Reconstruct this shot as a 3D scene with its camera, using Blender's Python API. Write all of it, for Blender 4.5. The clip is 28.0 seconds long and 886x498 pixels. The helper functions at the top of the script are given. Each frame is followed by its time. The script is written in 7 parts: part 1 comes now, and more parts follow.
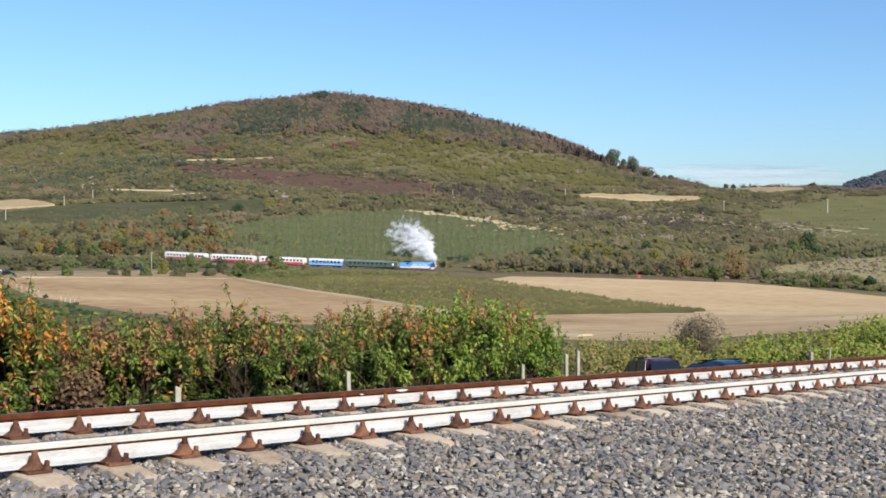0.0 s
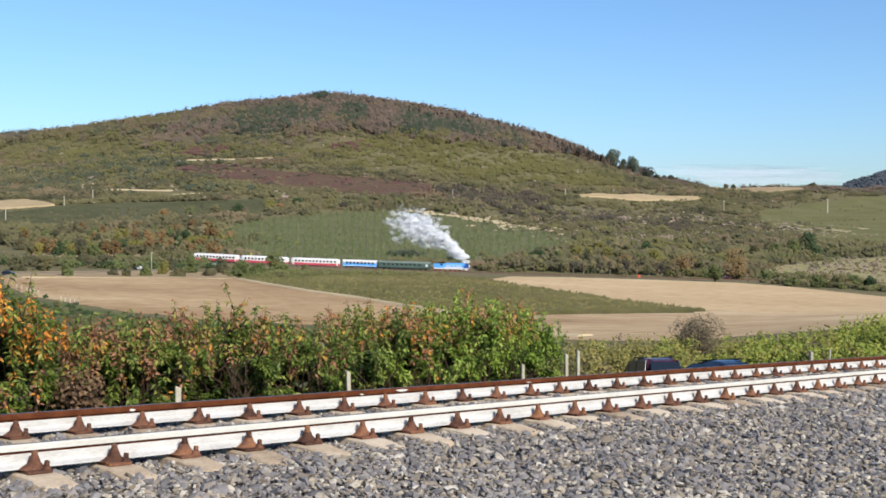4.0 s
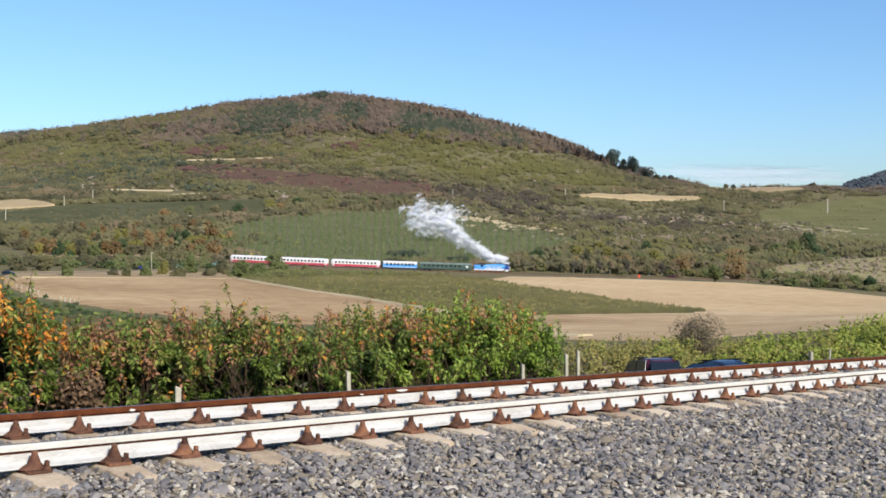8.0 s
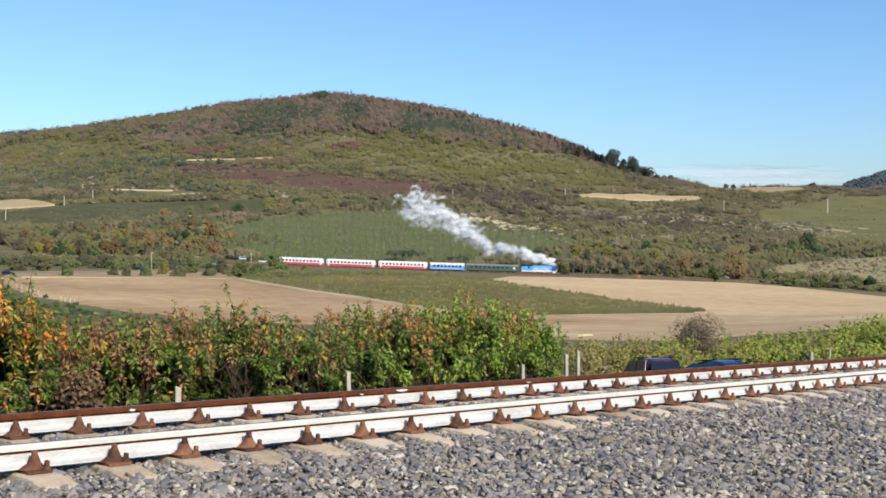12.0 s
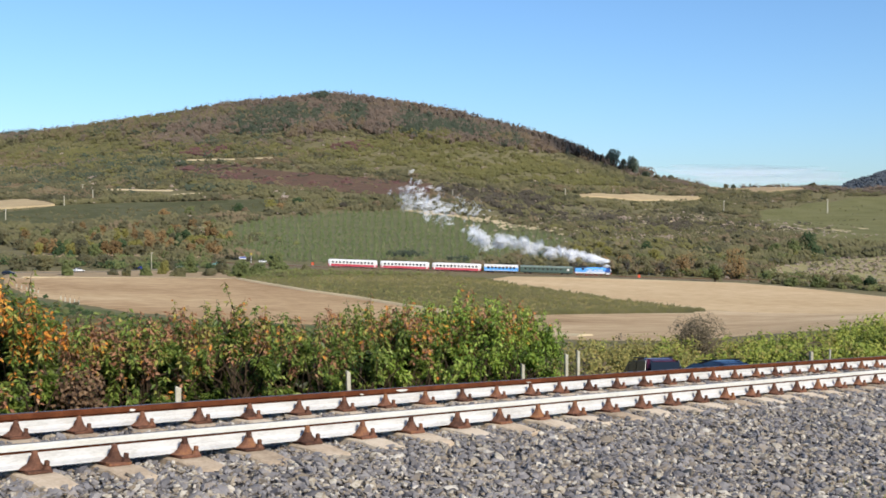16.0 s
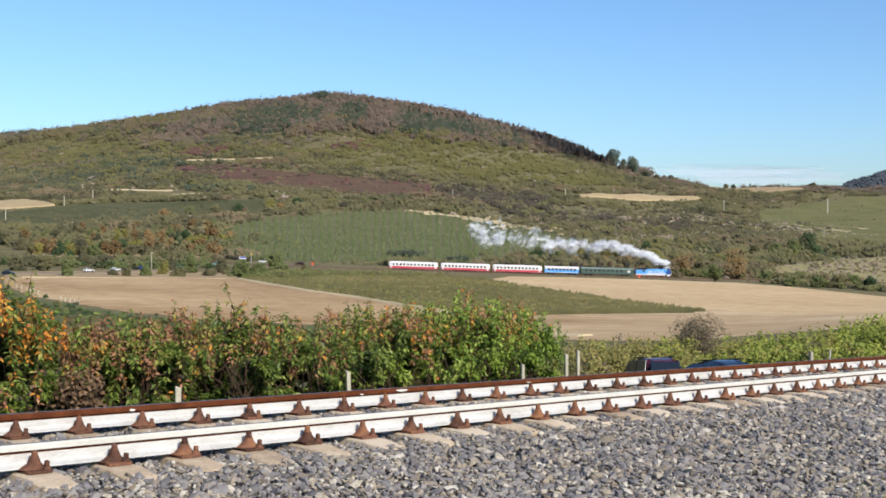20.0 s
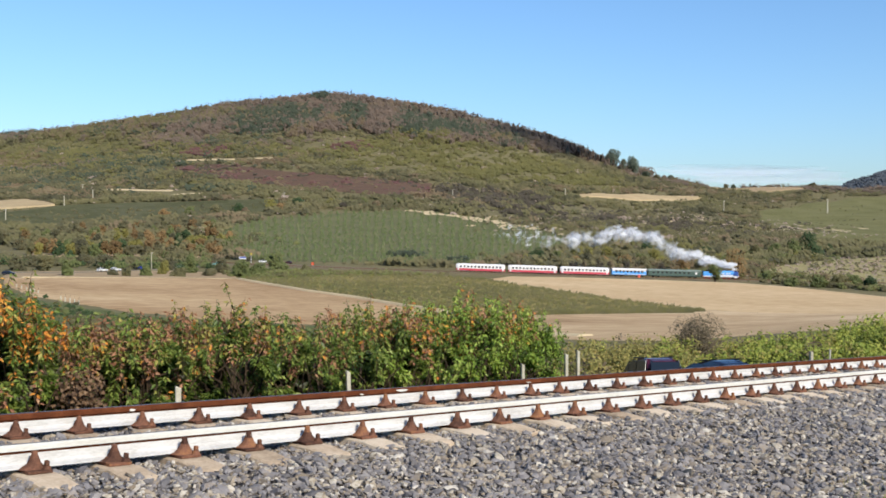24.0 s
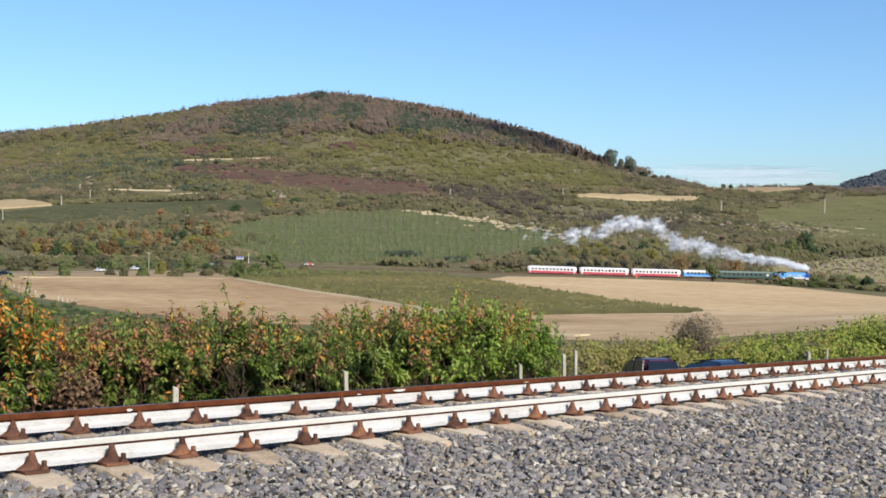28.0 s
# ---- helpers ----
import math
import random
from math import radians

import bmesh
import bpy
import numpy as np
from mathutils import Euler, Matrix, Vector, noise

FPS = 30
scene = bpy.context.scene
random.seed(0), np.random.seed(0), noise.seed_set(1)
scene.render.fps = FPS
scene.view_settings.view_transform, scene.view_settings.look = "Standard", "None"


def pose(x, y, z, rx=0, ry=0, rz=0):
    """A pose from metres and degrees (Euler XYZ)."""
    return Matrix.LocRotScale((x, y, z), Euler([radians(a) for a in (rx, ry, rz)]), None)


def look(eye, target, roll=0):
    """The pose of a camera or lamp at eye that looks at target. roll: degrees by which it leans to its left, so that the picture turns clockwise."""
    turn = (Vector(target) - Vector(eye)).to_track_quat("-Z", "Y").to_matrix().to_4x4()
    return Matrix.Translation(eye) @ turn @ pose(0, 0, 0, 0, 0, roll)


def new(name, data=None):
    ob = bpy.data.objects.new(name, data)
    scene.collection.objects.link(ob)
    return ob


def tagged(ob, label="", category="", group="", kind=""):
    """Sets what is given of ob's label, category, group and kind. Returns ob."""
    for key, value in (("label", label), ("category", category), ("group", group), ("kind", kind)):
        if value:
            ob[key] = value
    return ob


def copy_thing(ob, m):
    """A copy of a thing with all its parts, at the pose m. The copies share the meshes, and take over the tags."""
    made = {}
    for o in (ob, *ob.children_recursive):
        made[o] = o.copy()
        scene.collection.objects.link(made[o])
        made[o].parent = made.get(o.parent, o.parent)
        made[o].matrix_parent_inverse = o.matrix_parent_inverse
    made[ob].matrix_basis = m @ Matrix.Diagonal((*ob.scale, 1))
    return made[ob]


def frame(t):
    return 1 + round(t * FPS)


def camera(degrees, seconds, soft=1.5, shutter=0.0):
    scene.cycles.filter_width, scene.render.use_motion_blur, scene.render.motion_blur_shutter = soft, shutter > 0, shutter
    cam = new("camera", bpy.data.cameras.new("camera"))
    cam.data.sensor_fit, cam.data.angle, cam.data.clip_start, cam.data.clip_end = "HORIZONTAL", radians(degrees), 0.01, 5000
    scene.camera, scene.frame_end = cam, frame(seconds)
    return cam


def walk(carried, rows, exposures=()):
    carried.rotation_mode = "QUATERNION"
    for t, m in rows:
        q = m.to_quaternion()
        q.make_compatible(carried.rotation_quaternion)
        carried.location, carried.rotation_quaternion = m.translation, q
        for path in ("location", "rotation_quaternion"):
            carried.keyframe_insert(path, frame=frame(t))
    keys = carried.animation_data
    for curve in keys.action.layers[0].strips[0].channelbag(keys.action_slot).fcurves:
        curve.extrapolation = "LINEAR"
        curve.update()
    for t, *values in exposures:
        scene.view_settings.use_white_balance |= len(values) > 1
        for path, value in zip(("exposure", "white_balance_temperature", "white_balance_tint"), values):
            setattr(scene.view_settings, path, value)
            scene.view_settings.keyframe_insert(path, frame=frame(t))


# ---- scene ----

# ---- camera ----
EYE = (0.0, 0.0, 1.55)
cam = camera(42.9, 28.0, soft=1.72)


def aim(pan=0.0, tilt=0.0):
    """The tripod's pose, turned right and down by a few hundredths of a degree."""
    yaw, pitch = radians(pan), math.atan(46.0 / 1995.0) + radians(tilt)
    d = (math.sin(yaw) * math.cos(pitch), math.cos(yaw) * math.cos(pitch), -math.sin(pitch))
    return look(EYE, [EYE[i] + 100 * d[i] for i in range(3)], 0.48)


walk(cam, [(0, aim()), (26.7, aim()), (27.0, aim(0, 0.043)), (27.3, aim()), (27.6, aim()), (28.0, aim(0.125))])

# ---- light ----
SUN_TO = Vector((0.50, -0.66, 0.56)).normalized()
world = bpy.data.worlds.new("sky")
scene.world = world
world.use_nodes = True
wn = world.node_tree
sky = wn.nodes.new("ShaderNodeTexSky")
sky.sky_type, sky.sun_disc = "NISHITA", False
sky.sun_elevation = math.asin(SUN_TO.z)
sky.sun_rotation = math.atan2(SUN_TO.x, SUN_TO.y)
sky.altitude, sky.air_density, sky.dust_density, sky.ozone_density = 0, 1.0, 0.75, 8.0
tint = wn.nodes.new("ShaderNodeMix")
tint.data_type, tint.blend_type = "RGBA", "MULTIPLY"
tint.inputs[0].default_value, tint.inputs[7].default_value = 1.0, (1.07, 1.09, 1.075, 1)
wn.links.new(sky.outputs[0], tint.inputs[6])
wn.links.new(tint.outputs[2], wn.nodes["Background"].inputs[0])
wn.nodes["Background"].inputs[1].default_value = 0.15
sun = new("sun", bpy.data.lights.new("sun", "SUN"))
sun.data.energy, sun.data.angle, sun.data.color = 4.8, radians(0.53), (1.0, 0.93, 0.82)
sun.matrix_world = look((0, 0, 400), Vector((0, 0, 400)) - SUN_TO)
scene.view_settings.exposure = 0.05


# ---- materials ----
def rgb(h):
    """Linear colour from an sRGB hex string."""
    c = [int(h[i:i + 2], 16) / 255 for i in (0, 2, 4)]
    return tuple(v / 12.92 if v <= 0.04045 else ((v + 0.055) / 1.055) ** 2.4 for v in c) + (1.0,)


def material(name, colours, scale=1.0, fine=12.0, rough=0.8, metal=0.0, bump=0.3, island=0.0, piece=0.0,
             through_light=0.0, depth=0.02, stretch=(1, 1, 1), spread=0.5):
    """Colours mixed by noise at two scales, in metres of the world; island and piece: how far each
    loose part or each object varies in brightness; through_light: how much light leaves let through."""
    m = bpy.data.materials.new(name)
    m.use_nodes = True
    t = m.node_tree
    n, l = t.nodes, t.links
    b = n["Principled BSDF"]
    geo = n.new("ShaderNodeNewGeometry")
    mp = n.new("ShaderNodeMapping")
    mp.inputs["Scale"].default_value = stretch
    l.new(geo.outputs["Position"], mp.inputs[0])
    big, small = n.new("ShaderNodeTexNoise"), n.new("ShaderNodeTexNoise")
    for tex, sc, det in ((big, scale, 4), (small, fine, 5)):
        l.new(mp.outputs[0], tex.inputs["Vector"])
        tex.inputs["Scale"].default_value, tex.inputs["Detail"].default_value = sc, det
        tex.inputs["Roughness"].default_value = 0.62
    mixf = n.new("ShaderNodeMix")
    mixf.inputs[0].default_value = 0.45
    l.new(big.outputs[0], mixf.inputs[2]), l.new(small.outputs[0], mixf.inputs[3])
    fac = mixf.outputs[0]
    for amount, out in ((island, geo.outputs["Random Per Island"]), (piece, None)):
        if amount:
            if out is None:
                out = n.new("ShaderNodeObjectInfo").outputs["Random"]
            ma = n.new("ShaderNodeMath")
            ma.operation = "MULTIPLY_ADD"
            ma.inputs[1].default_value = amount
            sub = n.new("ShaderNodeMath")
            sub.operation = "SUBTRACT"
            sub.inputs[1].default_value = amount / 2
            l.new(out, ma.inputs[0]), l.new(fac, sub.inputs[0]), l.new(sub.outputs[0], ma.inputs[2])
            fac = ma.outputs[0]
    ramp = n.new("ShaderNodeValToRGB")
    l.new(fac, ramp.inputs[0])
    e = ramp.color_ramp.elements
    k = len(colours)
    lo, hi = 0.5 - spread / 2, 0.5 + spread / 2
    for i, c in enumerate(colours):
        at = 0.5 if k == 1 else lo + (hi - lo) * i / (k - 1)
        el = e[i] if i < 2 else e.new(at)
        el.position, el.color = at, rgb(c)
    if k == 1:
        e.remove(e[1])
    l.new(ramp.outputs[0], b.inputs["Base Color"])
    b.inputs["Roughness"].default_value, b.inputs["Metallic"].default_value = rough, metal
    if rough >= 0.85:
        b.inputs["Specular IOR Level"].default_value = 0.04
    if bump:
        bp = n.new("ShaderNodeBump")
        bp.inputs["Strength"].default_value, bp.inputs["Distance"].default_value = bump, depth
        l.new(small.outputs[0], bp.inputs["Height"])
        l.new(bp.outputs[0], b.inputs["Normal"])
    if through_light:
        tr, mx = n.new("ShaderNodeBsdfTranslucent"), n.new("ShaderNodeMixShader")
        mx.inputs[0].default_value = through_light
        l.new(ramp.outputs[0], tr.inputs[0])
        l.new(b.outputs[0], mx.inputs[1]), l.new(tr.outputs[0], mx.inputs[2])
        l.new(mx.outputs[0], n["Material Output"].inputs["Surface"])
        b.inputs["Specular IOR Level"].default_value = 0.25
    return m


def glass(name, tint="20262c"):
    m = bpy.data.materials.new(name)
    m.use_nodes = True
    b = m.node_tree.nodes["Principled BSDF"]
    b.inputs["Base Color"].default_value = rgb(tint)
    b.inputs["Roughness"].default_value = 0.06
    b.inputs["Specular IOR Level"].default_value = 0.7
    return m


M = {
    "grass": material("dry_grass", ["5f5a44", "6d6649", "7a7151", "877c5a"], 0.05, 0.9, 0.9, bump=0.6, depth=0.4),
    "tilled": material("tilled_soil", ["866a4c", "a58662", "c0a27a", "d4ba94"], 0.014, 0.35, 0.95, bump=0.4, depth=0.15, stretch=(0.6, 1, 1), spread=0.40),
    "pale_tilled": material("pale_tilled_soil", ["97785a", "bd9e75", "d6bb91", "e6d0aa"], 0.010, 0.35, 0.95, bump=0.4, depth=0.15, stretch=(0.6, 1, 1), spread=0.55),
    "mellow_tilled": material("mellow_tilled_soil", ["8c7054", "b0936e", "cbb08a", "dcc6a2"], 0.022, 0.35, 0.95, bump=0.4, depth=0.15, stretch=(0.35, 1, 1), spread=0.42),
    "pale_soil": material("pale_soil", ["b49c78", "c9b48e", "d6c4a0"], 0.06, 1.5, 0.95, bump=0.4, depth=0.1),
    "meadow": material("green_meadow", ["5a593c", "6a6842", "79754e", "847c5a"], 0.03, 0.35, 0.9, bump=0.5, depth=0.3),
    "orchard_grass": material("green_orchard_grass", ["5a5d42", "656647", "716f4e", "7b7454"], 0.04, 0.4, 0.9, bump=0.5, depth=0.3),
    "west_meadow": material("olive_fallow_meadow", ["484a32", "555539", "626044", "6e664a"], 0.03, 0.2, 0.9, bump=0.5, depth=0.3, spread=0.4),
    "russet_field": material("russet_scrub_ground", ["54483c", "624e42", "6b5746", "625a40"], 0.05, 0.3, 0.9, bump=0.6, depth=0.6),
    "dry": material("dry_pale_grass", ["7f7850", "988d62", "aca077"], 0.08, 0.9, 0.9, bump=0.5, depth=0.3),
    "slope_grass": material("dull_slope_grass", ["5c5740", "6a6348", "787052", "857b58"], 0.06, 0.7, 0.9, bump=0.5, depth=0.3),
    "stubble": material("stubble", ["a08a68", "b49e78", "c6b08a"], 0.05, 1.2, 0.95, bump=0.4, depth=0.1),
    "weeds": material("weedy_green_ground", ["766a3c", "867848", "928452", "98865a"], 0.06, 0.7, 0.9, bump=0.7, depth=0.4),
    "bank": material("fresh_bank_grass", ["5c6432", "6a7038", "787a42"], 0.06, 0.7, 0.9, bump=0.7, depth=0.4),
    "verge": material("dry_brown_verge", ["8a7458", "9a8466", "a89272", "8e8660"], 0.12, 0.9, 0.95, bump=0.5, depth=0.15),
    "rank": material("rank_green_grass", ["4c5434", "5a613c", "696c46", "75724e"], 0.1, 0.9, 0.9, bump=0.7, depth=0.4),
    "stone": material("ballast_stone", ["686463", "787472", "85807d", "8e8884", "8a7d6c", "9f9380", "beb5a6"], 2.0, 40, 0.85, bump=0.5, depth=0.012, island=0.85, spread=0.8),
    "stone_piece": material("ballast_stone_single", ["686463", "787472", "85807d", "8e8884", "8a7d6c", "9f9380", "beb5a6"], 2.0, 40, 0.85, bump=0.5, depth=0.012, piece=0.85, spread=0.8),
    "under_stone": material("ballast_grit", ["68625c", "7a736b", "897f74"], 3.0, 45, 0.95, bump=0.9, depth=0.04),
    "white_paint": material("chalky_white_paint", ["7c7466", "aaa59c", "c4c1bb", "cecbc7", "d3d1ce"], 2.5, 26, 0.75, bump=0.35, depth=0.006, stretch=(1, 1, 5), spread=0.66),
    "cream_paint": material("yellowed_white_paint", ["8a8474", "b9b4a6", "cbc7bb", "d3d0c7", "d8d6ce"], 3.0, 24, 0.7, bump=0.3, depth=0.004, stretch=(1, 1, 4), spread=0.75),
    "rust_and_shade": material("rusty_steel_and_shade", ["3c2119", "56301f", "6b3e27", "7d4e34"], 6, 60, 0.85, 0.15, bump=0.5, depth=0.004),
    "clip_rust": material("rusty_fastener_iron", ["43302a", "5e4336", "7a5544", "946846"], 12, 80, 0.9, 0.1, bump=0.6, depth=0.004, piece=0.3),
    "worn_steel": material("worn_rail_steel", ["6d6863", "8b8782", "a09c96"], 3, 50, 0.4, 0.8, bump=0.1, depth=0.002),
    "dull_steel": material("dull_rail_top", ["4a443e", "5e5750", "726a60"], 3, 50, 0.6, 0.3, bump=0.1, depth=0.002),
    "sleeper": material("weathered_concrete", ["9c8870", "bba58a", "ceba9f", "d9c7ae"], 3, 30, 0.9, bump=0.4, depth=0.006, piece=0.35),
}


# ---- geometry helpers ----
def mesh_of(name, verts, faces, mats, index=None, smooth=False):
    me = bpy.data.meshes.new(name)
    me.from_pydata([tuple(v) for v in verts], [], faces)
    for m in mats if isinstance(mats, (list, tuple)) else [mats]:
        me.materials.append(m)
    if index is not None:
        me.polygons.foreach_set("material_index", np.asarray(index, dtype=np.int32))
    if smooth:
        me.polygons.foreach_set("use_smooth", np.ones(len(me.polygons), dtype=bool))
    me.update()
    return me


def array_mesh(name, verts, tris, mats, index=None, smooth=False):
    """A mesh from numpy arrays, for large triangle counts."""
    me = bpy.data.meshes.new(name)
    verts, tris = np.asarray(verts, dtype=np.float32), np.asarray(tris, dtype=np.int32)
    k = tris.shape[1]
    me.vertices.add(len(verts))
    me.vertices.foreach_set("co", verts.ravel())
    me.loops.add(tris.size)
    me.loops.foreach_set("vertex_index", tris.ravel())
    me.polygons.add(len(tris))
    me.polygons.foreach_set("loop_start", np.arange(0, tris.size, k, dtype=np.int32))
    for m in mats if isinstance(mats, (list, tuple)) else [mats]:
        me.materials.append(m)
    if index is not None:
        me.polygons.foreach_set("material_index", np.asarray(index, dtype=np.int32))
    me.polygons.foreach_set("use_smooth", np.full(len(tris), smooth, dtype=bool))
    me.update(calc_edges=True)
    return me


def part(name, bm, mat, parent=None, label="", smooth=False, at=None):
    """Links a bmesh (or a mesh) as one mesh object under a thing or a part."""
    if isinstance(bm, bmesh.types.BMesh):
        me = bpy.data.meshes.new(name)
        bm.to_mesh(me)
        bm.free()
        for m in mat if isinstance(mat, (list, tuple)) else [mat]:
            me.materials.append(m)
        if smooth:
            me.polygons.foreach_set("use_smooth", np.ones(len(me.polygons), dtype=bool))
    else:
        me = bm
    ob = new(name, me)
    if parent is not None:
        ob.parent = parent
    if at is not None:
        ob.matrix_basis = at
    if label:
        ob["label"] = label
    return ob


def thing(name, label, category, m=None, group="", kind=""):
    ob = new(name)
    if m is not None:
        ob.matrix_basis = m
    return tagged(ob, label, category, group, kind)


def box(bm, x0, x1, y0, y1, z0, z1, bevel=0.0, m=None):
    """Adds a box, with bevelled edges if asked, to bm."""
    r = bmesh.ops.create_cube(bm, size=1)
    vs = r["verts"]
    for v in vs:
        v.co = ((x0 + x1) / 2 + v.co.x * (x1 - x0), (y0 + y1) / 2 + v.co.y * (y1 - y0), (z0 + z1) / 2 + v.co.z * (z1 - z0))
    if bevel:
        es = list({e for v in vs for e in v.link_edges})
        r = bmesh.ops.bevel(bm, geom=es, offset=bevel, segments=1, affect="EDGES", clamp_overlap=True)
        vs = r["verts"]
    if m is not None:
        bmesh.ops.transform(bm, matrix=m, verts=list(vs))
    return bm


def tube(bm, p, q, r0, r1=None, n=8, caps=True):
    """Adds a tapered round bar from p to q."""
    p, q = Vector(p), Vector(q)
    r1 = r0 if r1 is None else r1
    d = (q - p).normalized()
    a = d.orthogonal().normalized()
    c = d.cross(a)
    rings = []
    for o, r in ((p, r0), (q, r1)):
        rings.append([bm.verts.new(o + r * (math.cos(t) * a + math.sin(t) * c)) for t in (2 * math.pi * i / n for i in range(n))])
    for i in range(n):
        j = (i + 1) % n
        bm.faces.new((rings[0][i], rings[0][j], rings[1][j], rings[1][i]))
    if caps:
        bm.faces.new(rings[0][::-1]), bm.faces.new(rings[1])
    return bm


def prism(bm, outline, y0, y1):
    """Adds an outline of (x, z) pulled from y0 to y1."""
    a = [bm.verts.new((x, y0, z)) for x, z in outline]
    b = [bm.verts.new((x, y1, z)) for x, z in outline]
    k = len(outline)
    for i in range(k):
        j = (i + 1) % k
        bm.faces.new((a[i], a[j], b[j], b[i]))
    bm.faces.new(a[::-1]), bm.faces.new(b)
    return bm


# ---- the lie of the land ----
TX, TY, TH = -2.5812, 7.0115, 0.78422        # near rail: a point and its heading
BEND, BEND2 = -0.00114, -0.00005
ZT, GRADE, CANT = -0.018, -0.047, -0.029     # sleeper tops at that point, fall along, fall across per metre
CT, ST = math.cos(TH), math.sin(TH)


def smooth01(t):
    t = np.clip(t, 0, 1)
    return t * t * (3 - 2 * t)


def along(s):
    """The level of the sleeper tops at the near rail, s metres along it."""
    s = np.asarray(s, dtype=float)
    return ZT + GRADE * np.clip(s, -12, 22) - 0.012 * np.clip(s - 22, 0, 60) + 0.012 * np.clip(-12 - s, 0, 60)


RIDGE_X = [-2600, -1400, -900, -688, -530, -350, -179, -80, 50, 160, 277, 409, 560, 900, 1600, 3000]
RIDGE_Z = [30, 75, 105, 121, 139, 172, 190, 181, 158, 128, 84, 61, 60, 57, 60, 60]


def ridge(x):
    return sum(np.interp(x + d, RIDGE_X, RIDGE_Z) for d in (-40, -20, 0, 20, 40)) / 5


def track_y(x):
    return 528 + 0.0018 * np.clip(-40 - np.asarray(x, dtype=float), 0, 260) ** 2


def track_z(x):
    x = np.clip(x, -330, 420)
    return -20.85 - 0.0245 * x + 0.00003 * x * x


def ground(x, y):
    """The height of the bare ground."""
    x, y = np.asarray(x, dtype=float), np.asarray(y, dtype=float)
    s = (x - TX) * CT + (y - TY) * ST
    u = -(x - TX) * ST + (y - TY) * CT
    bed = along(s)
    shoulder = np.interp(u, [-400, -60, -14, -8, -2.5, 3.0, 5.2, 8.5, 24, 46, 90, 400], [0.3, -0.2, -0.5, -0.5, -0.42, -0.42, -1.75, -2.6, -4.95, -8.0, -13, -36])
    near = bed + shoulder
    level = track_z(x) - 0.9
    valley = np.interp(y, [-400, 60, 170, 300, 430, 528], [6.0, 5.5, 3.8, 1.0, -0.6, 0.0]) + level
    w = smooth01((u - 40) / 130)
    h = near * (1 - w) + np.minimum(valley, near + 30) * w
    ty = track_y(x)
    # hillside beyond the far railway
    t = np.clip((y - ty - 14) / (1750 - ty - 14), 0, 1)
    hill = level + (ridge(x) - level) * (0.35 * t + 0.65 * t ** 2.6)
    back = ridge(x) - 0.10 * np.clip(y - 1750, 0, 1500) * smooth01((y - 1750) / 300)
    h = np.where(y > ty + 14, np.where(y > 1750, np.maximum(back, -40), hill), h)
    far = 315 * smooth01((x - 1010) / 1150) * smooth01((y - 3000) / 1000)
    return h + far


# rolls of a metre or two that no plan shows
def rolls(x, y):
    a = np.sin(x / 61 + 1.3) * np.cos(y / 83) + 0.6 * np.sin(x / 27 + y / 39 + 0.5)
    return a * 1.6 * smooth01((np.asarray(y) - 620) / 300)


def land(x, y):
    return ground(x, y) + rolls(x, y)


# ---- ground ----
def spaced(lo, hi, n, fine, centre=0.0):
    """Grid lines that lie close round centre and wide far out."""
    a = np.linspace(np.arcsinh((lo - centre) / fine), np.arcsinh((hi - centre) / fine), n)
    return centre + fine * np.sinh(a)


def make_ground():
    gx, gy = spaced(-4600, 4600, 420, 9.0, 0.0), np.concatenate([spaced(-900, 520, 250, 12.0, 12.0), np.linspace(524, 1900, 190), np.linspace(1930, 4900, 70)])
    xx, yy = np.meshgrid(gx, gy)
    zz = land(xx, yy)
    nx, ny = len(gx), len(gy)
    idx = np.arange(nx * ny).reshape(ny, nx)
    quads = np.stack([idx[:-1, :-1], idx[:-1, 1:], idx[1:, 1:], idx[1:, :-1]], -1).reshape(-1, 4)
    me = array_mesh("ground", np.stack([xx, yy, zz], -1).reshape(-1, 3), quads, M["grass"], smooth=True)
    tagged(new("ground", me), "dry olive grassland rolling down to a valley and up a wooded hill", "ground", kind="structure")


def resample(line, n):
    p = np.array(line, dtype=float)
    d = np.concatenate([[0], np.cumsum(np.hypot(*np.diff(p, axis=0).T))])
    t = np.linspace(0, d[-1], n)
    return np.stack([np.interp(t, d, p[:, 0]), np.interp(t, d, p[:, 1])], -1)


def field(name, top, bottom, mat, label, lift=0.2, nu=70, nv=26, ragged=1.5, category="field"):
    """A tilled or grown plot draped on the ground between two edges."""
    a, b = resample(top, nu), resample(bottom, nu)
    rng = np.random.default_rng(len(name) * 7 + nu)
    wob = np.convolve(rng.normal(0, ragged, nu + 8), np.ones(3) / 3, "same")[4:-4]
    a[:, 1] += wob
    b[:, 1] += np.roll(wob, 9)
    t = np.linspace(0, 1, nv)[:, None, None]
    p = a[None] * (1 - t) + b[None] * t
    z = land(p[..., 0], p[..., 1]) + lift
    z[0], z[-1], z[:, 0], z[:, -1] = z[0] - 2 * lift, z[-1] - 2 * lift, z[:, 0] - 2 * lift, z[:, -1] - 2 * lift
    idx = np.arange(nu * nv).reshape(nv, nu)
    quads = np.stack([idx[:-1, :-1], idx[1:, :-1], idx[1:, 1:], idx[:-1, 1:]], -1).reshape(-1, 4)
    me = array_mesh(name, np.concatenate([p, z[..., None]], -1).reshape(-1, 3), quads, mat, smooth=True)
    return tagged(new(name, me), label, category, kind="structure")


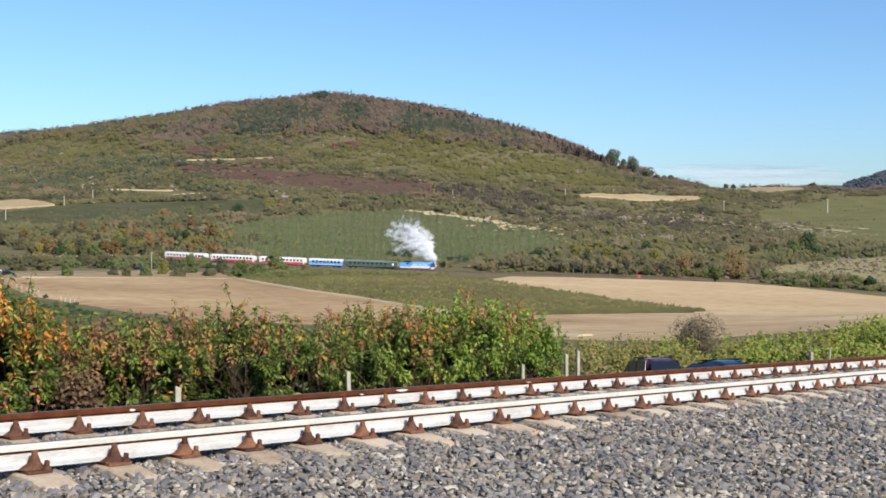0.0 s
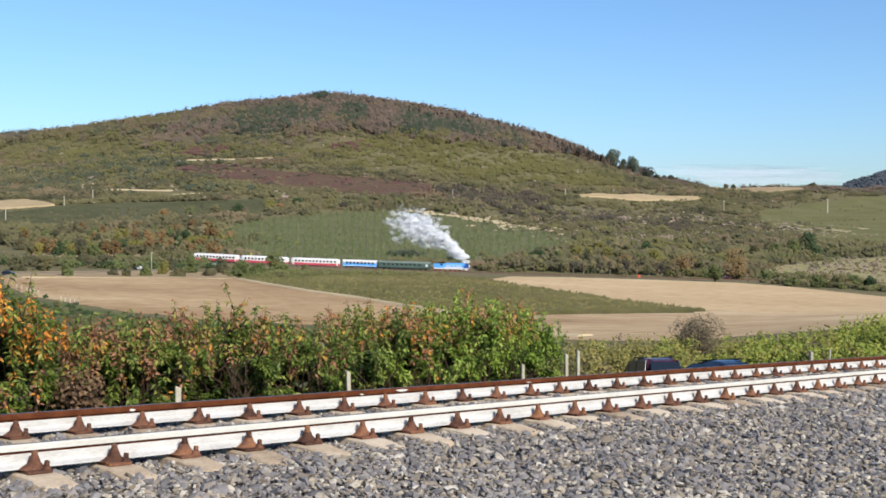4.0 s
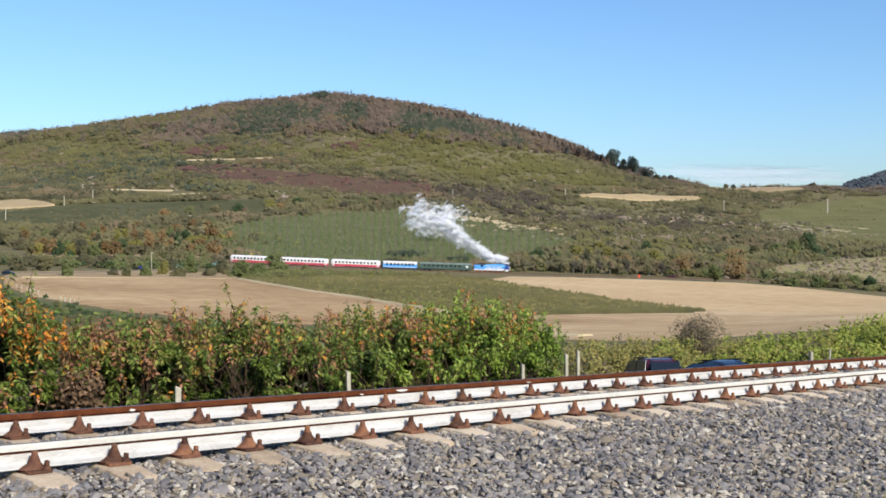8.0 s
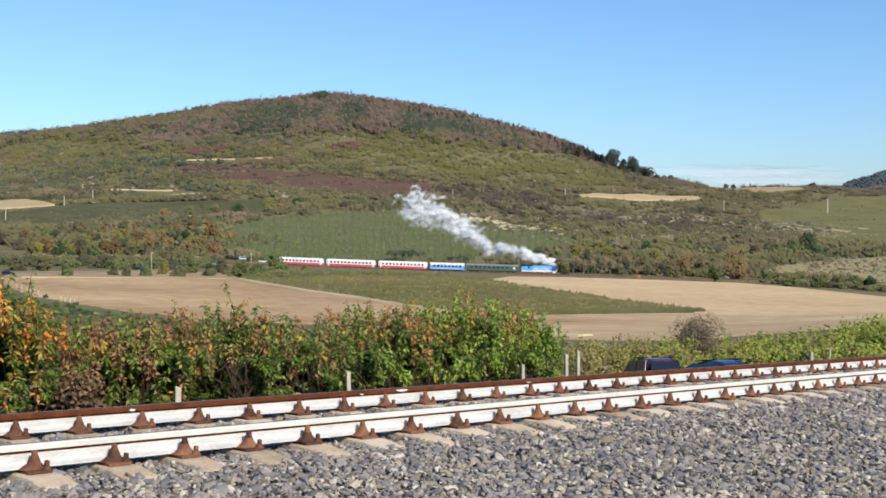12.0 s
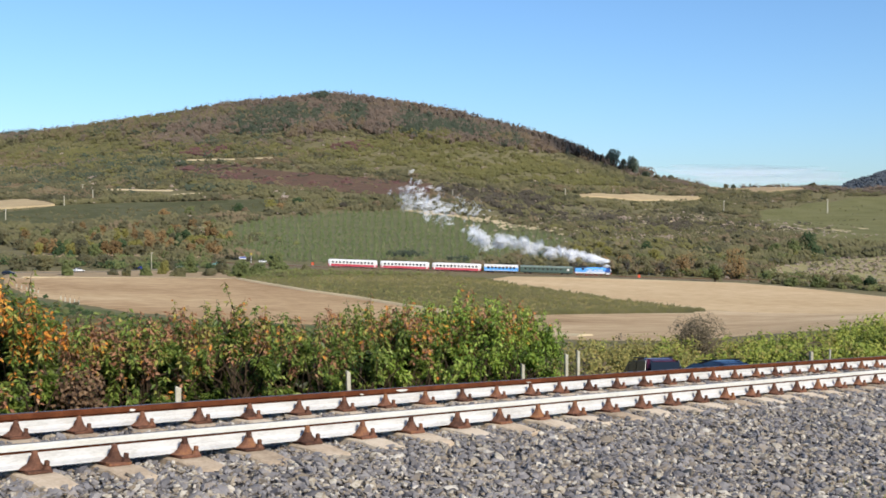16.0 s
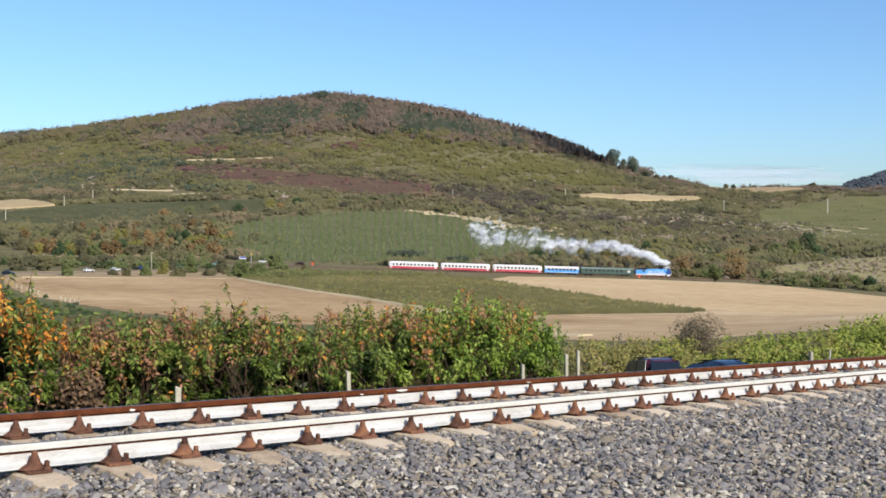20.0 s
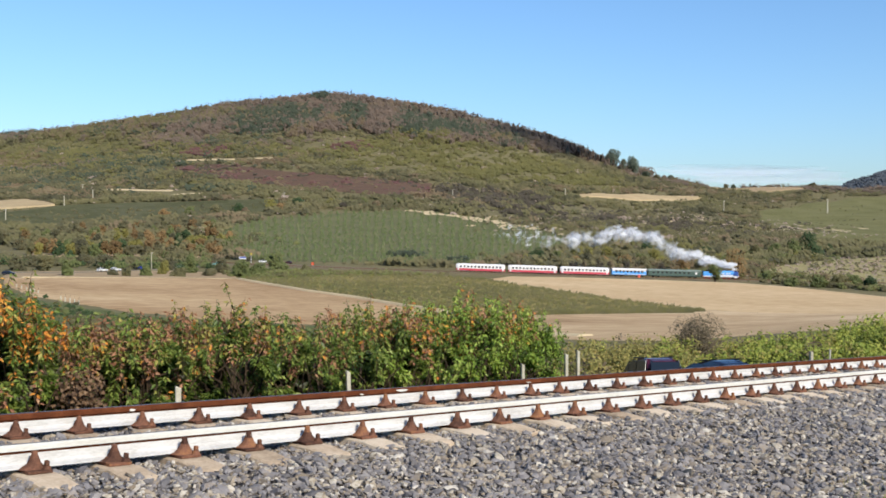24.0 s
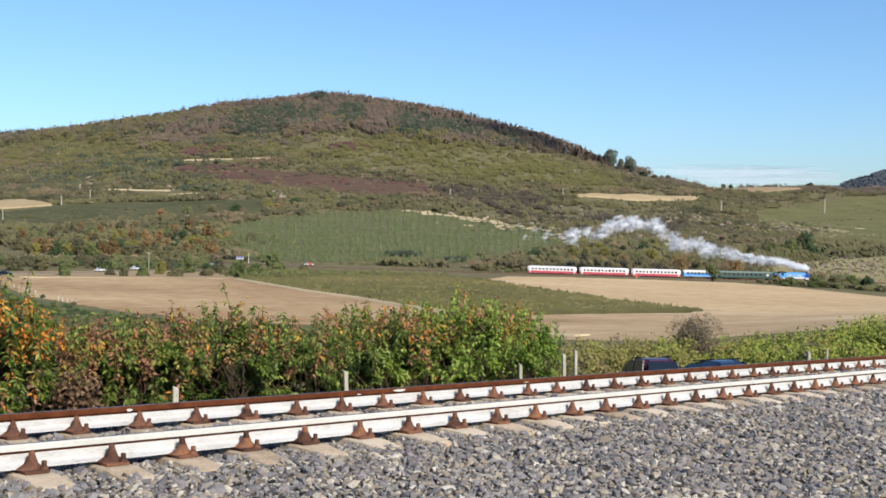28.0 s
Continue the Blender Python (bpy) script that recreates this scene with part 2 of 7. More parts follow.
def lane(name, line, width, mat, label, lift=0.3, n=50):
    c = resample(line, n)
    d = np.gradient(c, axis=0)
    d /= np.linalg.norm(d, axis=1)[:, None]
    nrm = np.stack([-d[:, 1], d[:, 0]], -1) * width / 2
    return field(name, c + nrm, c - nrm, mat, label, lift, n, 5, 0.0, "path")


make_ground()
L_TOP = [(-142, 363), (-123, 388), (-99, 409), (-75, 423), (-40, 353), (-24, 328), (-5, 289)]
L_BOT = [(-129, 331), (-101, 277), (-67, 236), (-40, 218), (-24, 217), (-14, 219), (-3, 224)]
field("ploughed_field", L_TOP, L_BOT, M["tilled"], "bare tan ploughed field with a smooth surface", 0.25, 120, 50, 1.0)
RA_TOP = [(20, 483), (31, 512), (58, 519), (98, 519), (134, 513), (152, 491), (172, 436), (205, 405)]
RA_BOT = [(21, 479), (28, 455), (45, 409), (57, 361), (67, 337), (73, 321), (111, 300), (150, 290)]
field("ploughed_field", RA_TOP, RA_BOT, M["pale_tilled"], "broad bare tan ploughed field beside the railway", 0.25, 120, 50, 1.0)
RB_TOP = [(13, 261), (27, 277), (46, 292), (68, 306), (73, 321), (98, 309), (111, 300), (150, 290)]
RB_BOT = [(10, 206), (19, 190), (30, 176), (40, 165), (46, 165), (53, 148), (63, 132), (80, 118)]
field("ploughed_field", RB_TOP, RB_BOT, M["mellow_tilled"], "bare tan ploughed strip below the weedy row", 0.25, 100, 40, 1.0)
WEED_TOP = [(-75, 500), (-20, 508), (20, 485), (28, 457), (45, 411), (57, 363), (67, 339), (73, 323)]
WEED_BOT = [(-75, 425), (-40, 355), (-24, 330), (-5, 291), (13, 263), (27, 277), (46, 292), (72, 310)]
field("weed_strip", WEED_TOP, WEED_BOT, M["weeds"], "weedy green strip between the ploughed fields", 0.18, 110, 40, 1.0)
field("dirt_verge", [(-158, 408), (-146, 433), (-131, 452), (-112, 464), (-84, 462)], [(-144, 365), (-124, 390), (-100, 411), (-88, 417), (-77, 425)], M["verge"], "brown dirt verge between the road and a ploughed field", 0.22, 60, 14, 1.0)
field("bare_bank", [(-205, 560), (-190, 590), (-157, 612), (-116, 612)], [(-196, 520), (-180, 548), (-150, 566), (-118, 572)], M["verge"], "bare reddish earth bank above the valley road", 0.3, 60, 14, 2.0)
field("rank_grass", [(-150, 345), (-129, 329), (-101, 275), (-67, 234), (-40, 216), (-14, 217), (-2, 222)], [(-150, 290), (-120, 262), (-92, 225), (-62, 196), (-40, 182), (-14, 178), (0, 180)], M["rank"], "rank dark green grass at the field's foot", 0.12, 80, 16, 2.0)
lane("farm_path", [(17, 207), (21, 201), (25, 195)], 6, M["pale_soil"], "pale grey farm path below the ploughed strip", 0.5)
lane("field_path", [(-140, 372), (-99, 407), (-77, 420)], 0.5, M["pale_soil"], "pale dry field edge along a ploughed field", 0.32)
lane("field_path", [(-77, 420), (-42, 351), (-26, 326), (-7, 287), (2, 271)], 2.6, M["pale_soil"], "pale dry field edge along a ploughed field", 0.75)
field("grass_bank", [(-90, 505), (-73, 512), (-50, 514), (-10, 516)], [(-78, 432), (-60, 440), (-40, 470), (-12, 500)], M["bank"], "green grassy bank below the far railway", 0.3)
field("stubble_field", [(146, 1246), (213, 1350), (286, 1476), (352, 1520)], [(144, 1236), (194, 1262), (250, 1340), (340, 1490)], M["stubble"], "pale tan stubble field on the hillside", 1.2)
field("stubble_field", [(-430, 1042), (-384, 1037), (-341, 988)], [(-391, 946), (-356, 961), (-334, 971)], M["stubble"], "pale stubble field at the foot of the hill", 1.2)
field("stubble_field", [(400, 1746), (478, 1747), (560, 1746)], [(430, 1712), (478, 1690), (550, 1722)], M["verge"], "brown field on the saddle", 1.0)
VINE_TOP = [(-147, 754), (-135, 858), (-101, 897), (-42, 982), (3, 953), (35, 925), (73, 876), (94, 791)]
VINE_BOT = [(-122, 628), (-97, 563), (-63, 559), (-24, 568), (5, 575), (29, 603), (59, 674), (93, 787)]
field("vineyard_ground", VINE_TOP, VINE_BOT, M["orchard_grass"], "green grassy ground between orchard rows", 0.5)
VL_TOP = [(-376, 910), (-333, 971), (-276, 1031), (-197, 1024), (-147, 1031)]
VL_BOT = [(-319, 772), (-274, 799), (-214, 801), (-167, 869), (-133, 936)]
field("meadow", VL_TOP, VL_BOT, M["west_meadow"], "smooth green meadow on the lower slope", 0.6)
GR_TOP = [(384, 1385), (485, 1523), (587, 1637), (712, 1702)]
GR_BOT = [(311, 1105), (315, 988), (333, 929), (380, 906)]
field("meadow", GR_TOP, GR_BOT, M["meadow"], "plain green meadow on the slope", 0.8)
SC_TOP = [(179, 624), (231, 691), (302, 768), (344, 800)]
SC_BOT = [(157, 545), (180, 530), (200, 505), (225, 480)]
field("dry_meadow", SC_TOP, SC_BOT, M["dry"], "pale dry grass meadow by the railway", 0.4)
DS_TOP = [(70, 950), (130, 1130), (230, 1200), (330, 1290)]
DS_BOT = [(80, 690), (140, 665), (200, 735), (290, 900)]
field("dry_slope", DS_TOP, DS_BOT, M["slope_grass"], "dry slope showing between thorn shrubs", 0.3, 90, 40, 6.0)
RU_TOP = [(-335, 1340), (-304, 1366), (-268, 1346), (-188, 1252), (-137, 1224), (-86, 1226), (-9, 1232)]
RU_BOT = [(-326, 1314), (-300, 1290), (-232, 1200), (-192, 1160), (-109, 1108), (-57, 1078), (-13, 1082)]
field("fallow_field", RU_TOP, RU_BOT, M["russet_field"], "russet brown fallow plot on the hillside", 1.0)
lane("track_path", [(-355, 1152), (-325, 1146), (-302, 1140), (-268, 1118)], 7, M["pale_soil"], "pale dirt track across the slope", 0.9)
lane("track_path", [(-262, 1084), (-239, 1086), (-214, 1076)], 7, M["pale_soil"], "pale dirt track across the slope", 0.9)
lane("track_path", [(-319, 1402), (-289, 1392), (-254, 1369)], 8, M["pale_soil"], "pale dirt track among shrubs", 0.9)
lane("track_path", [(-240, 1364), (-197, 1353)], 5, M["pale_soil"], "pale dirt track among shrubs", 0.9)
lane("vineyard_wall_path", [(-31, 975), (3, 946), (35, 920), (52, 899), (77, 871)], 8, M["pale_soil"], "pale stony path along the orchard edge", 0.9)


# ---- the near railway ----
def heading(s):
    c = min(max(s, -8.0), 20.0)
    return TH + BEND * c + BEND2 * c * c


STEP = 0.05
_fwd, _back = [(TX, TY)], [(TX, TY)]
for i in range(1600):
    a = heading((i + 0.5) * STEP)
    _fwd.append((_fwd[-1][0] + STEP * math.cos(a), _fwd[-1][1] + STEP * math.sin(a)))
    a = heading(-(i + 0.5) * STEP)
    _back.append((_back[-1][0] - STEP * math.cos(a), _back[-1][1] - STEP * math.sin(a)))
_sv = np.arange(-1600, 1601) * STEP
_pv = np.array(_back[:0:-1] + _fwd)


def on_track(s, u, h=0.0):
    """World place s metres along the near rail, u metres across towards the valley, h above the sleepers."""
    x, y, a = np.interp(s, _sv, _pv[:, 0]), np.interp(s, _sv, _pv[:, 1]), heading(float(s))
    return Vector((x - u * math.sin(a), y + u * math.cos(a), float(along(s)) + CANT * u + h))


def track_pose(s, u=0.0, h=0.0):
    """Axes: x along the rail, y across towards the valley."""
    p, q = on_track(s, u, h), on_track(s + 0.1, u, h)
    x = (q - p).normalized()
    y = (on_track(s, u + 0.1, h) - p).normalized()
    z = x.cross(y).normalized()
    y = z.cross(x)
    return Matrix(((x.x, y.x, z.x, p.x), (x.y, y.y, z.y, p.y), (x.z, y.z, z.z, p.z), (0, 0, 0, 1)))


SPACING, GAUGE = 0.53337, 1.505
WEB = [(-0.0625, 0), (0.0625, 0), (0.0625, 0.010), (0.022, 0.024), (0.008, 0.042), (0.007, 0.088), (0.0145, 0.101),
       (-0.0145, 0.101), (-0.007, 0.088), (-0.008, 0.042), (-0.022, 0.024), (-0.0625, 0.010)]
HEAD = [(-0.0145, 0.1012), (0.0145, 0.1012), (0.0325, 0.108), (0.0335, 0.138), (0.029, 0.147), (0.018, 0.1495), (-0.018, 0.1495),
        (-0.029, 0.147), (-0.0335, 0.138), (-0.0325, 0.108)]


def sweep(name, outline, u, h, mats, index_of, s0=-30.0, s1=70.0):
    ss = np.concatenate([np.arange(s0, -6, 1.0), np.arange(-6, 22, 0.25), np.arange(22, s1, 1.0)])
    k = len(outline)
    verts, faces, idx = [], [], []
    for s in ss:
        m = track_pose(float(s), u, h)
        verts += [m @ Vector((0, a, b)) for a, b in outline]
    for i in range(len(ss) - 1):
        for j in range(k):
            n = (j + 1) % k
            faces.append((i * k + j, i * k + n, (i + 1) * k + n, (i + 1) * k + j))
            idx.append(index_of[j])
    faces += [tuple(range(k))[::-1], tuple((len(ss) - 1) * k + j for j in range(k))]
    idx += [0, 0]
    return mesh_of(name, verts, faces, mats, idx)


def rail(u, head_mats, head_index, label):
    r = thing("rail", label, "rail", group="rails of the near track")
    # rust colour on the web's top edges paints the shade below the head
    part("web_and_foot", sweep("web_and_foot", WEB, u, 0.022, [M["white_paint"], M["rust_and_shade"]], [1, 1, 1, 0, 0, 1, 1, 1, 0, 0, 0, 0]), None, r, "white painted web and foot")
    part("head", sweep("rail_head", HEAD, u, 0.022, head_mats, head_index), None, r)
    return r


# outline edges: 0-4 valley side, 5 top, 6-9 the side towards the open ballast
# rust colour on edge 9 paints the dark shade line under the near head
rail(0.0, [M["cream_paint"], M["dull_steel"], M["rust_and_shade"]], [2, 2, 2, 2, 2, 1, 0, 0, 0, 2], "white painted steel rail with a yellowed head")
far_side = rail(GAUGE, [M["rust_and_shade"], M["worn_steel"]], [0, 0, 0, 0, 0, 1, 0, 0, 0, 0], "steel rail, white painted web and rusty brown head")


def paint_splash(s, h, length, high, seed):
    """A dried drop of paint on the rail's side."""
    rng = random.Random(seed)
    bm = bmesh.new()
    ring = []
    for i in range(14):
        a = 2 * math.pi * i / 14
        k = rng.uniform(0.75, 1.1)
        ring.append((0.5 * length * k * math.copysign(abs(math.cos(a)) ** 0.7, math.cos(a)), 0.5 * high * k * math.sin(a)))
    prism(bm, ring, -0.004, 0.004)
    part("paint_splash", bm, M["cream_paint"], far_side, "pale dried paint splash", False, track_pose(s, GAUGE - 0.034, 0.022 + h))


paint_splash(4.53, 0.124, 0.17, 0.024, 1)
paint_splash(1.55, 0.118, 0.05, 0.022, 2)
paint_splash(4.0, 0.112, 0.05, 0.012, 3)
paint_splash(6.45, 0.118, 0.08, 0.010, 4)


def make_sleeper():
    sl = thing("sleeper", "weathered beige concrete sleeper with rusty iron fastenings", "sleeper", group="sleepers of the near track")
    bm = bmesh.new()
    # long section: sloped shoulders and a lowered middle
    top = [(-0.50, -0.045), (-0.46, -0.03), (-0.24, 0.0), (0.24, 0.0), (0.42, -0.025), (1.08, -0.025), (1.26, 0.0), (1.74, 0.0), (1.96, -0.03), (2.0, -0.045)]
    prev = None
    for y, z in top:
        ring = [bm.verts.new((x, y, zz)) for x, zz in ((-0.15, -0.2), (-0.115, z - 0.012), (-0.10, z), (0.10, z), (0.115, z - 0.012), (0.15, -0.2))]
        if prev:
            for i in range(5):
                bm.faces.new((prev[i], prev[i + 1], ring[i + 1], ring[i]))
        else:
            bm.faces.new(ring[::-1])
        prev = ring
    bm.faces.new(prev)
    part("body", bm, M["sleeper"], sl)
    for base in (0.0, GAUGE):
        bm = bmesh.new()
        box(bm, -0.08, 0.08, base - 0.175, base + 0.175, 0.001, 0.022, 0.004)
        for side in (-1, 1):
            box(bm, -0.055, 0.055, base + side * 0.0745 - 0.010, base + side * 0.0745 + 0.010, 0.020, 0.052, 0.004)
        plate = part("baseplate", bm, M["clip_rust"], sl, "rusty ribbed baseplate")
        for side in (-1, 1):
            y = base + side * 0.083
            bm = bmesh.new()
            # a mound that steepens towards the bolt
            rings = []
            for z, k, q in ((0.022, 0.098, 0.052), (0.031, 0.086, 0.048), (0.041, 0.060, 0.042), (0.055, 0.041, 0.035), (0.074, 0.032, 0.029), (0.088, 0.028, 0.026)):
                rings.append([bm.verts.new((k * math.copysign(abs(math.cos(t)) ** 0.6, math.cos(t)), y + q * math.copysign(abs(math.sin(t)) ** 0.6, math.sin(t)), z)) for t in (math.pi / 5 * i for i in range(10))])
            for lo, hi in zip(rings, rings[1:]):
                for i in range(10):
                    bm.faces.new((lo[i], lo[(i + 1) % 10], hi[(i + 1) % 10], hi[i]))
            bm.faces.new(rings[-1])
            part("clip", bm, M["clip_rust"], plate)
            bm = bmesh.new()
            tube(bm, (0, y, 0.080), (0, y, 0.104), 0.027, 0.026, n=6)
            tube(bm, (0, y, 0.104), (0, y, 0.126), 0.021, 0.020, n=8)
            tube(bm, (0, y, 0.126), (0, y, 0.134), 0.020, 0.012, n=8)
            part("bolt", bm, M["clip_rust"], plate)
            for x in (0.05 * -side,):
                bm = bmesh.new()
                tube(bm, (x, base + side * 0.148, 0.02), (x, base + side * 0.148, 0.046), 0.032, 0.021, n=8)
                box(bm, x - 0.014, x + 0.014, base + side * 0.148 - 0.014, base + side * 0.148 + 0.014, 0.045, 0.078, 0.005)
                part("coach_screw", bm, M["clip_rust"], plate)
    return sl


first = make_sleeper()
first.matrix_basis = track_pose(0.0)
sleeper_rng = random.Random(4)
for k in range(-12, 60):
    if k:
        copy_thing(first, track_pose(k * SPACING + sleeper_rng.uniform(-0.012, 0.012)) @ pose(0, 0, -0.003, 0, 0, sleeper_rng.uniform(-0.7, 0.7)))


# ---- ballast ----
def bed_profile(u):
    return np.interp(u, [-11, -9, -7.5, -3.0, -1.2, -0.55, -0.35, 0.2, 1.3, 1.9, 2.2, 3.3, 4.2], [-0.65, -0.32, -0.27, -0.18, -0.105, -0.046, -0.034, -0.018, -0.018, -0.03, -0.04, -0.55, -1.2])


def su(x, y):
    """Along and across the near track, for its gentle curve."""
    s = (x - TX) * CT + (y - TY) * ST
    for _ in range(3):
        cx, cy = np.interp(s, _sv, _pv[:, 0]), np.interp(s, _sv, _pv[:, 1])
        a = TH + BEND * np.clip(s, -8, 20) + BEND2 * np.clip(s, -8, 20) ** 2
        s = s + (x - cx) * np.cos(a) + (y - cy) * np.sin(a)
    cx, cy = np.interp(s, _sv, _pv[:, 0]), np.interp(s, _sv, _pv[:, 1])
    return s, -(x - cx) * np.sin(a) + (y - cy) * np.cos(a)


def bed_z(x, y):
    s, u = su(x, y)
    return along(s) + CANT * np.clip(u, -1, 3) + bed_profile(u) + 0.02 * np.sin(x * 3.1) * np.cos(y * 2.7) * np.clip(-u - 0.8, 0, 1)


def stone_shapes(n, rng):
    """Broken stones: flat-faced angular chips."""
    bm = bmesh.new()
    bmesh.ops.create_icosphere(bm, subdivisions=1, radius=1)
    bm.verts.ensure_lookup_table()
    v = np.array([q.co for q in bm.verts])
    f = np.array([[q.index for q in fc.verts] for fc in bm.faces])
    bm.free()
    out = []
    for _ in range(n):
        w = v * rng.uniform(0.9, 1.25, (len(v), 1))
        for _k in range(6):
            cut = rng.normal(0, 1, 3)
            cut /= np.linalg.norm(cut)
            w = w - np.outer(np.clip(w @ cut - rng.uniform(0.25, 0.55), 0, None), cut)
        w *= np.array([1.45, 1.0, 0.72]) * rng.uniform(0.85, 1.15, 3)
        out.append(w)
    return np.array(out), f


def lying(n, rng):
    """Turns about the upright axis and a moderate tilt, as stones come to rest."""
    a, b, c = rng.uniform(0, 6.283, n), rng.normal(0, 0.38, n), rng.normal(0, 0.38, n)
    z, o = np.zeros(n), np.ones(n)
    ra = np.stack([np.stack([np.cos(a), -np.sin(a), z], -1), np.stack([np.sin(a), np.cos(a), z], -1), np.stack([z, z, o], -1)], 1)
    rb = np.stack([np.stack([o, z, z], -1), np.stack([z, np.cos(b), -np.sin(b)], -1), np.stack([z, np.sin(b), np.cos(b)], -1)], 1)
    rc = np.stack([np.stack([np.cos(c), z, np.sin(c)], -1), np.stack([z, o, z], -1), np.stack([-np.sin(c), z, np.cos(c)], -1)], 1)
    return ra @ rb @ rc


def ballast():
    rng = np.random.default_rng(11)
    ss, us = np.arange(-14, 40, 0.2), np.concatenate([np.arange(-11, -0.7, 0.2), np.arange(-0.7, 2.6, 0.1), np.arange(2.6, 4.3, 0.2)])
    verts = []
    for s in ss:
        for u in us:
            p = on_track(float(s), float(u))
            verts.append((p.x, p.y, 0))
    verts = np.array(verts)
    verts[:, 2] = bed_z(verts[:, 0], verts[:, 1]) - 0.035
    idx = np.arange(len(verts)).reshape(len(ss), len(us))
    quads = np.stack([idx[:-1, :-1], idx[1:, :-1], idx[1:, 1:], idx[:-1, 1:]], -1).reshape(-1, 4)
    bed = tagged(new("ballast_bed", array_mesh("ballast_bed", verts, quads, M["under_stone"], smooth=True)),
                 "bed of broken grey ballast stones along the track", "ballast", kind="structure")
    n = 420000
    x, y = rng.uniform(-9, 13, n), rng.uniform(5.0, 24, n)
    s, u = su(x, y)
    near = (np.abs(x) < 0.43 * y + 0.3) & (u < 2.9) & (u > -7)
    # stones fill the cribs but not the sleepers, rails or plates
    off = np.abs((s / SPACING + 0.5) % 1 - 0.5) * SPACING
    on_sleeper = (rng.uniform(0, 1, n) > np.where((u > 0.2) & (u < 1.3), 0.6, 0.07)) & (off < 0.095) & (u > -0.46 + 0.07 * np.sin(s * 5.1)) & (u < 1.95)
    on_rail = (np.abs(u) < 0.085) | (np.abs(u - GAUGE) < 0.08)
    keep = near & ~(on_sleeper | (on_rail & (off < 0.13))) & (rng.uniform(0, 1, n) < np.clip(9.5 / np.hypot(x, y), 0, 1) ** 0.8)
    x, y, u = x[keep], y[keep], u[keep]
    n = len(x)
    r = np.clip(rng.lognormal(math.log(0.0188), 0.40, n), 0.010, 0.046) * np.clip(np.hypot(x, y) / 11.0, 1.0, 1.35)
    r[(u > -0.4) & (u < 2)] *= 0.85
    low = on_rail[keep]
    z = bed_z(x, y) - 0.014 * low + rng.uniform(-0.026, 0.006, n)
    shapes, f = stone_shapes(40, rng)
    pick = rng.integers(0, 40, n)
    rot = lying(n, rng)
    single = np.zeros(n, dtype=bool)
    cand = np.where((u < -3.4) & (u > -6.0))[0]
    single[cand[np.argsort(np.hypot(x[cand], y[cand] - 6.2))[:300]]] = True
    v = np.einsum("nij,nkj->nki", rot, shapes[pick]) * r[:, None, None] * 1.15
    v[..., 0] += x[:, None]
    v[..., 1] += y[:, None]
    v[..., 2] += z[:, None]
    m = ~single
    k = m.sum()
    tris = (f[None] + 12 * np.arange(k)[:, None, None]).reshape(-1, 3)
    ob = new("loose_ballast", array_mesh("loose_ballast", v[m].reshape(-1, 3), tris, M["stone"]))
    ob.parent = bed
    tagged(ob, "broken grey and tan ballast stones", kind="stuff")
    meshes = [array_mesh("stone", sh, f, M["stone_piece"]) for sh in shapes[:12]]
    for i in np.where(single)[0]:
        o = new("stone", meshes[i % 12])
        o.parent = bed
        q = Matrix([list(row) for row in rot[i]]).to_4x4()
        o.matrix_basis = Matrix.Translation((x[i], y[i], z[i])) @ q @ Matrix.Scale(float(r[i] * 1.15), 4)


ballast()


# ---- vegetation ----
def leaf_material(name, colours, scale, fine, spread=0.55, island=0.35, glow=0.2, rough=0.75):
    return material(name, colours, scale, fine, rough, bump=0, island=island, through_light=glow, spread=spread)


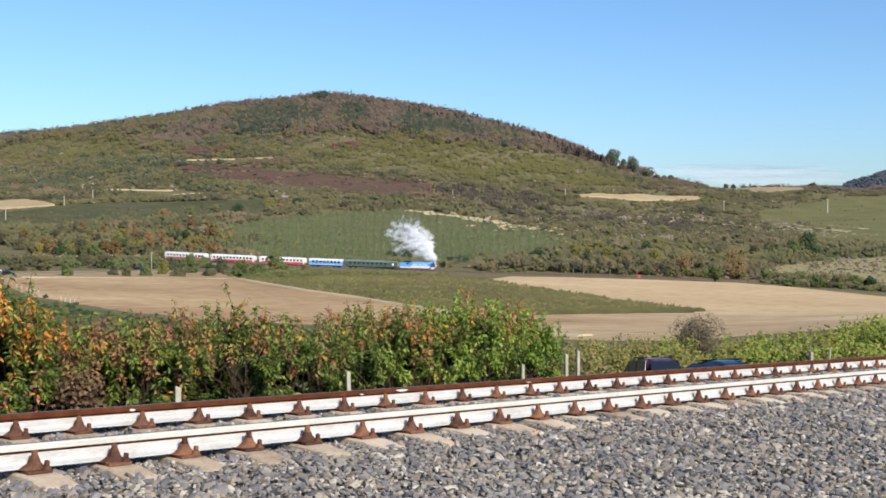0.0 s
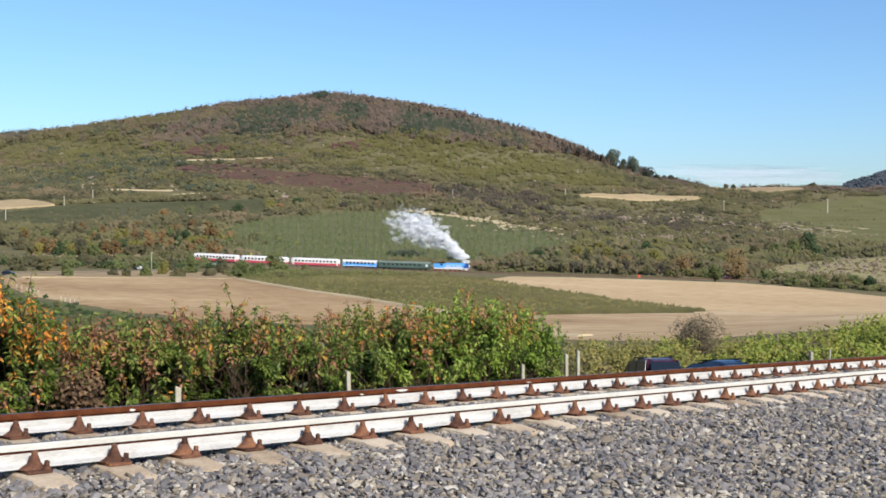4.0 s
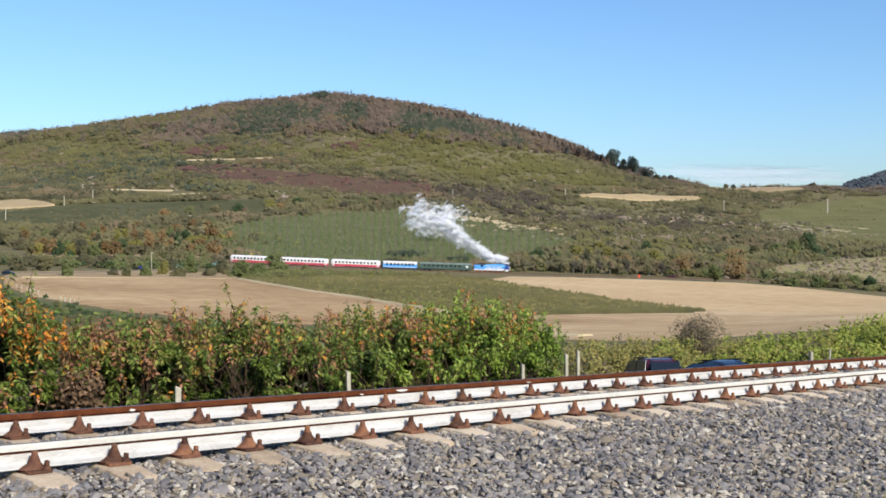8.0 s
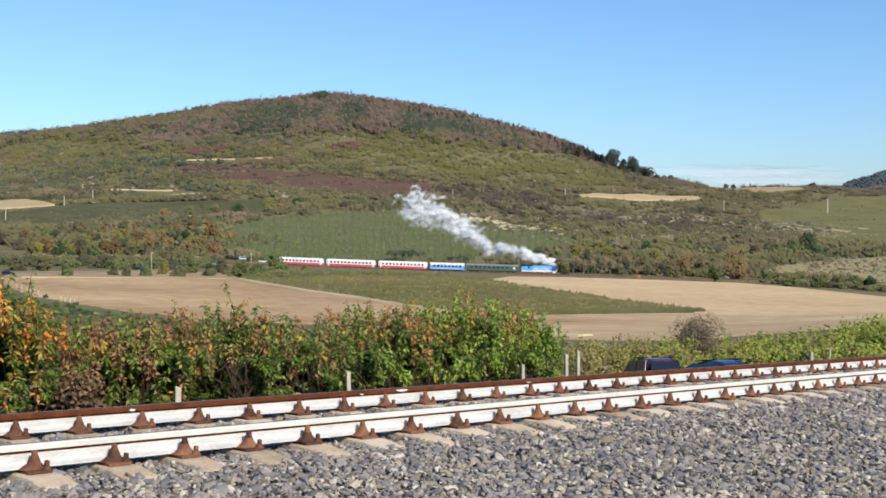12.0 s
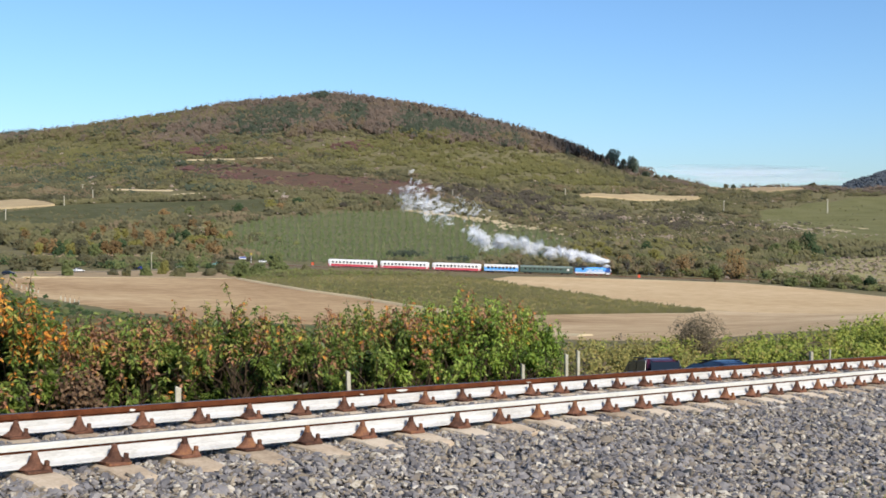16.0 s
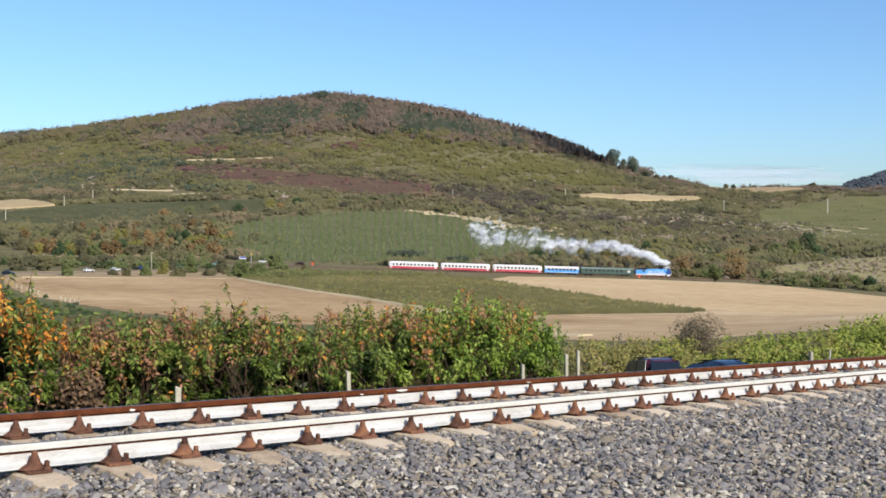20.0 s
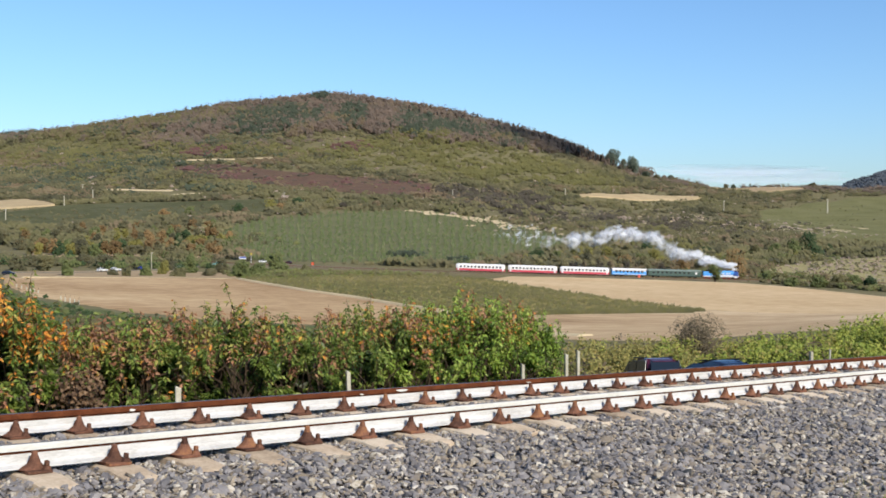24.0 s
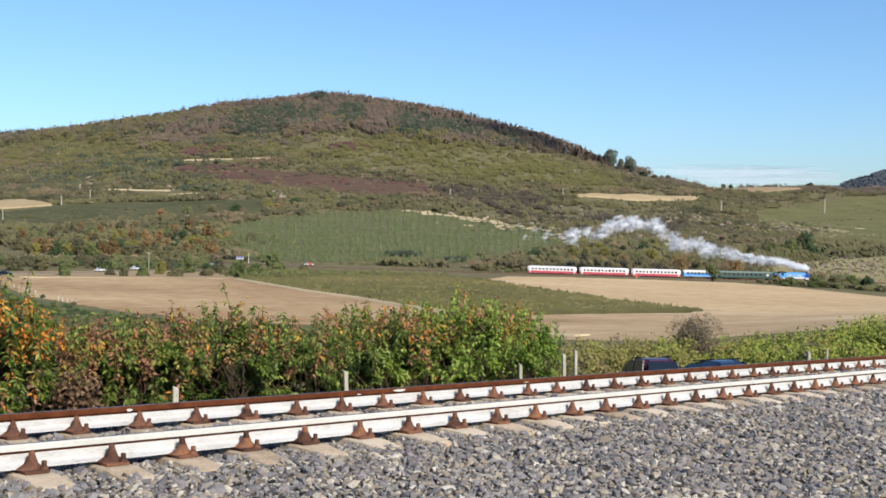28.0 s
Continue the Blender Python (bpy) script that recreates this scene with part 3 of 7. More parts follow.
M.update({
    "leaf_green": leaf_material("green_leaves", ["526a2a", "778f3a", "9eb24e", "ced276"], 0.9, 7, glow=0.34, rough=0.34),
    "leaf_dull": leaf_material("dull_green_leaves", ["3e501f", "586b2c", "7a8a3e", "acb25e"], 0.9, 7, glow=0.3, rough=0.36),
    "leaf_yellow": leaf_material("yellowing_leaves", ["7c7c38", "98924a", "b0a45c"], 0.8, 6),
    "leaf_orange": leaf_material("orange_leaves", ["b0662a", "cc8838", "dcac4e"], 0.8, 6),
    "leaf_red": leaf_material("russet_leaves", ["825a42", "9e7052", "b48e6a"], 0.8, 6),
    "bark": material("bark", ["2c241c", "42372b", "574a3b"], 6, 40, 0.9, bump=0.6, depth=0.01),
    "pale_bark": material("pale_bark", ["6e6656", "8a8170", "a09784"], 4, 30, 0.9, bump=0.3),
    "far_mixed": leaf_material("mixed_autumn_scrub", ["4a4834", "5a5843", "6c674a", "7e7756", "7c6c52"], 0.013, 0.12, 0.42, 0.03, 0.45),
    "far_wood": leaf_material("bare_brown_wood", ["5a5348", "70665a", "807062", "8b7868", "716a50"], 0.03, 0.15, 0.42, 0.05, 0.45),
    "far_spruce": leaf_material("dark_spruce", ["3c4242", "484e4c", "545854"], 0.05, 0.3, 0.5, 0.1, 0.15),
    "far_dark": leaf_material("dark_evergreen_wood", ["4a5346", "565e4b", "626752"], 0.02, 0.1, 0.42, 0.03, 0.45),
    # leaf colour lightened to paint in the haze before the ridge trees
    "ridge_tree": leaf_material("haze_lightened_ridge_trees", ["5f6a5c", "6b7463", "787f6c"], 0.05, 0.3, 0.42, 0.05, 0.45),
    "far_olive": leaf_material("olive_scrub", ["5e5d3f", "706d4a", "837b57", "968d60"], 0.015, 0.12, 0.42, 0.03, 0.45),
    "far_rust": leaf_material("rusty_scrub", ["71614e", "7f6d55", "8b7c5f", "82825d"], 0.02, 0.12, 0.42, 0.03, 0.45),
    "far_orange": leaf_material("orange_autumn_trees", ["76603f", "866c47", "947a50"], 0.05, 0.3, 0.5, 0.03, 0.45),
    "far_thorn": leaf_material("grey_brown_thorn", ["4a453b", "5c5548", "70665a"], 0.03, 0.2, 0.5, 0.03, 0.45),
    "far_yellow": leaf_material("yellow_green_tree", ["77733f", "8b8448", "9d9454"], 0.05, 0.3, 0.5, 0.03, 0.45),
    "far_crimson": leaf_material("crimson_shrubs", ["6f504e", "7a5a55", "84655d"], 0.05, 0.3, 0.5, 0.03, 0.45),
    # distance haze is mixed into this colour as blue-grey
    "far_haze": leaf_material("haze_tinted_distance", ["4a5058", "545a60", "5e6468"], 0.004, 0.03, 0.5, 0.1, 0.2),
    "far_tuft": leaf_material("pale_dry_tufts", ["988777", "b09d8d", "c6b1a6"], 0.05, 0.4, 0.5, 0.03, 0.45),
    "far_fresh": leaf_material("yellow_green_scrub", ["646340", "797548", "938a56"], 0.03, 0.3, 0.5, 0.03, 0.45),
    "tree_green": leaf_material("dark_green_tree_leaves", ["33452a", "3f5030", "4d5c38"], 0.1, 0.6, 0.5, 0.1, 0.3),
    "tree_ginger": leaf_material("ginger_autumn_leaves", ["826844", "92764e", "a08658"], 0.1, 0.6, 0.5, 0.1, 0.35),
    "tree_fresh": leaf_material("fresh_green_tree_leaves", ["5e663c", "6b7244", "7a7f50"], 0.1, 0.6, 0.5, 0.1, 0.35),
    "far_lime": leaf_material("fresh_green_shrub", ["666d40", "767b4a", "8a8a57", "9a925b"], 0.05, 0.4, 0.5, 0.07, 0.45),
})


def flakes(centres, radii, per, size, rng, out=1.0, lump=0.28, sunward=0.0):
    """Leaf clumps: for each crown a shell of small three-cornered sprays that face outwards."""
    n = len(centres)
    d = rng.normal(0, 1, (n, per, 3))
    d[..., 2] = d[..., 2] * 0.9 + 0.25
    d /= np.linalg.norm(d, axis=-1, keepdims=True)
    ph = rng.uniform(0, 6.28, (n, 1, 3))
    bumps = 1 + lump * (np.sin(d[..., 0] * 4 + ph[..., 0]) * np.cos(d[..., 1] * 4 + ph[..., 1]) + 0.7 * np.sin(d[..., 2] * 5 + ph[..., 2]))
    rad = bumps * rng.uniform(0.62, 1.06, (n, per)) ** 0.6
    p = d * rad[..., None] * radii[:, None, :] + centres[:, None, :]
    nrm = d * out + rng.normal(0, 0.45, (n, per, 3))
    nrm += np.array(SUN_TO) * sunward
    nrm /= np.linalg.norm(nrm, axis=-1, keepdims=True)
    a = np.cross(nrm, rng.normal(0, 1, (n, per, 3)))
    a /= np.linalg.norm(a, axis=-1, keepdims=True)
    b = np.cross(nrm, a)
    sz = (size if np.isscalar(size) else np.asarray(size)[:, None]) * rng.uniform(0.6, 1.35, (n, per))
    sz = sz[..., None]
    v = np.stack([p + a * sz, p - a * sz * 0.5 + b * sz * 0.87, p - a * sz * 0.5 - b * sz * 0.87], 2)
    return v.reshape(-1, 3)


def scatter_mesh(name, v, mat):
    return array_mesh(name, v, np.arange(len(v)).reshape(-1, 3), mat)


def inside(x, y, poly):
    c = np.zeros(x.shape, dtype=bool)
    p = np.array(poly, dtype=float)
    for (x0, y0), (x1, y1) in zip(p, np.roll(p, -1, axis=0)):
        if y0 != y1:
            c ^= ((y0 > y) != (y1 > y)) & (x < (x1 - x0) * (y - y0) / (y1 - y0) + x0)
    return c


OPEN_PLOTS = [VINE_TOP + VINE_BOT[::-1], VL_TOP + VL_BOT[::-1], GR_TOP + GR_BOT[::-1], SC_TOP + SC_BOT[::-1],
              [(146, 1245), (213, 1352), (286, 1486), (346, 1520), (333, 1455), (243, 1280), (194, 1215), (145, 1205)],
              [(-430, 1042), (-384, 1037), (-341, 988), (-334, 965), (-356, 950), (-391, 930)],
              [(-362, 1160), (-302, 1146), (-205, 1082), (-209, 1060), (-262, 1068), (-302, 1112), (-355, 1128)],
              [(-324, 1410), (-254, 1377), (-190, 1360), (-192, 1334), (-254, 1346), (-320, 1380)],
              [(400, 1760), (560, 1760), (550, 1700), (478, 1660), (410, 1700)]]


def open_ground(x, y):
    c = np.zeros(x.shape, dtype=bool)
    for poly in OPEN_PLOTS:
        c |= inside(x, y, poly)
    return c


def patchy(x, y, scale, seed):
    """A slow field of values from 0 to 1 that gives thickets and gaps."""
    a = np.sin(x / scale + seed) * np.cos(y / scale * 0.8 - seed * 1.7) + 0.6 * np.sin(x / scale * 2.1 - y / scale * 1.3 + seed * 3) + 0.4 * np.cos(y / scale * 2.7 + x / scale + seed)
    return 0.5 + a / 3.4


# where the wood of the upper hill begins, and stands of one colour: middle, half widths, kind, share
WOOD_EDGE = [(-900, 1690), (-560, 1668), (-430, 1640), (-389, 1601), (-296, 1552), (-237, 1549), (-174, 1541), (-114, 1559), (-50, 1545), (11, 1552), (77, 1590), (130, 1632), (162, 1668), (225, 1735), (300, 1760)]
WOOD_STANDS = [(-244, 1625, 70, 80, 2, 0.75), (-135, 1640, 22, 55, 2, 0.8), (-36, 1640, 32, 80, 2, 0.65), (37, 1655, 33, 55, 2, 0.5), (90, 1650, 25, 50, 2, 0.45),
    (-363, 1600, 62, 70, 1, 0.6), (-563, 1700, 40, 40, 4, 0.6), (-470, 1705, 50, 40, 4, 0.4)]
SCRUB_STANDS = [(-30, 1430, 160, 110, 5, 0.72), (60, 1440, 120, 130, 5, 0.75), (150, 1480, 95, 130, 5, 0.75), (-92, 1358, 70, 60, 5, 0.55), (-240, 1440, 60, 50, 5, 0.5),
    (-310, 1446, 30, 28, 7, 0.8), (-124, 1448, 24, 30, 7, 0.6), (-584, 1540, 36, 60, 4, 0.8), (-520, 1440, 60, 60, 4, 0.3), (-363, 1360, 62, 55, 2, 0.6), (-352, 1350, 18, 40, 2, 0.9),
    (-420, 1290, 60, 60, 2, 0.4), (-430, 1480, 60, 34, 2, 0.6), (-520, 1580, 50, 34, 2, 0.5), (-480, 1400, 70, 34, 1, 0.5), (-350, 1520, 50, 30, 1, 0.6), (-280, 1500, 46, 26, 2, 0.5), (-200, 1490, 60, 26, 1, 0.4), (-600, 1430, 50, 44, 1, 0.5), (-560, 1340, 60, 34, 2, 0.5), (-250, 1120, 60, 20, 2, 0.5), (-563, 1655, 24, 40, 5, 0.7), (-470, 1560, 60, 60, 3, 0.5), (-400, 1500, 50, 40, 0, 0.5),
    (-15, 1183, 70, 40, 8, 0.7), (44, 1150, 75, 50, 8, 0.75), (205, 990, 62, 110, 8, 0.6), (92, 1040, 75, 90, 8, 0.5), (150, 880, 70, 70, 5, 0.5), (110, 790, 60, 60, 5, 0.55), (177, 1290, 55, 60, 3, 0.6), (-80, 1040, 70, 26, 0, 0.5),
    (-560, 1530, 140, 130, 5, 0.38), (-420, 1430, 120, 110, 5, 0.34), (-455, 1685, 160, 70, 3, 0.4), (-300, 1250, 120, 90, 5, 0.25), (-640, 1400, 80, 160, 3, 0.4)]


def wood_trunks(x, y, h, rng):
    """Bare stems that show along the lower edge of the wood."""
    r = rng.uniform(0.3, 0.55, len(x))
    z = land(x, y) - 0.3
    vs = []
    for k in range(3):
        a, b = 2.094 * k, 2.094 * (k + 1)
        p, q = np.stack([x + r * math.cos(a), y + r * math.sin(a)], -1), np.stack([x + r * math.cos(b), y + r * math.sin(b)], -1)
        t0, t1 = np.stack([x + 0.4 * (p[:, 0] - x), y + 0.4 * (p[:, 1] - y)], -1), np.stack([x + 0.4 * (q[:, 0] - x), y + 0.4 * (q[:, 1] - y)], -1)
        vs.append(np.stack([np.c_[p, z], np.c_[q, z], np.c_[t1, z + h], np.c_[t0, z + h]], 1).reshape(-1, 3))
    vs = np.concatenate(vs)
    tagged(new("wood_trunks", array_mesh("wood_trunks", vs, np.arange(len(vs)).reshape(-1, 4), M["stem"])), "grey brown bare trunks along the edge of the wood", "woodland", kind="stuff")


M["stem"] = material("grey_brown_stems", ["66574c", "84756a", "a4968a"], 0.2, 2, 0.9, bump=0, island=0.6)


def hillside():
    rng = np.random.default_rng(21)
    n = 150000
    y = np.sqrt(rng.uniform(560 ** 2, 1790 ** 2, n))
    x = rng.uniform(-0.44, 0.44, n) * y
    keep = (y > track_y(x) + 24) & ~open_ground(x, y)
    x, y = x[keep], y[keep]
    russ = inside(x, y, RU_TOP + RU_BOT[::-1])
    we = np.array(WOOD_EDGE, dtype=float)
    # metres into the wood, its edge uneven
    edge = y - np.interp(x, we[:, 0], we[:, 1]) + 60 * (patchy(x, y, 30, 2.0) - 0.5) + 34 * (patchy(x, y, 9, 1.0) - 0.5)
    upper = (edge > 0) & (ridge(x) > 75)
    cover = patchy(x, y, 34, 0.4) * 0.6 + patchy(x, y, 13, 2.4) * 0.4
    thin = inside(x, y, DS_TOP + DS_BOT[::-1])
    rnd = rng.uniform(0, 1, len(x))
    grow = np.where(upper, rnd < 0.40, rnd < (0.03 + 0.60 * smooth01((cover - 0.25) / 0.5) + 0.22 * smooth01((-150 - x) / 120)) * np.where(thin, 0.38, 1.0))
    grow &= ~(russ & (rng.uniform(0, 1, len(x)) < 0.15))
    x, y, upper, russ, edge = x[grow], y[grow], upper[grow], russ[grow], edge[grow]
    hue = patchy(x, y, 60, 5.1) * 0.6 + patchy(x, y, 19, 3.3) * 0.4 + rng.normal(0, 0.07, len(x))
    kinds = np.where(upper, np.where(hue < 0.30, 2, np.where(hue < np.where(x < -400, 0.46, 0.66), 1, np.where(x < -330, np.where(hue < 0.62, 3, 0), 4))), np.where(hue < 0.30, 4, np.where(hue < 0.56, 0, 3)))
    pick = rng.uniform(0, 1, len(x)) + 0.5 * (patchy(x, y, 14, 6.0) - 0.5)
    kinds = np.where(russ, np.where(pick < 0.34, 7, np.where(pick < 0.75, 8, np.where(pick < 0.9, 4, 3))), kinds)
    crest = (y > 1690) & (x > -300)
    kinds = np.where(crest & (rng.uniform(0, 1, len(x)) < 0.7), 1, kinds)
    for cx, cy, rx, ry, kind, share in WOOD_STANDS + SCRUB_STANDS:
        near = ((x - cx) / rx) ** 2 + ((y - cy) / ry) ** 2 < 1.25 * rng.uniform(0.5, 1.3, len(x)) * (0.6 + 0.8 * patchy(x, y, 16, cx))
        kinds = np.where(near & ~russ & (rng.uniform(0, 1, len(x)) < share), kind, kinds)
    west = ~upper & (x < -120) & (y > 1080) & (y < 1420) & (rng.uniform(0, 1, len(x)) < 0.35 * smooth01((-120 - x) / 150))
    kinds = np.where(west & ~russ, np.where(rng.uniform(0, 1, len(x)) < 0.6, 0, 2), kinds)
    kinds = np.where(~upper & ~russ & (rng.uniform(0, 1, len(x)) < 0.05), 6, kinds)
    names = ["mixed_scrub", "brown_wood", "dark_wood", "olive_scrub", "rusty_scrub", "green_scrub", "dry_tufts", "crimson_scrub", "thorn_thicket"]
    labels = ["mixed green and brown autumn scrub on the hillside", "brown leafless wood on the upper hill", "dark green wood on the hill",
              "olive green scrub on the lower slope", "rusty brown autumn shrubs on the slope",
              "yellow green scrub on the sunny slope", "pale dry tufts among the scrub",
              "crimson autumn shrubs on the hillside", "grey brown thorn thicket on the slope"]
    mats = [M["far_mixed"], M["far_wood"], M["far_dark"], M["far_olive"], M["far_rust"], M["far_fresh"], M["far_tuft"], M["far_crimson"], M["far_thorn"]]
    for k in range(9):
        m = kinds == k
        px, py, up = x[m], y[m], upper[m]
        big = rng.lognormal(0, 0.65, len(px)) * (0.7 + 0.6 * patchy(px, py, 11, 7.0))
        h = np.where(up, rng.uniform(9, 15, len(px)) * (0.55 + 0.45 * smooth01(edge[m] / 18)), np.clip(rng.uniform(1.1, 2.6, len(px)) * big, 0.6, 7.0))
        h = np.where(~up & (px < -230) & (py > 1200), h * 1.3, h)
        h = np.where(russ[m], h * 0.45, h) * (0.5 if k == 6 else 1.0)
        w = np.where(up, np.minimum(h * 0.5, rng.uniform(2.4, 4.2, len(px)) * (1.25 if k == 2 else 1.0)), h * rng.uniform(0.75, 1.15, len(px)))
        c = np.stack([px, py, land(px, py) + h * np.where(up, 0.62, 0.42)], -1)
        v = flakes(c, np.stack([w, w, h * np.where(up, 0.44, 0.52)], -1), 26, np.clip(w * 0.42, 0.5, 1.5), rng, out=0.4, sunward=3.4)
        tagged(new(names[k], scatter_mesh(names[k], v, mats[k])), labels[k], "woodland", kind="stuff")
    e = upper & (edge < 30) & (rng.uniform(0, 1, len(x)) < 0.85) & (x > -420)
    wood_trunks(x[e], y[e], rng.uniform(7, 11, int(e.sum())), rng)


hillside()


def tree(name, x, y, height, width, mat, label, seed, base=0.25, flake=None, per=420, lobes=7, group="", category="tree", sunward=1.1):
    """A trunk with limbs, and a crown of uneven lobes made of small leaf sprays."""
    rng = np.random.default_rng(seed)
    z = float(land(x, y))
    t = thing(name, label, category, Matrix.Translation((x, y, z - 0.05)), group)
    bm = bmesh.new()
    lean = rng.normal(0, 0.03, 2) * height
    topz = height * 0.8
    tube(bm, (0, 0, 0), (lean[0] * 0.5, lean[1] * 0.5, topz * 0.5), height * 0.028, height * 0.02, 8)
    tube(bm, (lean[0] * 0.5, lean[1] * 0.5, topz * 0.5), (lean[0], lean[1], topz), height * 0.02, height * 0.006, 7)
    cs, rs = [], []
    for i in range(lobes):
        a = 2.4 * i + rng.uniform(-0.4, 0.4)
        q = rng.uniform(0.25, 0.62) * width if i else 0.0
        zc = height * rng.uniform(base + 0.16, 0.80) if i else height * 0.78
        cs.append((q * math.cos(a), q * math.sin(a), zc))
        r = width * rng.uniform(0.34, 0.52)
        rs.append((r, r, r * rng.uniform(0.7, 1.1) * min(1.6, height / (2.2 * width) + 0.4)))
        tube(bm, (lean[0] * 0.4, lean[1] * 0.4, height * (base * 0.6 + 0.05 * (i % 4))), cs[-1], height * 0.012, height * 0.004, 6)
    part("trunk", bm, M["pale_bark"] if name == "trackside_tree" else M["bark"], t)
    v = flakes(np.array(cs), np.array(rs), per // lobes, flake or width * 0.09, rng, out=0.6, lump=0.22, sunward=sunward)
    part("crown", scatter_mesh("crown", v, mat), None, t)
    return t


# lone trees on the skyline and in the valley: place, height, half width
tall = "tall dark tree standing alone on the ridge"
for i, (x, y, h, w, name) in enumerate([(259, 1735, 30, 13.5, "ridge_tree"), (276, 1735, 20, 4.5, "ridge_tree"), (291, 1735, 25, 10, "ridge_tree"), (-190, 1738, 17, 16, "far_dark"),
                                        (-218, 1740, 9, 8, "far_dark"), (312, 1738, 7, 6, "far_dark"), (329, 1740, 4, 5, "far_mixed"), (350, 1742, 7, 5, "far_dark"), (374, 1742, 4, 4, "far_mixed"),
                                        (436, 1744, 6, 3, "far_mixed"), (448, 1744, 6, 3.5, "far_dark"), (570, 1744, 8, 6, "far_mixed")]):
    tree("ridge_tree", x, y, h, w, M[name], tall, 40 + i, 0.05, 1.1, 2600, 14, "trees on the ridge", sunward=2.0)


def larch(x, y, h, seed, mat):
    """A pointed tree: a straight trunk and tiers of thin sprays."""
    rng = np.random.default_rng(seed)
    t = thing("ridge_larch", "pointed brown larch on the crest of the hill", "tree", Matrix.Translation((x, y, float(land(x, y)) - 0.3)), "larches along the ridge")
    bm = bmesh.new()
    tube(bm, (0, 0, 0), (0, 0, h * 0.97), h * 0.02, 0.03, 6)
    part("trunk", bm, M["bark"], t)
    k = 9
    zs = np.linspace(0.16, 0.93, k) * h
    rs = 0.24 * h * (1 - zs / h) ** 0.75 + 0.35
    c = np.stack([rng.normal(0, 0.15, k), rng.normal(0, 0.15, k), zs], -1)
    v = flakes(c, np.stack([rs, rs, np.full(k, h * 0.085)], -1), 60, 0.7, rng, out=0.7, lump=0.2, sunward=1.2)
    part("crown", scatter_mesh("crown", v, mat), None, t)
    return t


# pointed trees along the crest, thinning out down the shoulder of the hill
larch_rng = random.Random(12)
LARCHES = [larch(100, 1735, h, 500 + i, M[m]) for i, (h, m) in enumerate(((11.0, "far_wood"), (14.5, "far_wood"), (17.0, "far_wood"), (14.0, "far_spruce")))]
for i in range(150):
    x = -60 + 312 * (i / 149) ** 0.8 + larch_rng.uniform(-3, 3)
    y = larch_rng.uniform(1690, 1748)
    copy_thing(LARCHES[(i * 7 + i // 5) % 4], Matrix.Translation((x, y, float(land(x, y)) - 0.3)) @ Matrix.Rotation(i * 1.7, 4, "Z"))


def ridge_line_trees():
    """Small spiky trees along the crest."""
    rng = np.random.default_rng(8)
    n = 380
    x = rng.uniform(-760, 300, n)
    y = rng.uniform(1715, 1752, n)
    h = rng.uniform(11, 18, n)
    w = h * rng.uniform(0.09, 0.18, n)
    c = np.stack([x, y, land(x, y) + h * 0.5], -1)
    v = flakes(c, np.stack([w, w, h * 0.62], -1), 46, 0.9, rng)
    tagged(new("crest_trees", scatter_mesh("crest_trees", v, M["far_wood"])), "thin trees along the crest of the hill", "woodland", kind="stuff")


ridge_line_trees()
# shrubs and small trees of the valley: place, height, half width, leaves
WEST_SHRUBS = [(-159.7, 422.5, 4.7, 3.8, "far_thorn"), (-152.4, 431.7, 5.6, 4.3, "far_mixed"), (-168.5, 461, 3.7, 3.9, "far_thorn"),
    (-131.8, 394.8, 5.1, 2.4, "far_lime"), (-151.7, 477.2, 3.8, 4.8, "far_thorn"), (-140.1, 466.6, 4.7, 4.7, "far_thorn"), (-114.6, 409, 3.3, 1.6, "far_mixed"),
    (-121, 413.4, 2.1, 2.1, "far_thorn"), (-110.6, 419.4, 3.8, 2.5, "far_lime"), (-135.3, 487.2, 3.4, 4.9, "far_thorn"), (-108.3, 437.3, 4.8, 2.2, "far_yellow"),
    (-99.9, 425.2, 2.6, 3.6, "far_olive"), (-100.9, 451.4, 7.7, 2.7, "far_lime"), (-90.8, 437.6, 2.6, 3.3, "far_thorn"), (-89.7, 459.9, 5.5, 3.2, "far_thorn"),
    (-79.4, 441.4, 5.8, 4.4, "far_lime"), (-74.7, 453.3, 4.5, 4.1, "far_lime"), (-71.2, 483.3, 8.2, 5.3, "far_lime"), (-61.2, 500.7, 2.5, 2.5, "far_olive"),
    (-167.9, 508, 4.6, 1.8, "far_dark")]
EAST_SHRUBS = [(143.2, 547.4, 14.3, 7.7, "far_rust"), (124.5, 515, 7.4, 3.6, "far_lime"), (119.4, 558.2, 10.1, 6.2, "far_rust"), (113.1, 568.7, 6.8, 4.8, "far_mixed"),
    (129.9, 567.5, 6.8, 3.7, "far_mixed"), (226.5, 727.2, 10.9, 5.8, "far_lime"), (238.4, 730.3, 14.6, 8.4, "far_dark"), (270.4, 788.3, 5.5, 3.2, "far_dark"),
    (153.3, 495.6, 3.6, 4, "far_lime"), (164.5, 492, 3.8, 4.4, "far_lime"), (184.7, 503.1, 4.6, 3.5, "far_lime"), (177.7, 508.6, 4.1, 3.3, "far_mixed"),
    (155.9, 540, 3.4, 2.4, "far_lime"), (157.7, 526.9, 3.7, 2.6, "far_mixed"), (185, 487.4, 5.4, 3.7, "far_dark"), (128.3, 708.6, 7.1, 4.3, "far_dark")]
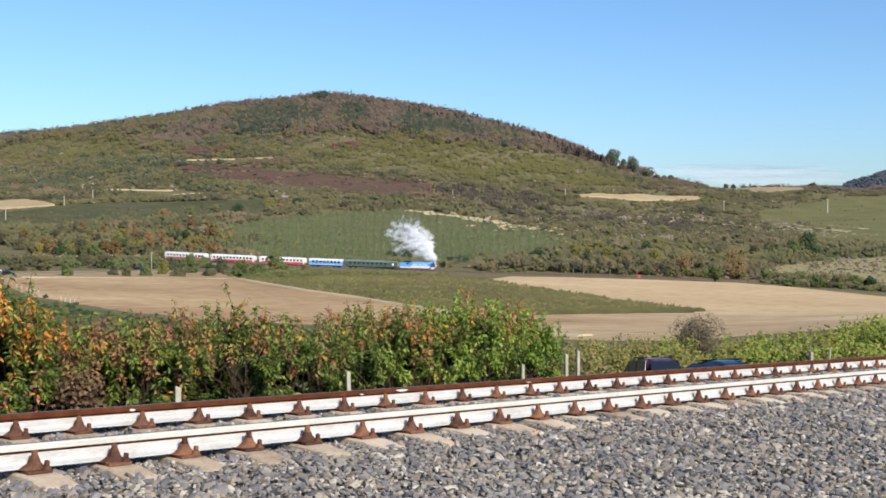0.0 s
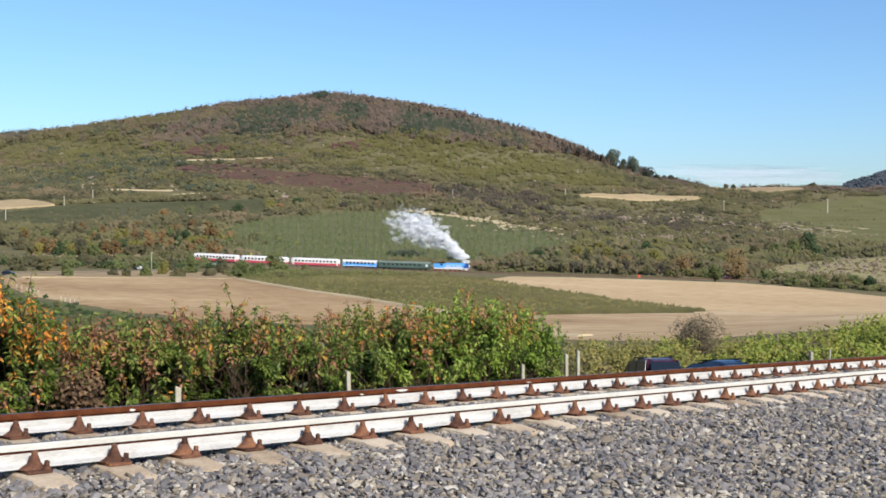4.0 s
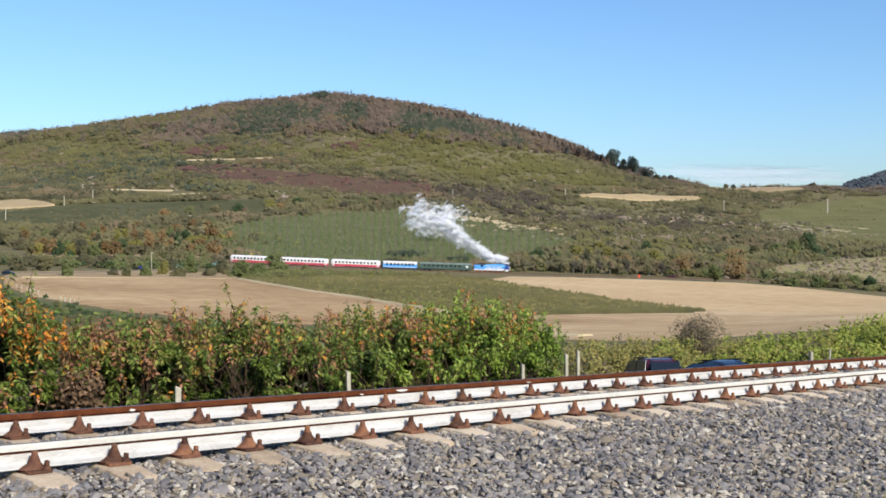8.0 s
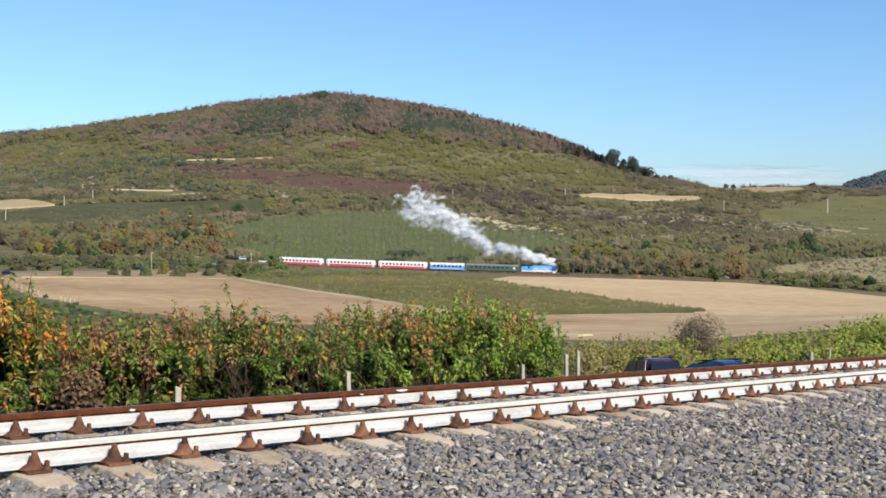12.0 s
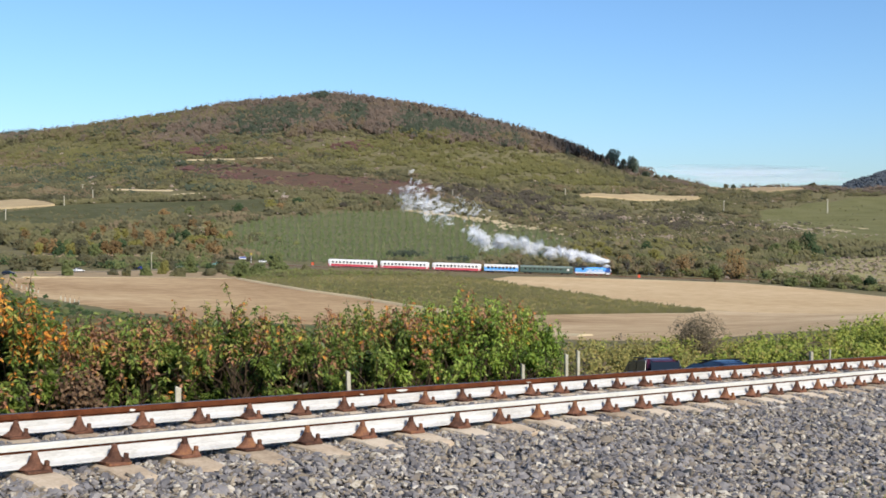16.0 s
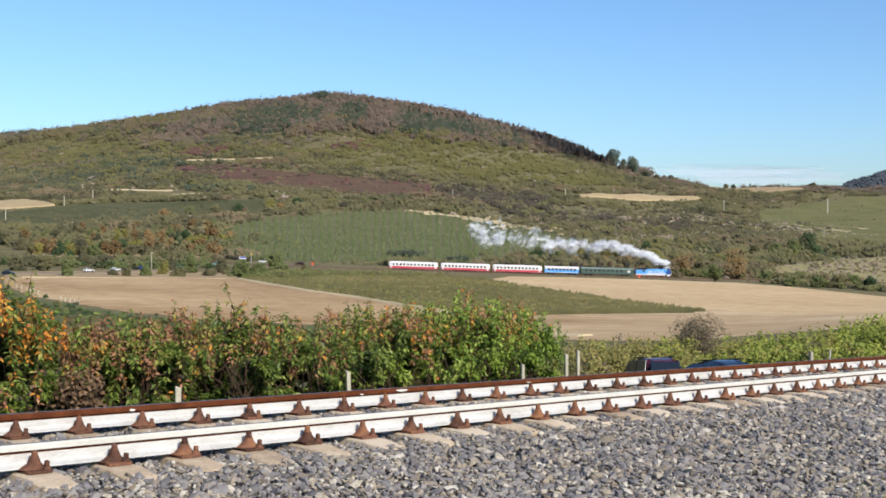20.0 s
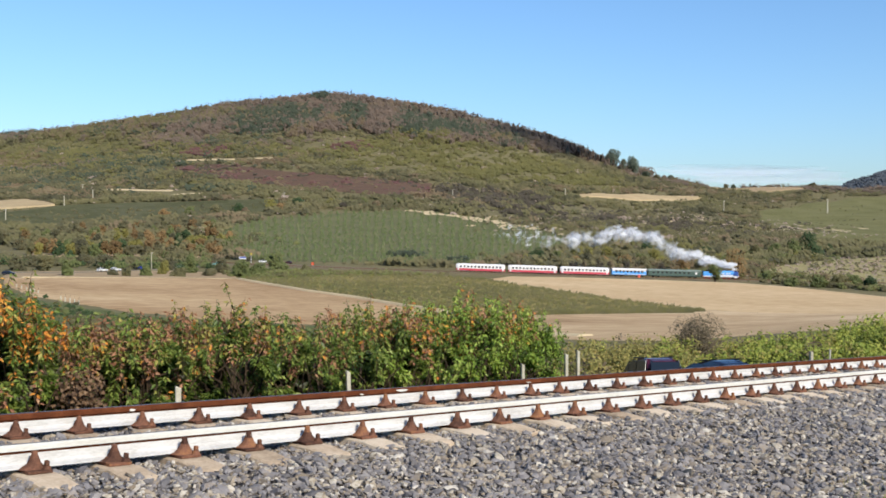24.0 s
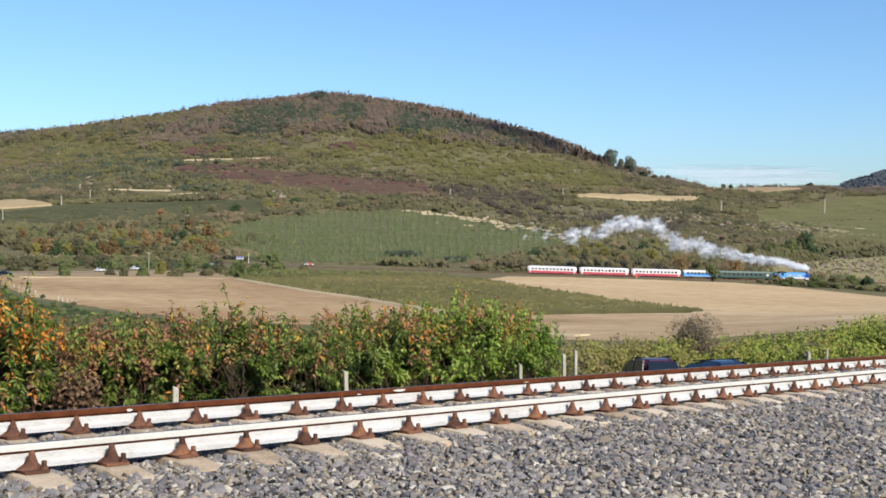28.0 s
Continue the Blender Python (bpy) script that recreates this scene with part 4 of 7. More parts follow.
BANK_SHRUBS = [(111.6, 682.6, 6.2, 3.8, "far_olive"), (95, 674.3, 7.4, 5.4, "far_yellow"), (94.9, 608.2, 9.1, 4.6, "far_mixed"), (194.7, 704.5, 7.1, 4.6, "far_mixed"),
    (215.7, 734.1, 6.6, 4.8, "far_lime"), (165, 706.1, 5, 3.9, "far_dark"), (104.5, 585, 6.5, 4.4, "far_mixed"), (94.1, 574.9, 5.2, 3.5, "far_thorn"),
    (77.3, 601.7, 7.8, 3.9, "far_thorn"), (66.3, 584.6, 4.7, 3.2, "far_olive"), (57.9, 588.4, 4.7, 3.5, "far_mixed"), (47.7, 572.1, 5.2, 3.4, "far_olive"),
    (33.4, 573.3, 5.7, 3.7, "far_mixed"), (43.2, 589.6, 5.9, 3.3, "far_yellow"), (51, 606, 7.4, 5.2, "far_dark"), (73, 618, 8.6, 5.0, "far_yellow"), (80, 622, 8.2, 4.6, "far_yellow"), (91, 624, 8.8, 5.0, "far_yellow"),
    (84, 592, 5.6, 4.4, "far_rust"), (97, 600, 6.0, 4.6, "far_rust"), (108, 611, 6.4, 4.4, "far_lime"), (62, 610, 6.2, 4.2, "far_lime"), (70, 594, 5.0, 3.8, "far_rust"), (117, 622, 7.6, 4.6, "far_yellow")]
TREE_LABELS = {"far_lime": "bushy green tree beside the railway in the valley", "far_rust": "tan-brown autumn tree beside the railway", "far_thorn": "dull olive shrub beside the valley road",
               "far_mixed": "dull olive-brown shrub beside the railway", "far_olive": "low olive shrub beside the railway", "far_yellow": "yellow-green rounded tree above the railway", "far_dark": "dark green bushy tree in the valley",
               "far_orange": "small orange autumn tree above the valley road"}
for i, (x, y, h, w, name) in enumerate(WEST_SHRUBS + EAST_SHRUBS + BANK_SHRUBS):
    tree("valley_tree", x, y, h * 1.05, w * 0.98, M[{"far_thorn": "far_mixed", "far_mixed": "far_olive", "far_dark": "tree_green", "far_rust": "tree_ginger", "far_lime": "tree_fresh"}.get(name, name)], TREE_LABELS[name], 70 + i, -0.16, max(0.38, w * (0.055 if name == "far_rust" else 0.10)), 1300, 12, "trees beside the far railway")


def autumn_belt():
    """Small orchard-like trees in autumn colours, on the bank above the valley road."""
    rng = np.random.default_rng(29)
    names = ["far_orange", "far_rust", "far_olive", "far_lime", "far_mixed", "far_rust", "far_yellow", "far_olive", "far_dark", "far_lime", "far_mixed", "far_orange", "far_thorn"]
    for r, (x0, x1, y0, y1, n) in enumerate(((-200, -116, 545, 590, 22), (-212, -118, 570, 618, 24), (-230, -124, 604, 650, 24), (-250, -130, 640, 690, 24), (-262, -150, 690, 745, 20))):
        for i in range(n):
            q = (i + 0.5 + rng.uniform(-0.35, 0.35)) / n
            x, y = x0 + (x1 - x0) * q, y0 + (y1 - y0) * q + rng.uniform(-8, 8)
            k = int(rng.integers(0, len(names)))
            tree("belt_tree", float(x), float(y), float(rng.uniform(4.5, 8.5)), float(rng.uniform(2.6, 4.3)), M[{"far_dark": "tree_green", "far_rust": "tree_ginger", "far_lime": "tree_fresh", "far_thorn": "far_mixed"}.get(names[k], names[k])], TREE_LABELS[names[k]], 600 + 40 * r + i, -0.05, 0.5, 560, 8, "small trees above the valley road")


autumn_belt()


# trees of the hedge between the meadow and the orchard
HEDGE = [(-196, 872, 6.0, "tree_fresh"), (-183, 905, 7.0, "far_olive"), (-168, 925, 6.5, "tree_green"), (-158, 900, 5.0, "far_rust"), (-146, 955, 7.0, "far_yellow"), (-134, 930, 5.5, "tree_ginger"),
         (-124, 968, 7.5, "tree_green"), (-112, 950, 6.0, "far_olive"), (-99, 985, 7.0, "far_yellow"), (-86, 968, 5.5, "far_thorn"), (-72, 1005, 6.5, "tree_fresh"), (-58, 985, 6.0, "far_rust"),
         (-42, 1012, 6.5, "tree_fresh"), (-28, 1000, 5.5, "far_olive"), (-210, 850, 6.0, "tree_ginger"), (-140, 980, 5.5, "far_rust"), (-92, 1010, 5.0, "tree_green")]
for i, (x, y, h, name) in enumerate(HEDGE):
    tree("hedge_tree", x, y, h, h * 0.8, M[name], "rounded autumn tree in the hedge above the orchard", 800 + i, -0.1, 0.55, 620, 9, "trees in the hedge", sunward=1.8)


def thicket(name, line, count, width, hs, mats, label, seed, per=60, flake=0.6, within=None):
    """A hedge or thicket along a line: many low shrubs in one mesh a colour."""
    rng = np.random.default_rng(seed)
    p = resample(line, 400)[rng.integers(0, 400, count)] + rng.normal(0, 1, (count, 2)) * width
    if within is not None:
        p = p[inside(p[:, 0], p[:, 1], within)]
        count = len(p)
    h = rng.uniform(hs[0], hs[1], count)
    c = np.stack([p[:, 0], p[:, 1], land(p[:, 0], p[:, 1]) + h * 0.45], -1)
    w = h * rng.uniform(0.5, 0.9, count)
    k = rng.integers(0, len(mats), count)
    for i, m in enumerate(mats):
        q = k == i
        v = flakes(c[q], np.stack([w, w, h * 0.55], -1)[q], per, flake, rng, out=0.5, sunward=1.4)
        tagged(new(name, scatter_mesh(name, v, M[m])), label, "shrubs", kind="stuff")


def bare_spots(line, count, width, seed):
    """Small patches of bare pale earth between shrubs."""
    rng = np.random.default_rng(seed)
    p = resample(line, 400)[rng.integers(0, 400, count)] + rng.normal(0, 1, (count, 2)) * width
    a = np.linspace(0, 2 * math.pi, 10)[:-1]
    r = rng.uniform(1.2, 3.8, (count, 1)) * rng.uniform(0.6, 1.2, (count, 9))
    x, y = p[:, :1] + r * np.cos(a) * 1.3, p[:, 1:] + r * np.sin(a) * 2.2
    v = np.stack([x, y, land(x, y) + 0.9], -1).reshape(-1, 3)
    tagged(new("bare_spots", array_mesh("bare_spots", v, np.arange(len(v)).reshape(-1, 9), M["pale_soil"])), "small patches of bare pale earth on the slope", "bare earth", kind="stuff")


bare_spots([(110, 900), (190, 920), (260, 1040), (320, 1120)], 420, 42, 41)
bare_spots([(250, 800), (300, 870), (330, 930)], 40, 14, 42)
bare_spots([(-20, 968), (3, 948), (35, 922), (60, 892), (80, 868)], 70, 5, 43)
low = "dense low autumn shrubs beside the far railway"
thicket("trackside_shrubs", [(-210, 610), (-150, 575), (-100, 566)], 80, 12, (2, 5), ["far_mixed", "far_olive", "tree_fresh"], low, 5)
thicket("trackside_shrubs", [(-210, 455), (-160, 475), (-135, 490), (-112, 515)], 110, 8, (2.0, 4.6), ["far_mixed", "far_olive", "far_olive", "tree_fresh"], low, 6)
thicket("trackside_shrubs", [(20, 558), (70, 564), (140, 558), (200, 547)], 150, 7, (1.5, 4.5), ["far_rust", "far_olive", "far_fresh", "tree_fresh"], low, 7)
thicket("bank_scrub", [(40, 600), (90, 625), (150, 640), (215, 690)], 190, 16, (1.8, 5.0), ["far_fresh", "tree_fresh", "far_olive", "far_yellow", "far_mixed"], "yellow green scrub on the bank above the railway", 31, 70, 0.6)
thicket("roadside_orchard", [(-178, 452), (-150, 462), (-122, 468), (-104, 500)], 60, 5, (2.2, 3.6), ["tree_green", "far_mixed", "tree_fresh"], "row of low dark trees beside the valley road", 32, 90, 0.45)
thicket("stubble_shrubs", [(185, 1225), (230, 1262), (270, 1330), (320, 1440)], 46, 9, (1.6, 4.0), ["far_mixed", "far_olive"], "scattered shrubs at the edge of the stubble field", 33, 50, 0.7)
thicket("trackside_shrubs", [(150, 520), (175, 490), (205, 450), (220, 410)], 130, 4, (1.2, 2.8), ["far_mixed", "far_lime", "far_olive"], low, 8)
thicket("belt_undergrowth", [(-300, 740), (-235, 712), (-190, 700), (-150, 690), (-122, 655)], 260, 22, (1.5, 3.5), ["far_lime", "far_olive", "far_mixed"], "low autumn undergrowth above the valley road", 15, 60, 0.6)
thicket("pale_tufts", [(120, 880), (200, 940), (270, 1060), (330, 1150)], 900, 52, (0.8, 2.4), ["far_tuft"], "pale dry tufts and bare spots among thorn scrub", 16, 22, 0.6)
thicket("thorn_scrub", [(100, 900), (180, 960), (250, 1040), (300, 1120)], 420, 36, (2.0, 4.5), ["far_thorn", "far_mixed"], "dense brown thorn scrub on the slope", 17, 60, 0.7)
thicket("weedy_strip", [(-60, 450), (0, 440), (20, 400), (40, 345), (66, 318)], 1300, 12, (0.15, 0.4), ["far_olive", "far_olive"], "weedy overgrown strip between ploughed fields", 9, 18, 0.32, WEED_TOP + WEED_BOT[::-1])
thicket("weedy_strip", [(-70, 440), (-30, 395), (-5, 335), (15, 295), (50, 300)], 1300, 13, (0.15, 0.4), ["far_olive", "far_lime"], "weedy overgrown strip between ploughed fields", 10, 18, 0.32, WEED_TOP + WEED_BOT[::-1])
thicket("scrub_patch", [(120, 840), (180, 870), (240, 900), (280, 1000)], 260, 40, (3, 7), ["far_mixed", "far_olive"], "dense brown thorn scrub on the slope", 11)
thicket("meadow_edge_weeds", [(-130, 308), (-98, 250), (-64, 213), (-25, 197)], 200, 4, (0.4, 1.0), ["tree_green", "tree_fresh"], "rank green weeds at the field's foot", 12, 80, 0.2)


thicket("bank_weeds", [(-80, 450), (-62, 475), (-40, 492), (-10, 503)], 330, 7, (0.7, 1.7), ["far_lime", "far_olive"], "rank green grass on the bank below the railway", 18, 30, 0.4)
thicket("rank_weeds", [(-150, 322), (-102, 244), (-66, 205), (-40, 186), (0, 182)], 620, 8, (0.3, 0.9), ["far_mixed", "far_olive", "tree_green", "far_mixed"], "rank green weeds at the field's foot", 19, 80, 0.2)
thicket("rusty_thicket", [(105, 585), (140, 592), (165, 585)], 90, 6, (3, 6), ["far_rust", "far_mixed"], "rusty brown thicket above the railway", 20, 80, 0.6)
thicket("meadow_tussocks", [(165, 560), (215, 590), (260, 600), (240, 650), (290, 720)], 900, 26, (0.5, 1.5), ["far_tuft", "far_olive", "far_tuft", "far_mixed"], "pale tussocks on the dry meadow", 22, 20, 0.5)


thicket("meadow_shrubs", [(-340, 830), (-300, 880), (-240, 900), (-200, 960), (-160, 960)], 150, 26, (0.8, 2.2), ["far_olive", "far_mixed"], "scattered low shrubs on the meadow", 26, 40, 0.5)
thicket("meadow_shrubs", [(340, 1000), (420, 1200), (520, 1500)], 120, 50, (0.8, 2.0), ["far_olive", "far_mixed"], "scattered low shrubs on the meadow", 27, 40, 0.6)
def upright_weeds():
    """Tall weeds that stand in the strip, thickest along its lower edge."""
    rng = np.random.default_rng(37)
    poly = WEED_TOP + WEED_BOT[::-1]
    edge = resample(WEED_BOT[4:], 300)[rng.integers(0, 300, 1500)] + np.abs(rng.normal(0, 1, (1500, 1))) * np.array([[0.4, 3.5]])
    x, y = rng.uniform(-75, 73, 5200), rng.uniform(265, 508, 5200)
    p = np.concatenate([edge, np.stack([x, y], -1)])
    p = p[inside(p[:, 0], p[:, 1], poly)]
    n, k = len(p), 7
    h = rng.uniform(0.5, 1.5, (n, 1)) * rng.uniform(0.6, 1.0, (n, k))
    bx, by = p[:, :1] + rng.normal(0, 0.35, (n, k)), p[:, 1:] + rng.normal(0, 0.35, (n, k))
    bz = land(bx, by) + 0.1
    w = rng.uniform(0.10, 0.22, (n, k))
    a = np.stack([bx - w, by, bz], -1)
    b = np.stack([bx + w, by + 0.05, bz], -1)
    c = np.stack([bx + rng.normal(0, 0.12, (n, k)), by + rng.normal(0.25, 0.15, (n, k)), bz + h], -1)
    v = np.stack([a, b, c], 2)
    for i, (m, label) in enumerate((("far_olive", "tall dry olive weeds in the strip"), ("far_fresh", "tall yellow-green weeds in the strip"))):
        tagged(new("tall_weeds", scatter_mesh("tall_weeds", v[i::2].reshape(-1, 3), M[m])), label, "weeds", kind="stuff")


upright_weeds()
thicket("dark_brambles", [(-26, 612), (-12, 617)], 26, 3, (2, 4.2), ["far_dark"], "dark brambles at the orchard's foot", 23, 60, 0.5)
thicket("dark_brambles", [(4, 598), (14, 600)], 20, 3, (1.5, 3), ["far_dark"], "dark brambles at the orchard's foot", 24, 60, 0.5)
for i, (x, y) in enumerate(((32, 556), (37, 558), (60, 554), (64, 553), (69, 552), (73, 551), (77, 553), (82, 552), (86, 554), (90, 551), (95, 553), (101, 552), (107, 551), (113, 550))):
    tree("trackside_tree", x, y, 5.2 + (i * 7 % 5) * 0.45, 2.4, M[("far_thorn", "far_rust", "far_olive")[i % 3]], "thin pale-stemmed young tree beside the railway", 400 + i, 0.3, 0.5, 130, 6, "young trees beside the railway")


def distant_wood():
    rng = np.random.default_rng(61)
    n = 5200
    x, y = rng.uniform(1000, 2500, n), rng.uniform(3200, 4860, n)
    c = np.stack([x, y, land(x, y) + 4], -1)
    r = rng.uniform(9, 16, n)
    v = flakes(c, np.stack([r, r, r * 0.7], -1), 16, 7.0, rng, sunward=1.0)
    tagged(new("distant_wood", scatter_mesh("distant_wood", v, M["far_haze"])), "wood on a distant hill, tinted blue-grey for haze", "woodland", kind="stuff")


# a draped sheet whose blue-grey colour paints the haze over the hill
field("distant_hill", [(880, 4890), (1500, 4890), (2900, 4890)], [(880, 2900), (1500, 2900), (2600, 2900)], M["far_haze"], "distant hill, its colour tinted blue-grey for haze", 3.0, 90, 60, 6.0, "hill")
distant_wood()


def orchard_rows():
    """Rows of young trees on the green plot, with pale stakes."""
    rng = np.random.default_rng(31)
    poly = VINE_TOP + VINE_BOT[::-1]
    pts = []
    for x in np.arange(-170, 110, 5.2):
        yy = np.arange(560, 985, 5.0) + rng.uniform(-1, 1)
        xx = x * yy / 760 + rng.normal(0, 0.9, len(yy))
        yy = yy + rng.normal(0, 0.8, len(yy))
        m = inside(xx, yy, poly)
        pts.append(np.stack([xx[m], yy[m]], -1))
    p = np.concatenate(pts)
    h = rng.uniform(1.2, 2.1, len(p))
    c = np.stack([p[:, 0], p[:, 1], land(p[:, 0], p[:, 1]) + 0.4 + h * 0.5], -1)
    v = flakes(c, np.stack([h * 0.42, h * 0.42, h * 0.5], -1), 14, 0.40, rng, out=0.4, sunward=1.6)
    tagged(new("orchard_rows", scatter_mesh("orchard_rows", v, M["orchard_leaf"])), "long rows of young green orchard trees", "orchard", kind="stuff")
    q = p[rng.uniform(0, 1, len(p)) < 0.2]
    z = land(q[:, 0], q[:, 1]) + 0.3
    vs = []
    for dx0, dy0, dx1, dy1 in ((-0.10, -0.06, 0.10, -0.06), (0.10, -0.06, 0, 0.12), (0, 0.12, -0.10, -0.06)):
        a, b = np.stack([q[:, 0] + dx0, q[:, 1] + dy0], -1), np.stack([q[:, 0] + dx1, q[:, 1] + dy1], -1)
        vs.append(np.stack([np.c_[a, z], np.c_[b, z], np.c_[b, z + 2.5], np.c_[a, z + 2.5]], 1).reshape(-1, 3))
    vs = np.concatenate(vs)
    tagged(new("orchard_stakes", array_mesh("orchard_stakes", vs, np.arange(len(vs)).reshape(-1, 4), M["stake"])), "pale wooden stakes along the orchard rows", "stakes", kind="stuff")


M["orchard_leaf"] = leaf_material("orchard_leaves", ["5f6b42", "6c774a", "7b8156"], 0.05, 0.4, 0.5, 0.1, 0.4)
M["stake"] = material("pale_stake_wood", ["837c60", "968e70", "a89f82"], 1, 10, 0.85, bump=0.2)
orchard_rows()


# ---- the bushes behind the near track ----
def bush(s, u, height, width, seed, mix, boughs=19, twigs=8, leaves=205, tips=80, leaf=0.0295, label="leafy green bush turning orange at the tips", green="leaf_green"):
    """Stems, spreading limbs hung with drooping leaves, and upright shoots at the top; mix: shares of green, yellow, orange and russet leaves."""
    rng = np.random.default_rng(seed)
    p0 = on_track(s, u)
    z0 = float(land(p0.x, p0.y))
    b = thing("bush", label, "bush", Matrix.Translation((p0.x, p0.y, z0)), "bushes along the embankment")
    bm = bmesh.new()
    st, en, warm, number = [], [], [], []
    # boughs: each a fan of twigs that spreads outwards in a flat, drooping tier
    for i in range(boughs):
        a = 2.4 * i + rng.uniform(-0.5, 0.5)
        lay = 0.20 + 0.67 * ((i * 0.618) % 1.0)
        reach = width * rng.uniform(0.75, 1.12) * (1.05 - 0.5 * max(0, lay - 0.5) / 0.36)
        root = Vector((math.cos(a) * reach * 0.12, math.sin(a) * reach * 0.12, height * (lay - 0.06)))
        q = Vector((math.cos(a) * reach * 0.42, math.sin(a) * reach * 0.42, height * (lay + 0.02)))
        tube(bm, (rng.normal(0, 0.08), rng.normal(0, 0.08), 0), root, 0.016, 0.010, 5, False)
        tube(bm, root, q, 0.014, 0.010, 4, False)
        droop = rng.uniform(-0.13, -0.01)
        for j in range(twigs):
            f = a + (j / (twigs - 1) - 0.5) * rng.uniform(1.1, 1.7)
            e = Vector((math.cos(f) * reach, math.sin(f) * reach, height * (lay + droop + rng.normal(0, 0.012))))
            e.xy = q.xy + (e.xy - q.xy) * rng.uniform(0.75, 1.05)
            st.append(q), en.append(e), warm.append(max(0.0, lay - 0.55) * rng.uniform(0.3, 1.5)), number.append(leaves)
            tube(bm, q, e, 0.007, 0.003, 4, False)
    for i in range(tips):
        a, r = rng.uniform(0, 6.283), width * math.sqrt(rng.uniform(0, 1)) * 0.9
        zb = height * rng.uniform(0.70, 0.86) * (1 - 0.15 * (r / width) ** 2)
        q = Vector((math.cos(a) * r, math.sin(a) * r, zb))
        e = q + Vector((rng.normal(0, 0.10), rng.normal(0, 0.10), rng.uniform(0.20, 0.46) * (1.35 if i % 6 == 0 else 1.0)))
        st.append(q), en.append(e), warm.append(rng.uniform(0.8, 3.0)), number.append(36)
        tube(bm, q, e, 0.006, 0.002, 4, False)
    for i in range(60):
        a, r = rng.uniform(0, 6.283), width * 0.45 * math.sqrt(rng.uniform(0, 1))
        q = Vector((math.cos(a) * r, math.sin(a) * r, height * rng.uniform(0.1, 0.72)))
        tube(bm, q, q + Vector((rng.normal(0, 0.16), rng.normal(0, 0.16), rng.uniform(0.1, 0.4))), 0.013, 0.006, 4, False)
    part("trunk", bm, M["bark"], b)
    st, en, number = np.array(st), np.array(en), np.array(number)
    k = np.repeat(np.arange(len(st)), number)
    n = len(k)
    t = rng.uniform(0.05, 1.02, n) ** 0.8
    base = st[k] * (1 - t[:, None]) + en[k] * t[:, None]
    az = rng.uniform(0, 6.283, n)
    d = np.stack([np.cos(az), np.sin(az), rng.uniform(-1.5, 0.1, n)], -1)
    d /= np.linalg.norm(d, axis=1)[:, None]
    upright = (k >= boughs * twigs)
    base += d * np.where(upright, 0.03, 0.07)[:, None] * rng.uniform(0, 1, n)[:, None]
    side = np.cross(d, np.array([0, 0, 1.0]) + rng.normal(0, 0.45, (n, 3)))
    side /= np.linalg.norm(side, axis=1)[:, None]
    up = np.cross(side, d)
    ln = leaf * rng.uniform(0.75, 1.5, n)[:, None]
    wd = ln * 0.47
    # two halves folded along the midrib
    tip, mid = base + d * ln * 2, base + d * ln * 0.9
    lf, rt = mid + side * wd + up * wd * 0.4, mid - side * wd + up * wd * 0.4
    v = np.stack([base, lf, tip, rt], 1).reshape(-1, 3)
    i0 = np.arange(n) * 4
    tris = np.concatenate([np.stack([i0, i0 + 2, i0 + 1], -1), np.stack([i0, i0 + 3, i0 + 2], -1)])
    hue = rng.uniform(0, 1, len(st))[k] * 0.7 + rng.uniform(0, 1, n) * 0.3
    g, ye, o, re = mix
    k0 = 1 + np.array(warm)[k] * 4.5
    g2 = 1 - (1 - g) * k0
    ye = np.where(upright, 0.5 * ye, ye + 0.7 * re)
    idx = np.where(hue < g2, 0, np.where(hue < g2 + ye * k0, 1, np.where(hue < g2 + (ye + o) * k0, 2, 3)))
    part("foliage", array_mesh("foliage", v, tris, [M[green], M["leaf_yellow"], M["leaf_orange"], M["leaf_red"]], np.concatenate([idx, idx])), None, b)
    return b


# shares of green, yellow, orange and russet leaves
ORANGE, MIXED, RUSSET, TINGED, GREEN = (0.94, 0.016, 0.04, 0.004), (0.95, 0.032, 0.002, 0.016), (0.935, 0.04, 0.004, 0.021), (0.955, 0.016, 0.007, 0.022), (0.985, 0.009, 0.001, 0.005)
BUSHES = [(1.82, 4.88, 2.5, 0.95, ORANGE), (2.54, 6.39, 3.0, 1.0, ORANGE), (3.12, 5.38, 2.46, 0.9, RUSSET), (3.66, 4.99, 2.3, 0.95, RUSSET), (4.26, 6.37, 2.64, 1.0, RUSSET),
          (5.01, 5.47, 2.72, 0.9, RUSSET), (5.65, 4.98, 2.2, 0.95, MIXED), (6.38, 6.37, 2.6, 1.0, RUSSET), (6.9, 5.44, 2.42, 0.9, MIXED), (7.42, 5.06, 2.40, 0.95, TINGED),
          (8.24, 6.15, 2.82, 1.0, RUSSET), (8.66, 5.44, 2.55, 0.9, TINGED), (9.2, 5.0, 2.58, 0.95, TINGED), (10.04, 6.29, 2.9, 1.05, GREEN), (9.95, 5.3, 2.6, 0.95, GREEN), (10.45, 5.05, 2.3, 0.7, GREEN),
          (0.6, 5.4, 2.4, 1.0, ORANGE), (-1.0, 5.6, 2.4, 1.1, MIXED), (-2.6, 5.4, 2.4, 1.1, MIXED)]
for i, (s, u, h, w, mix) in enumerate(BUSHES):
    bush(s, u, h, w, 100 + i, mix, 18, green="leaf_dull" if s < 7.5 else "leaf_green")
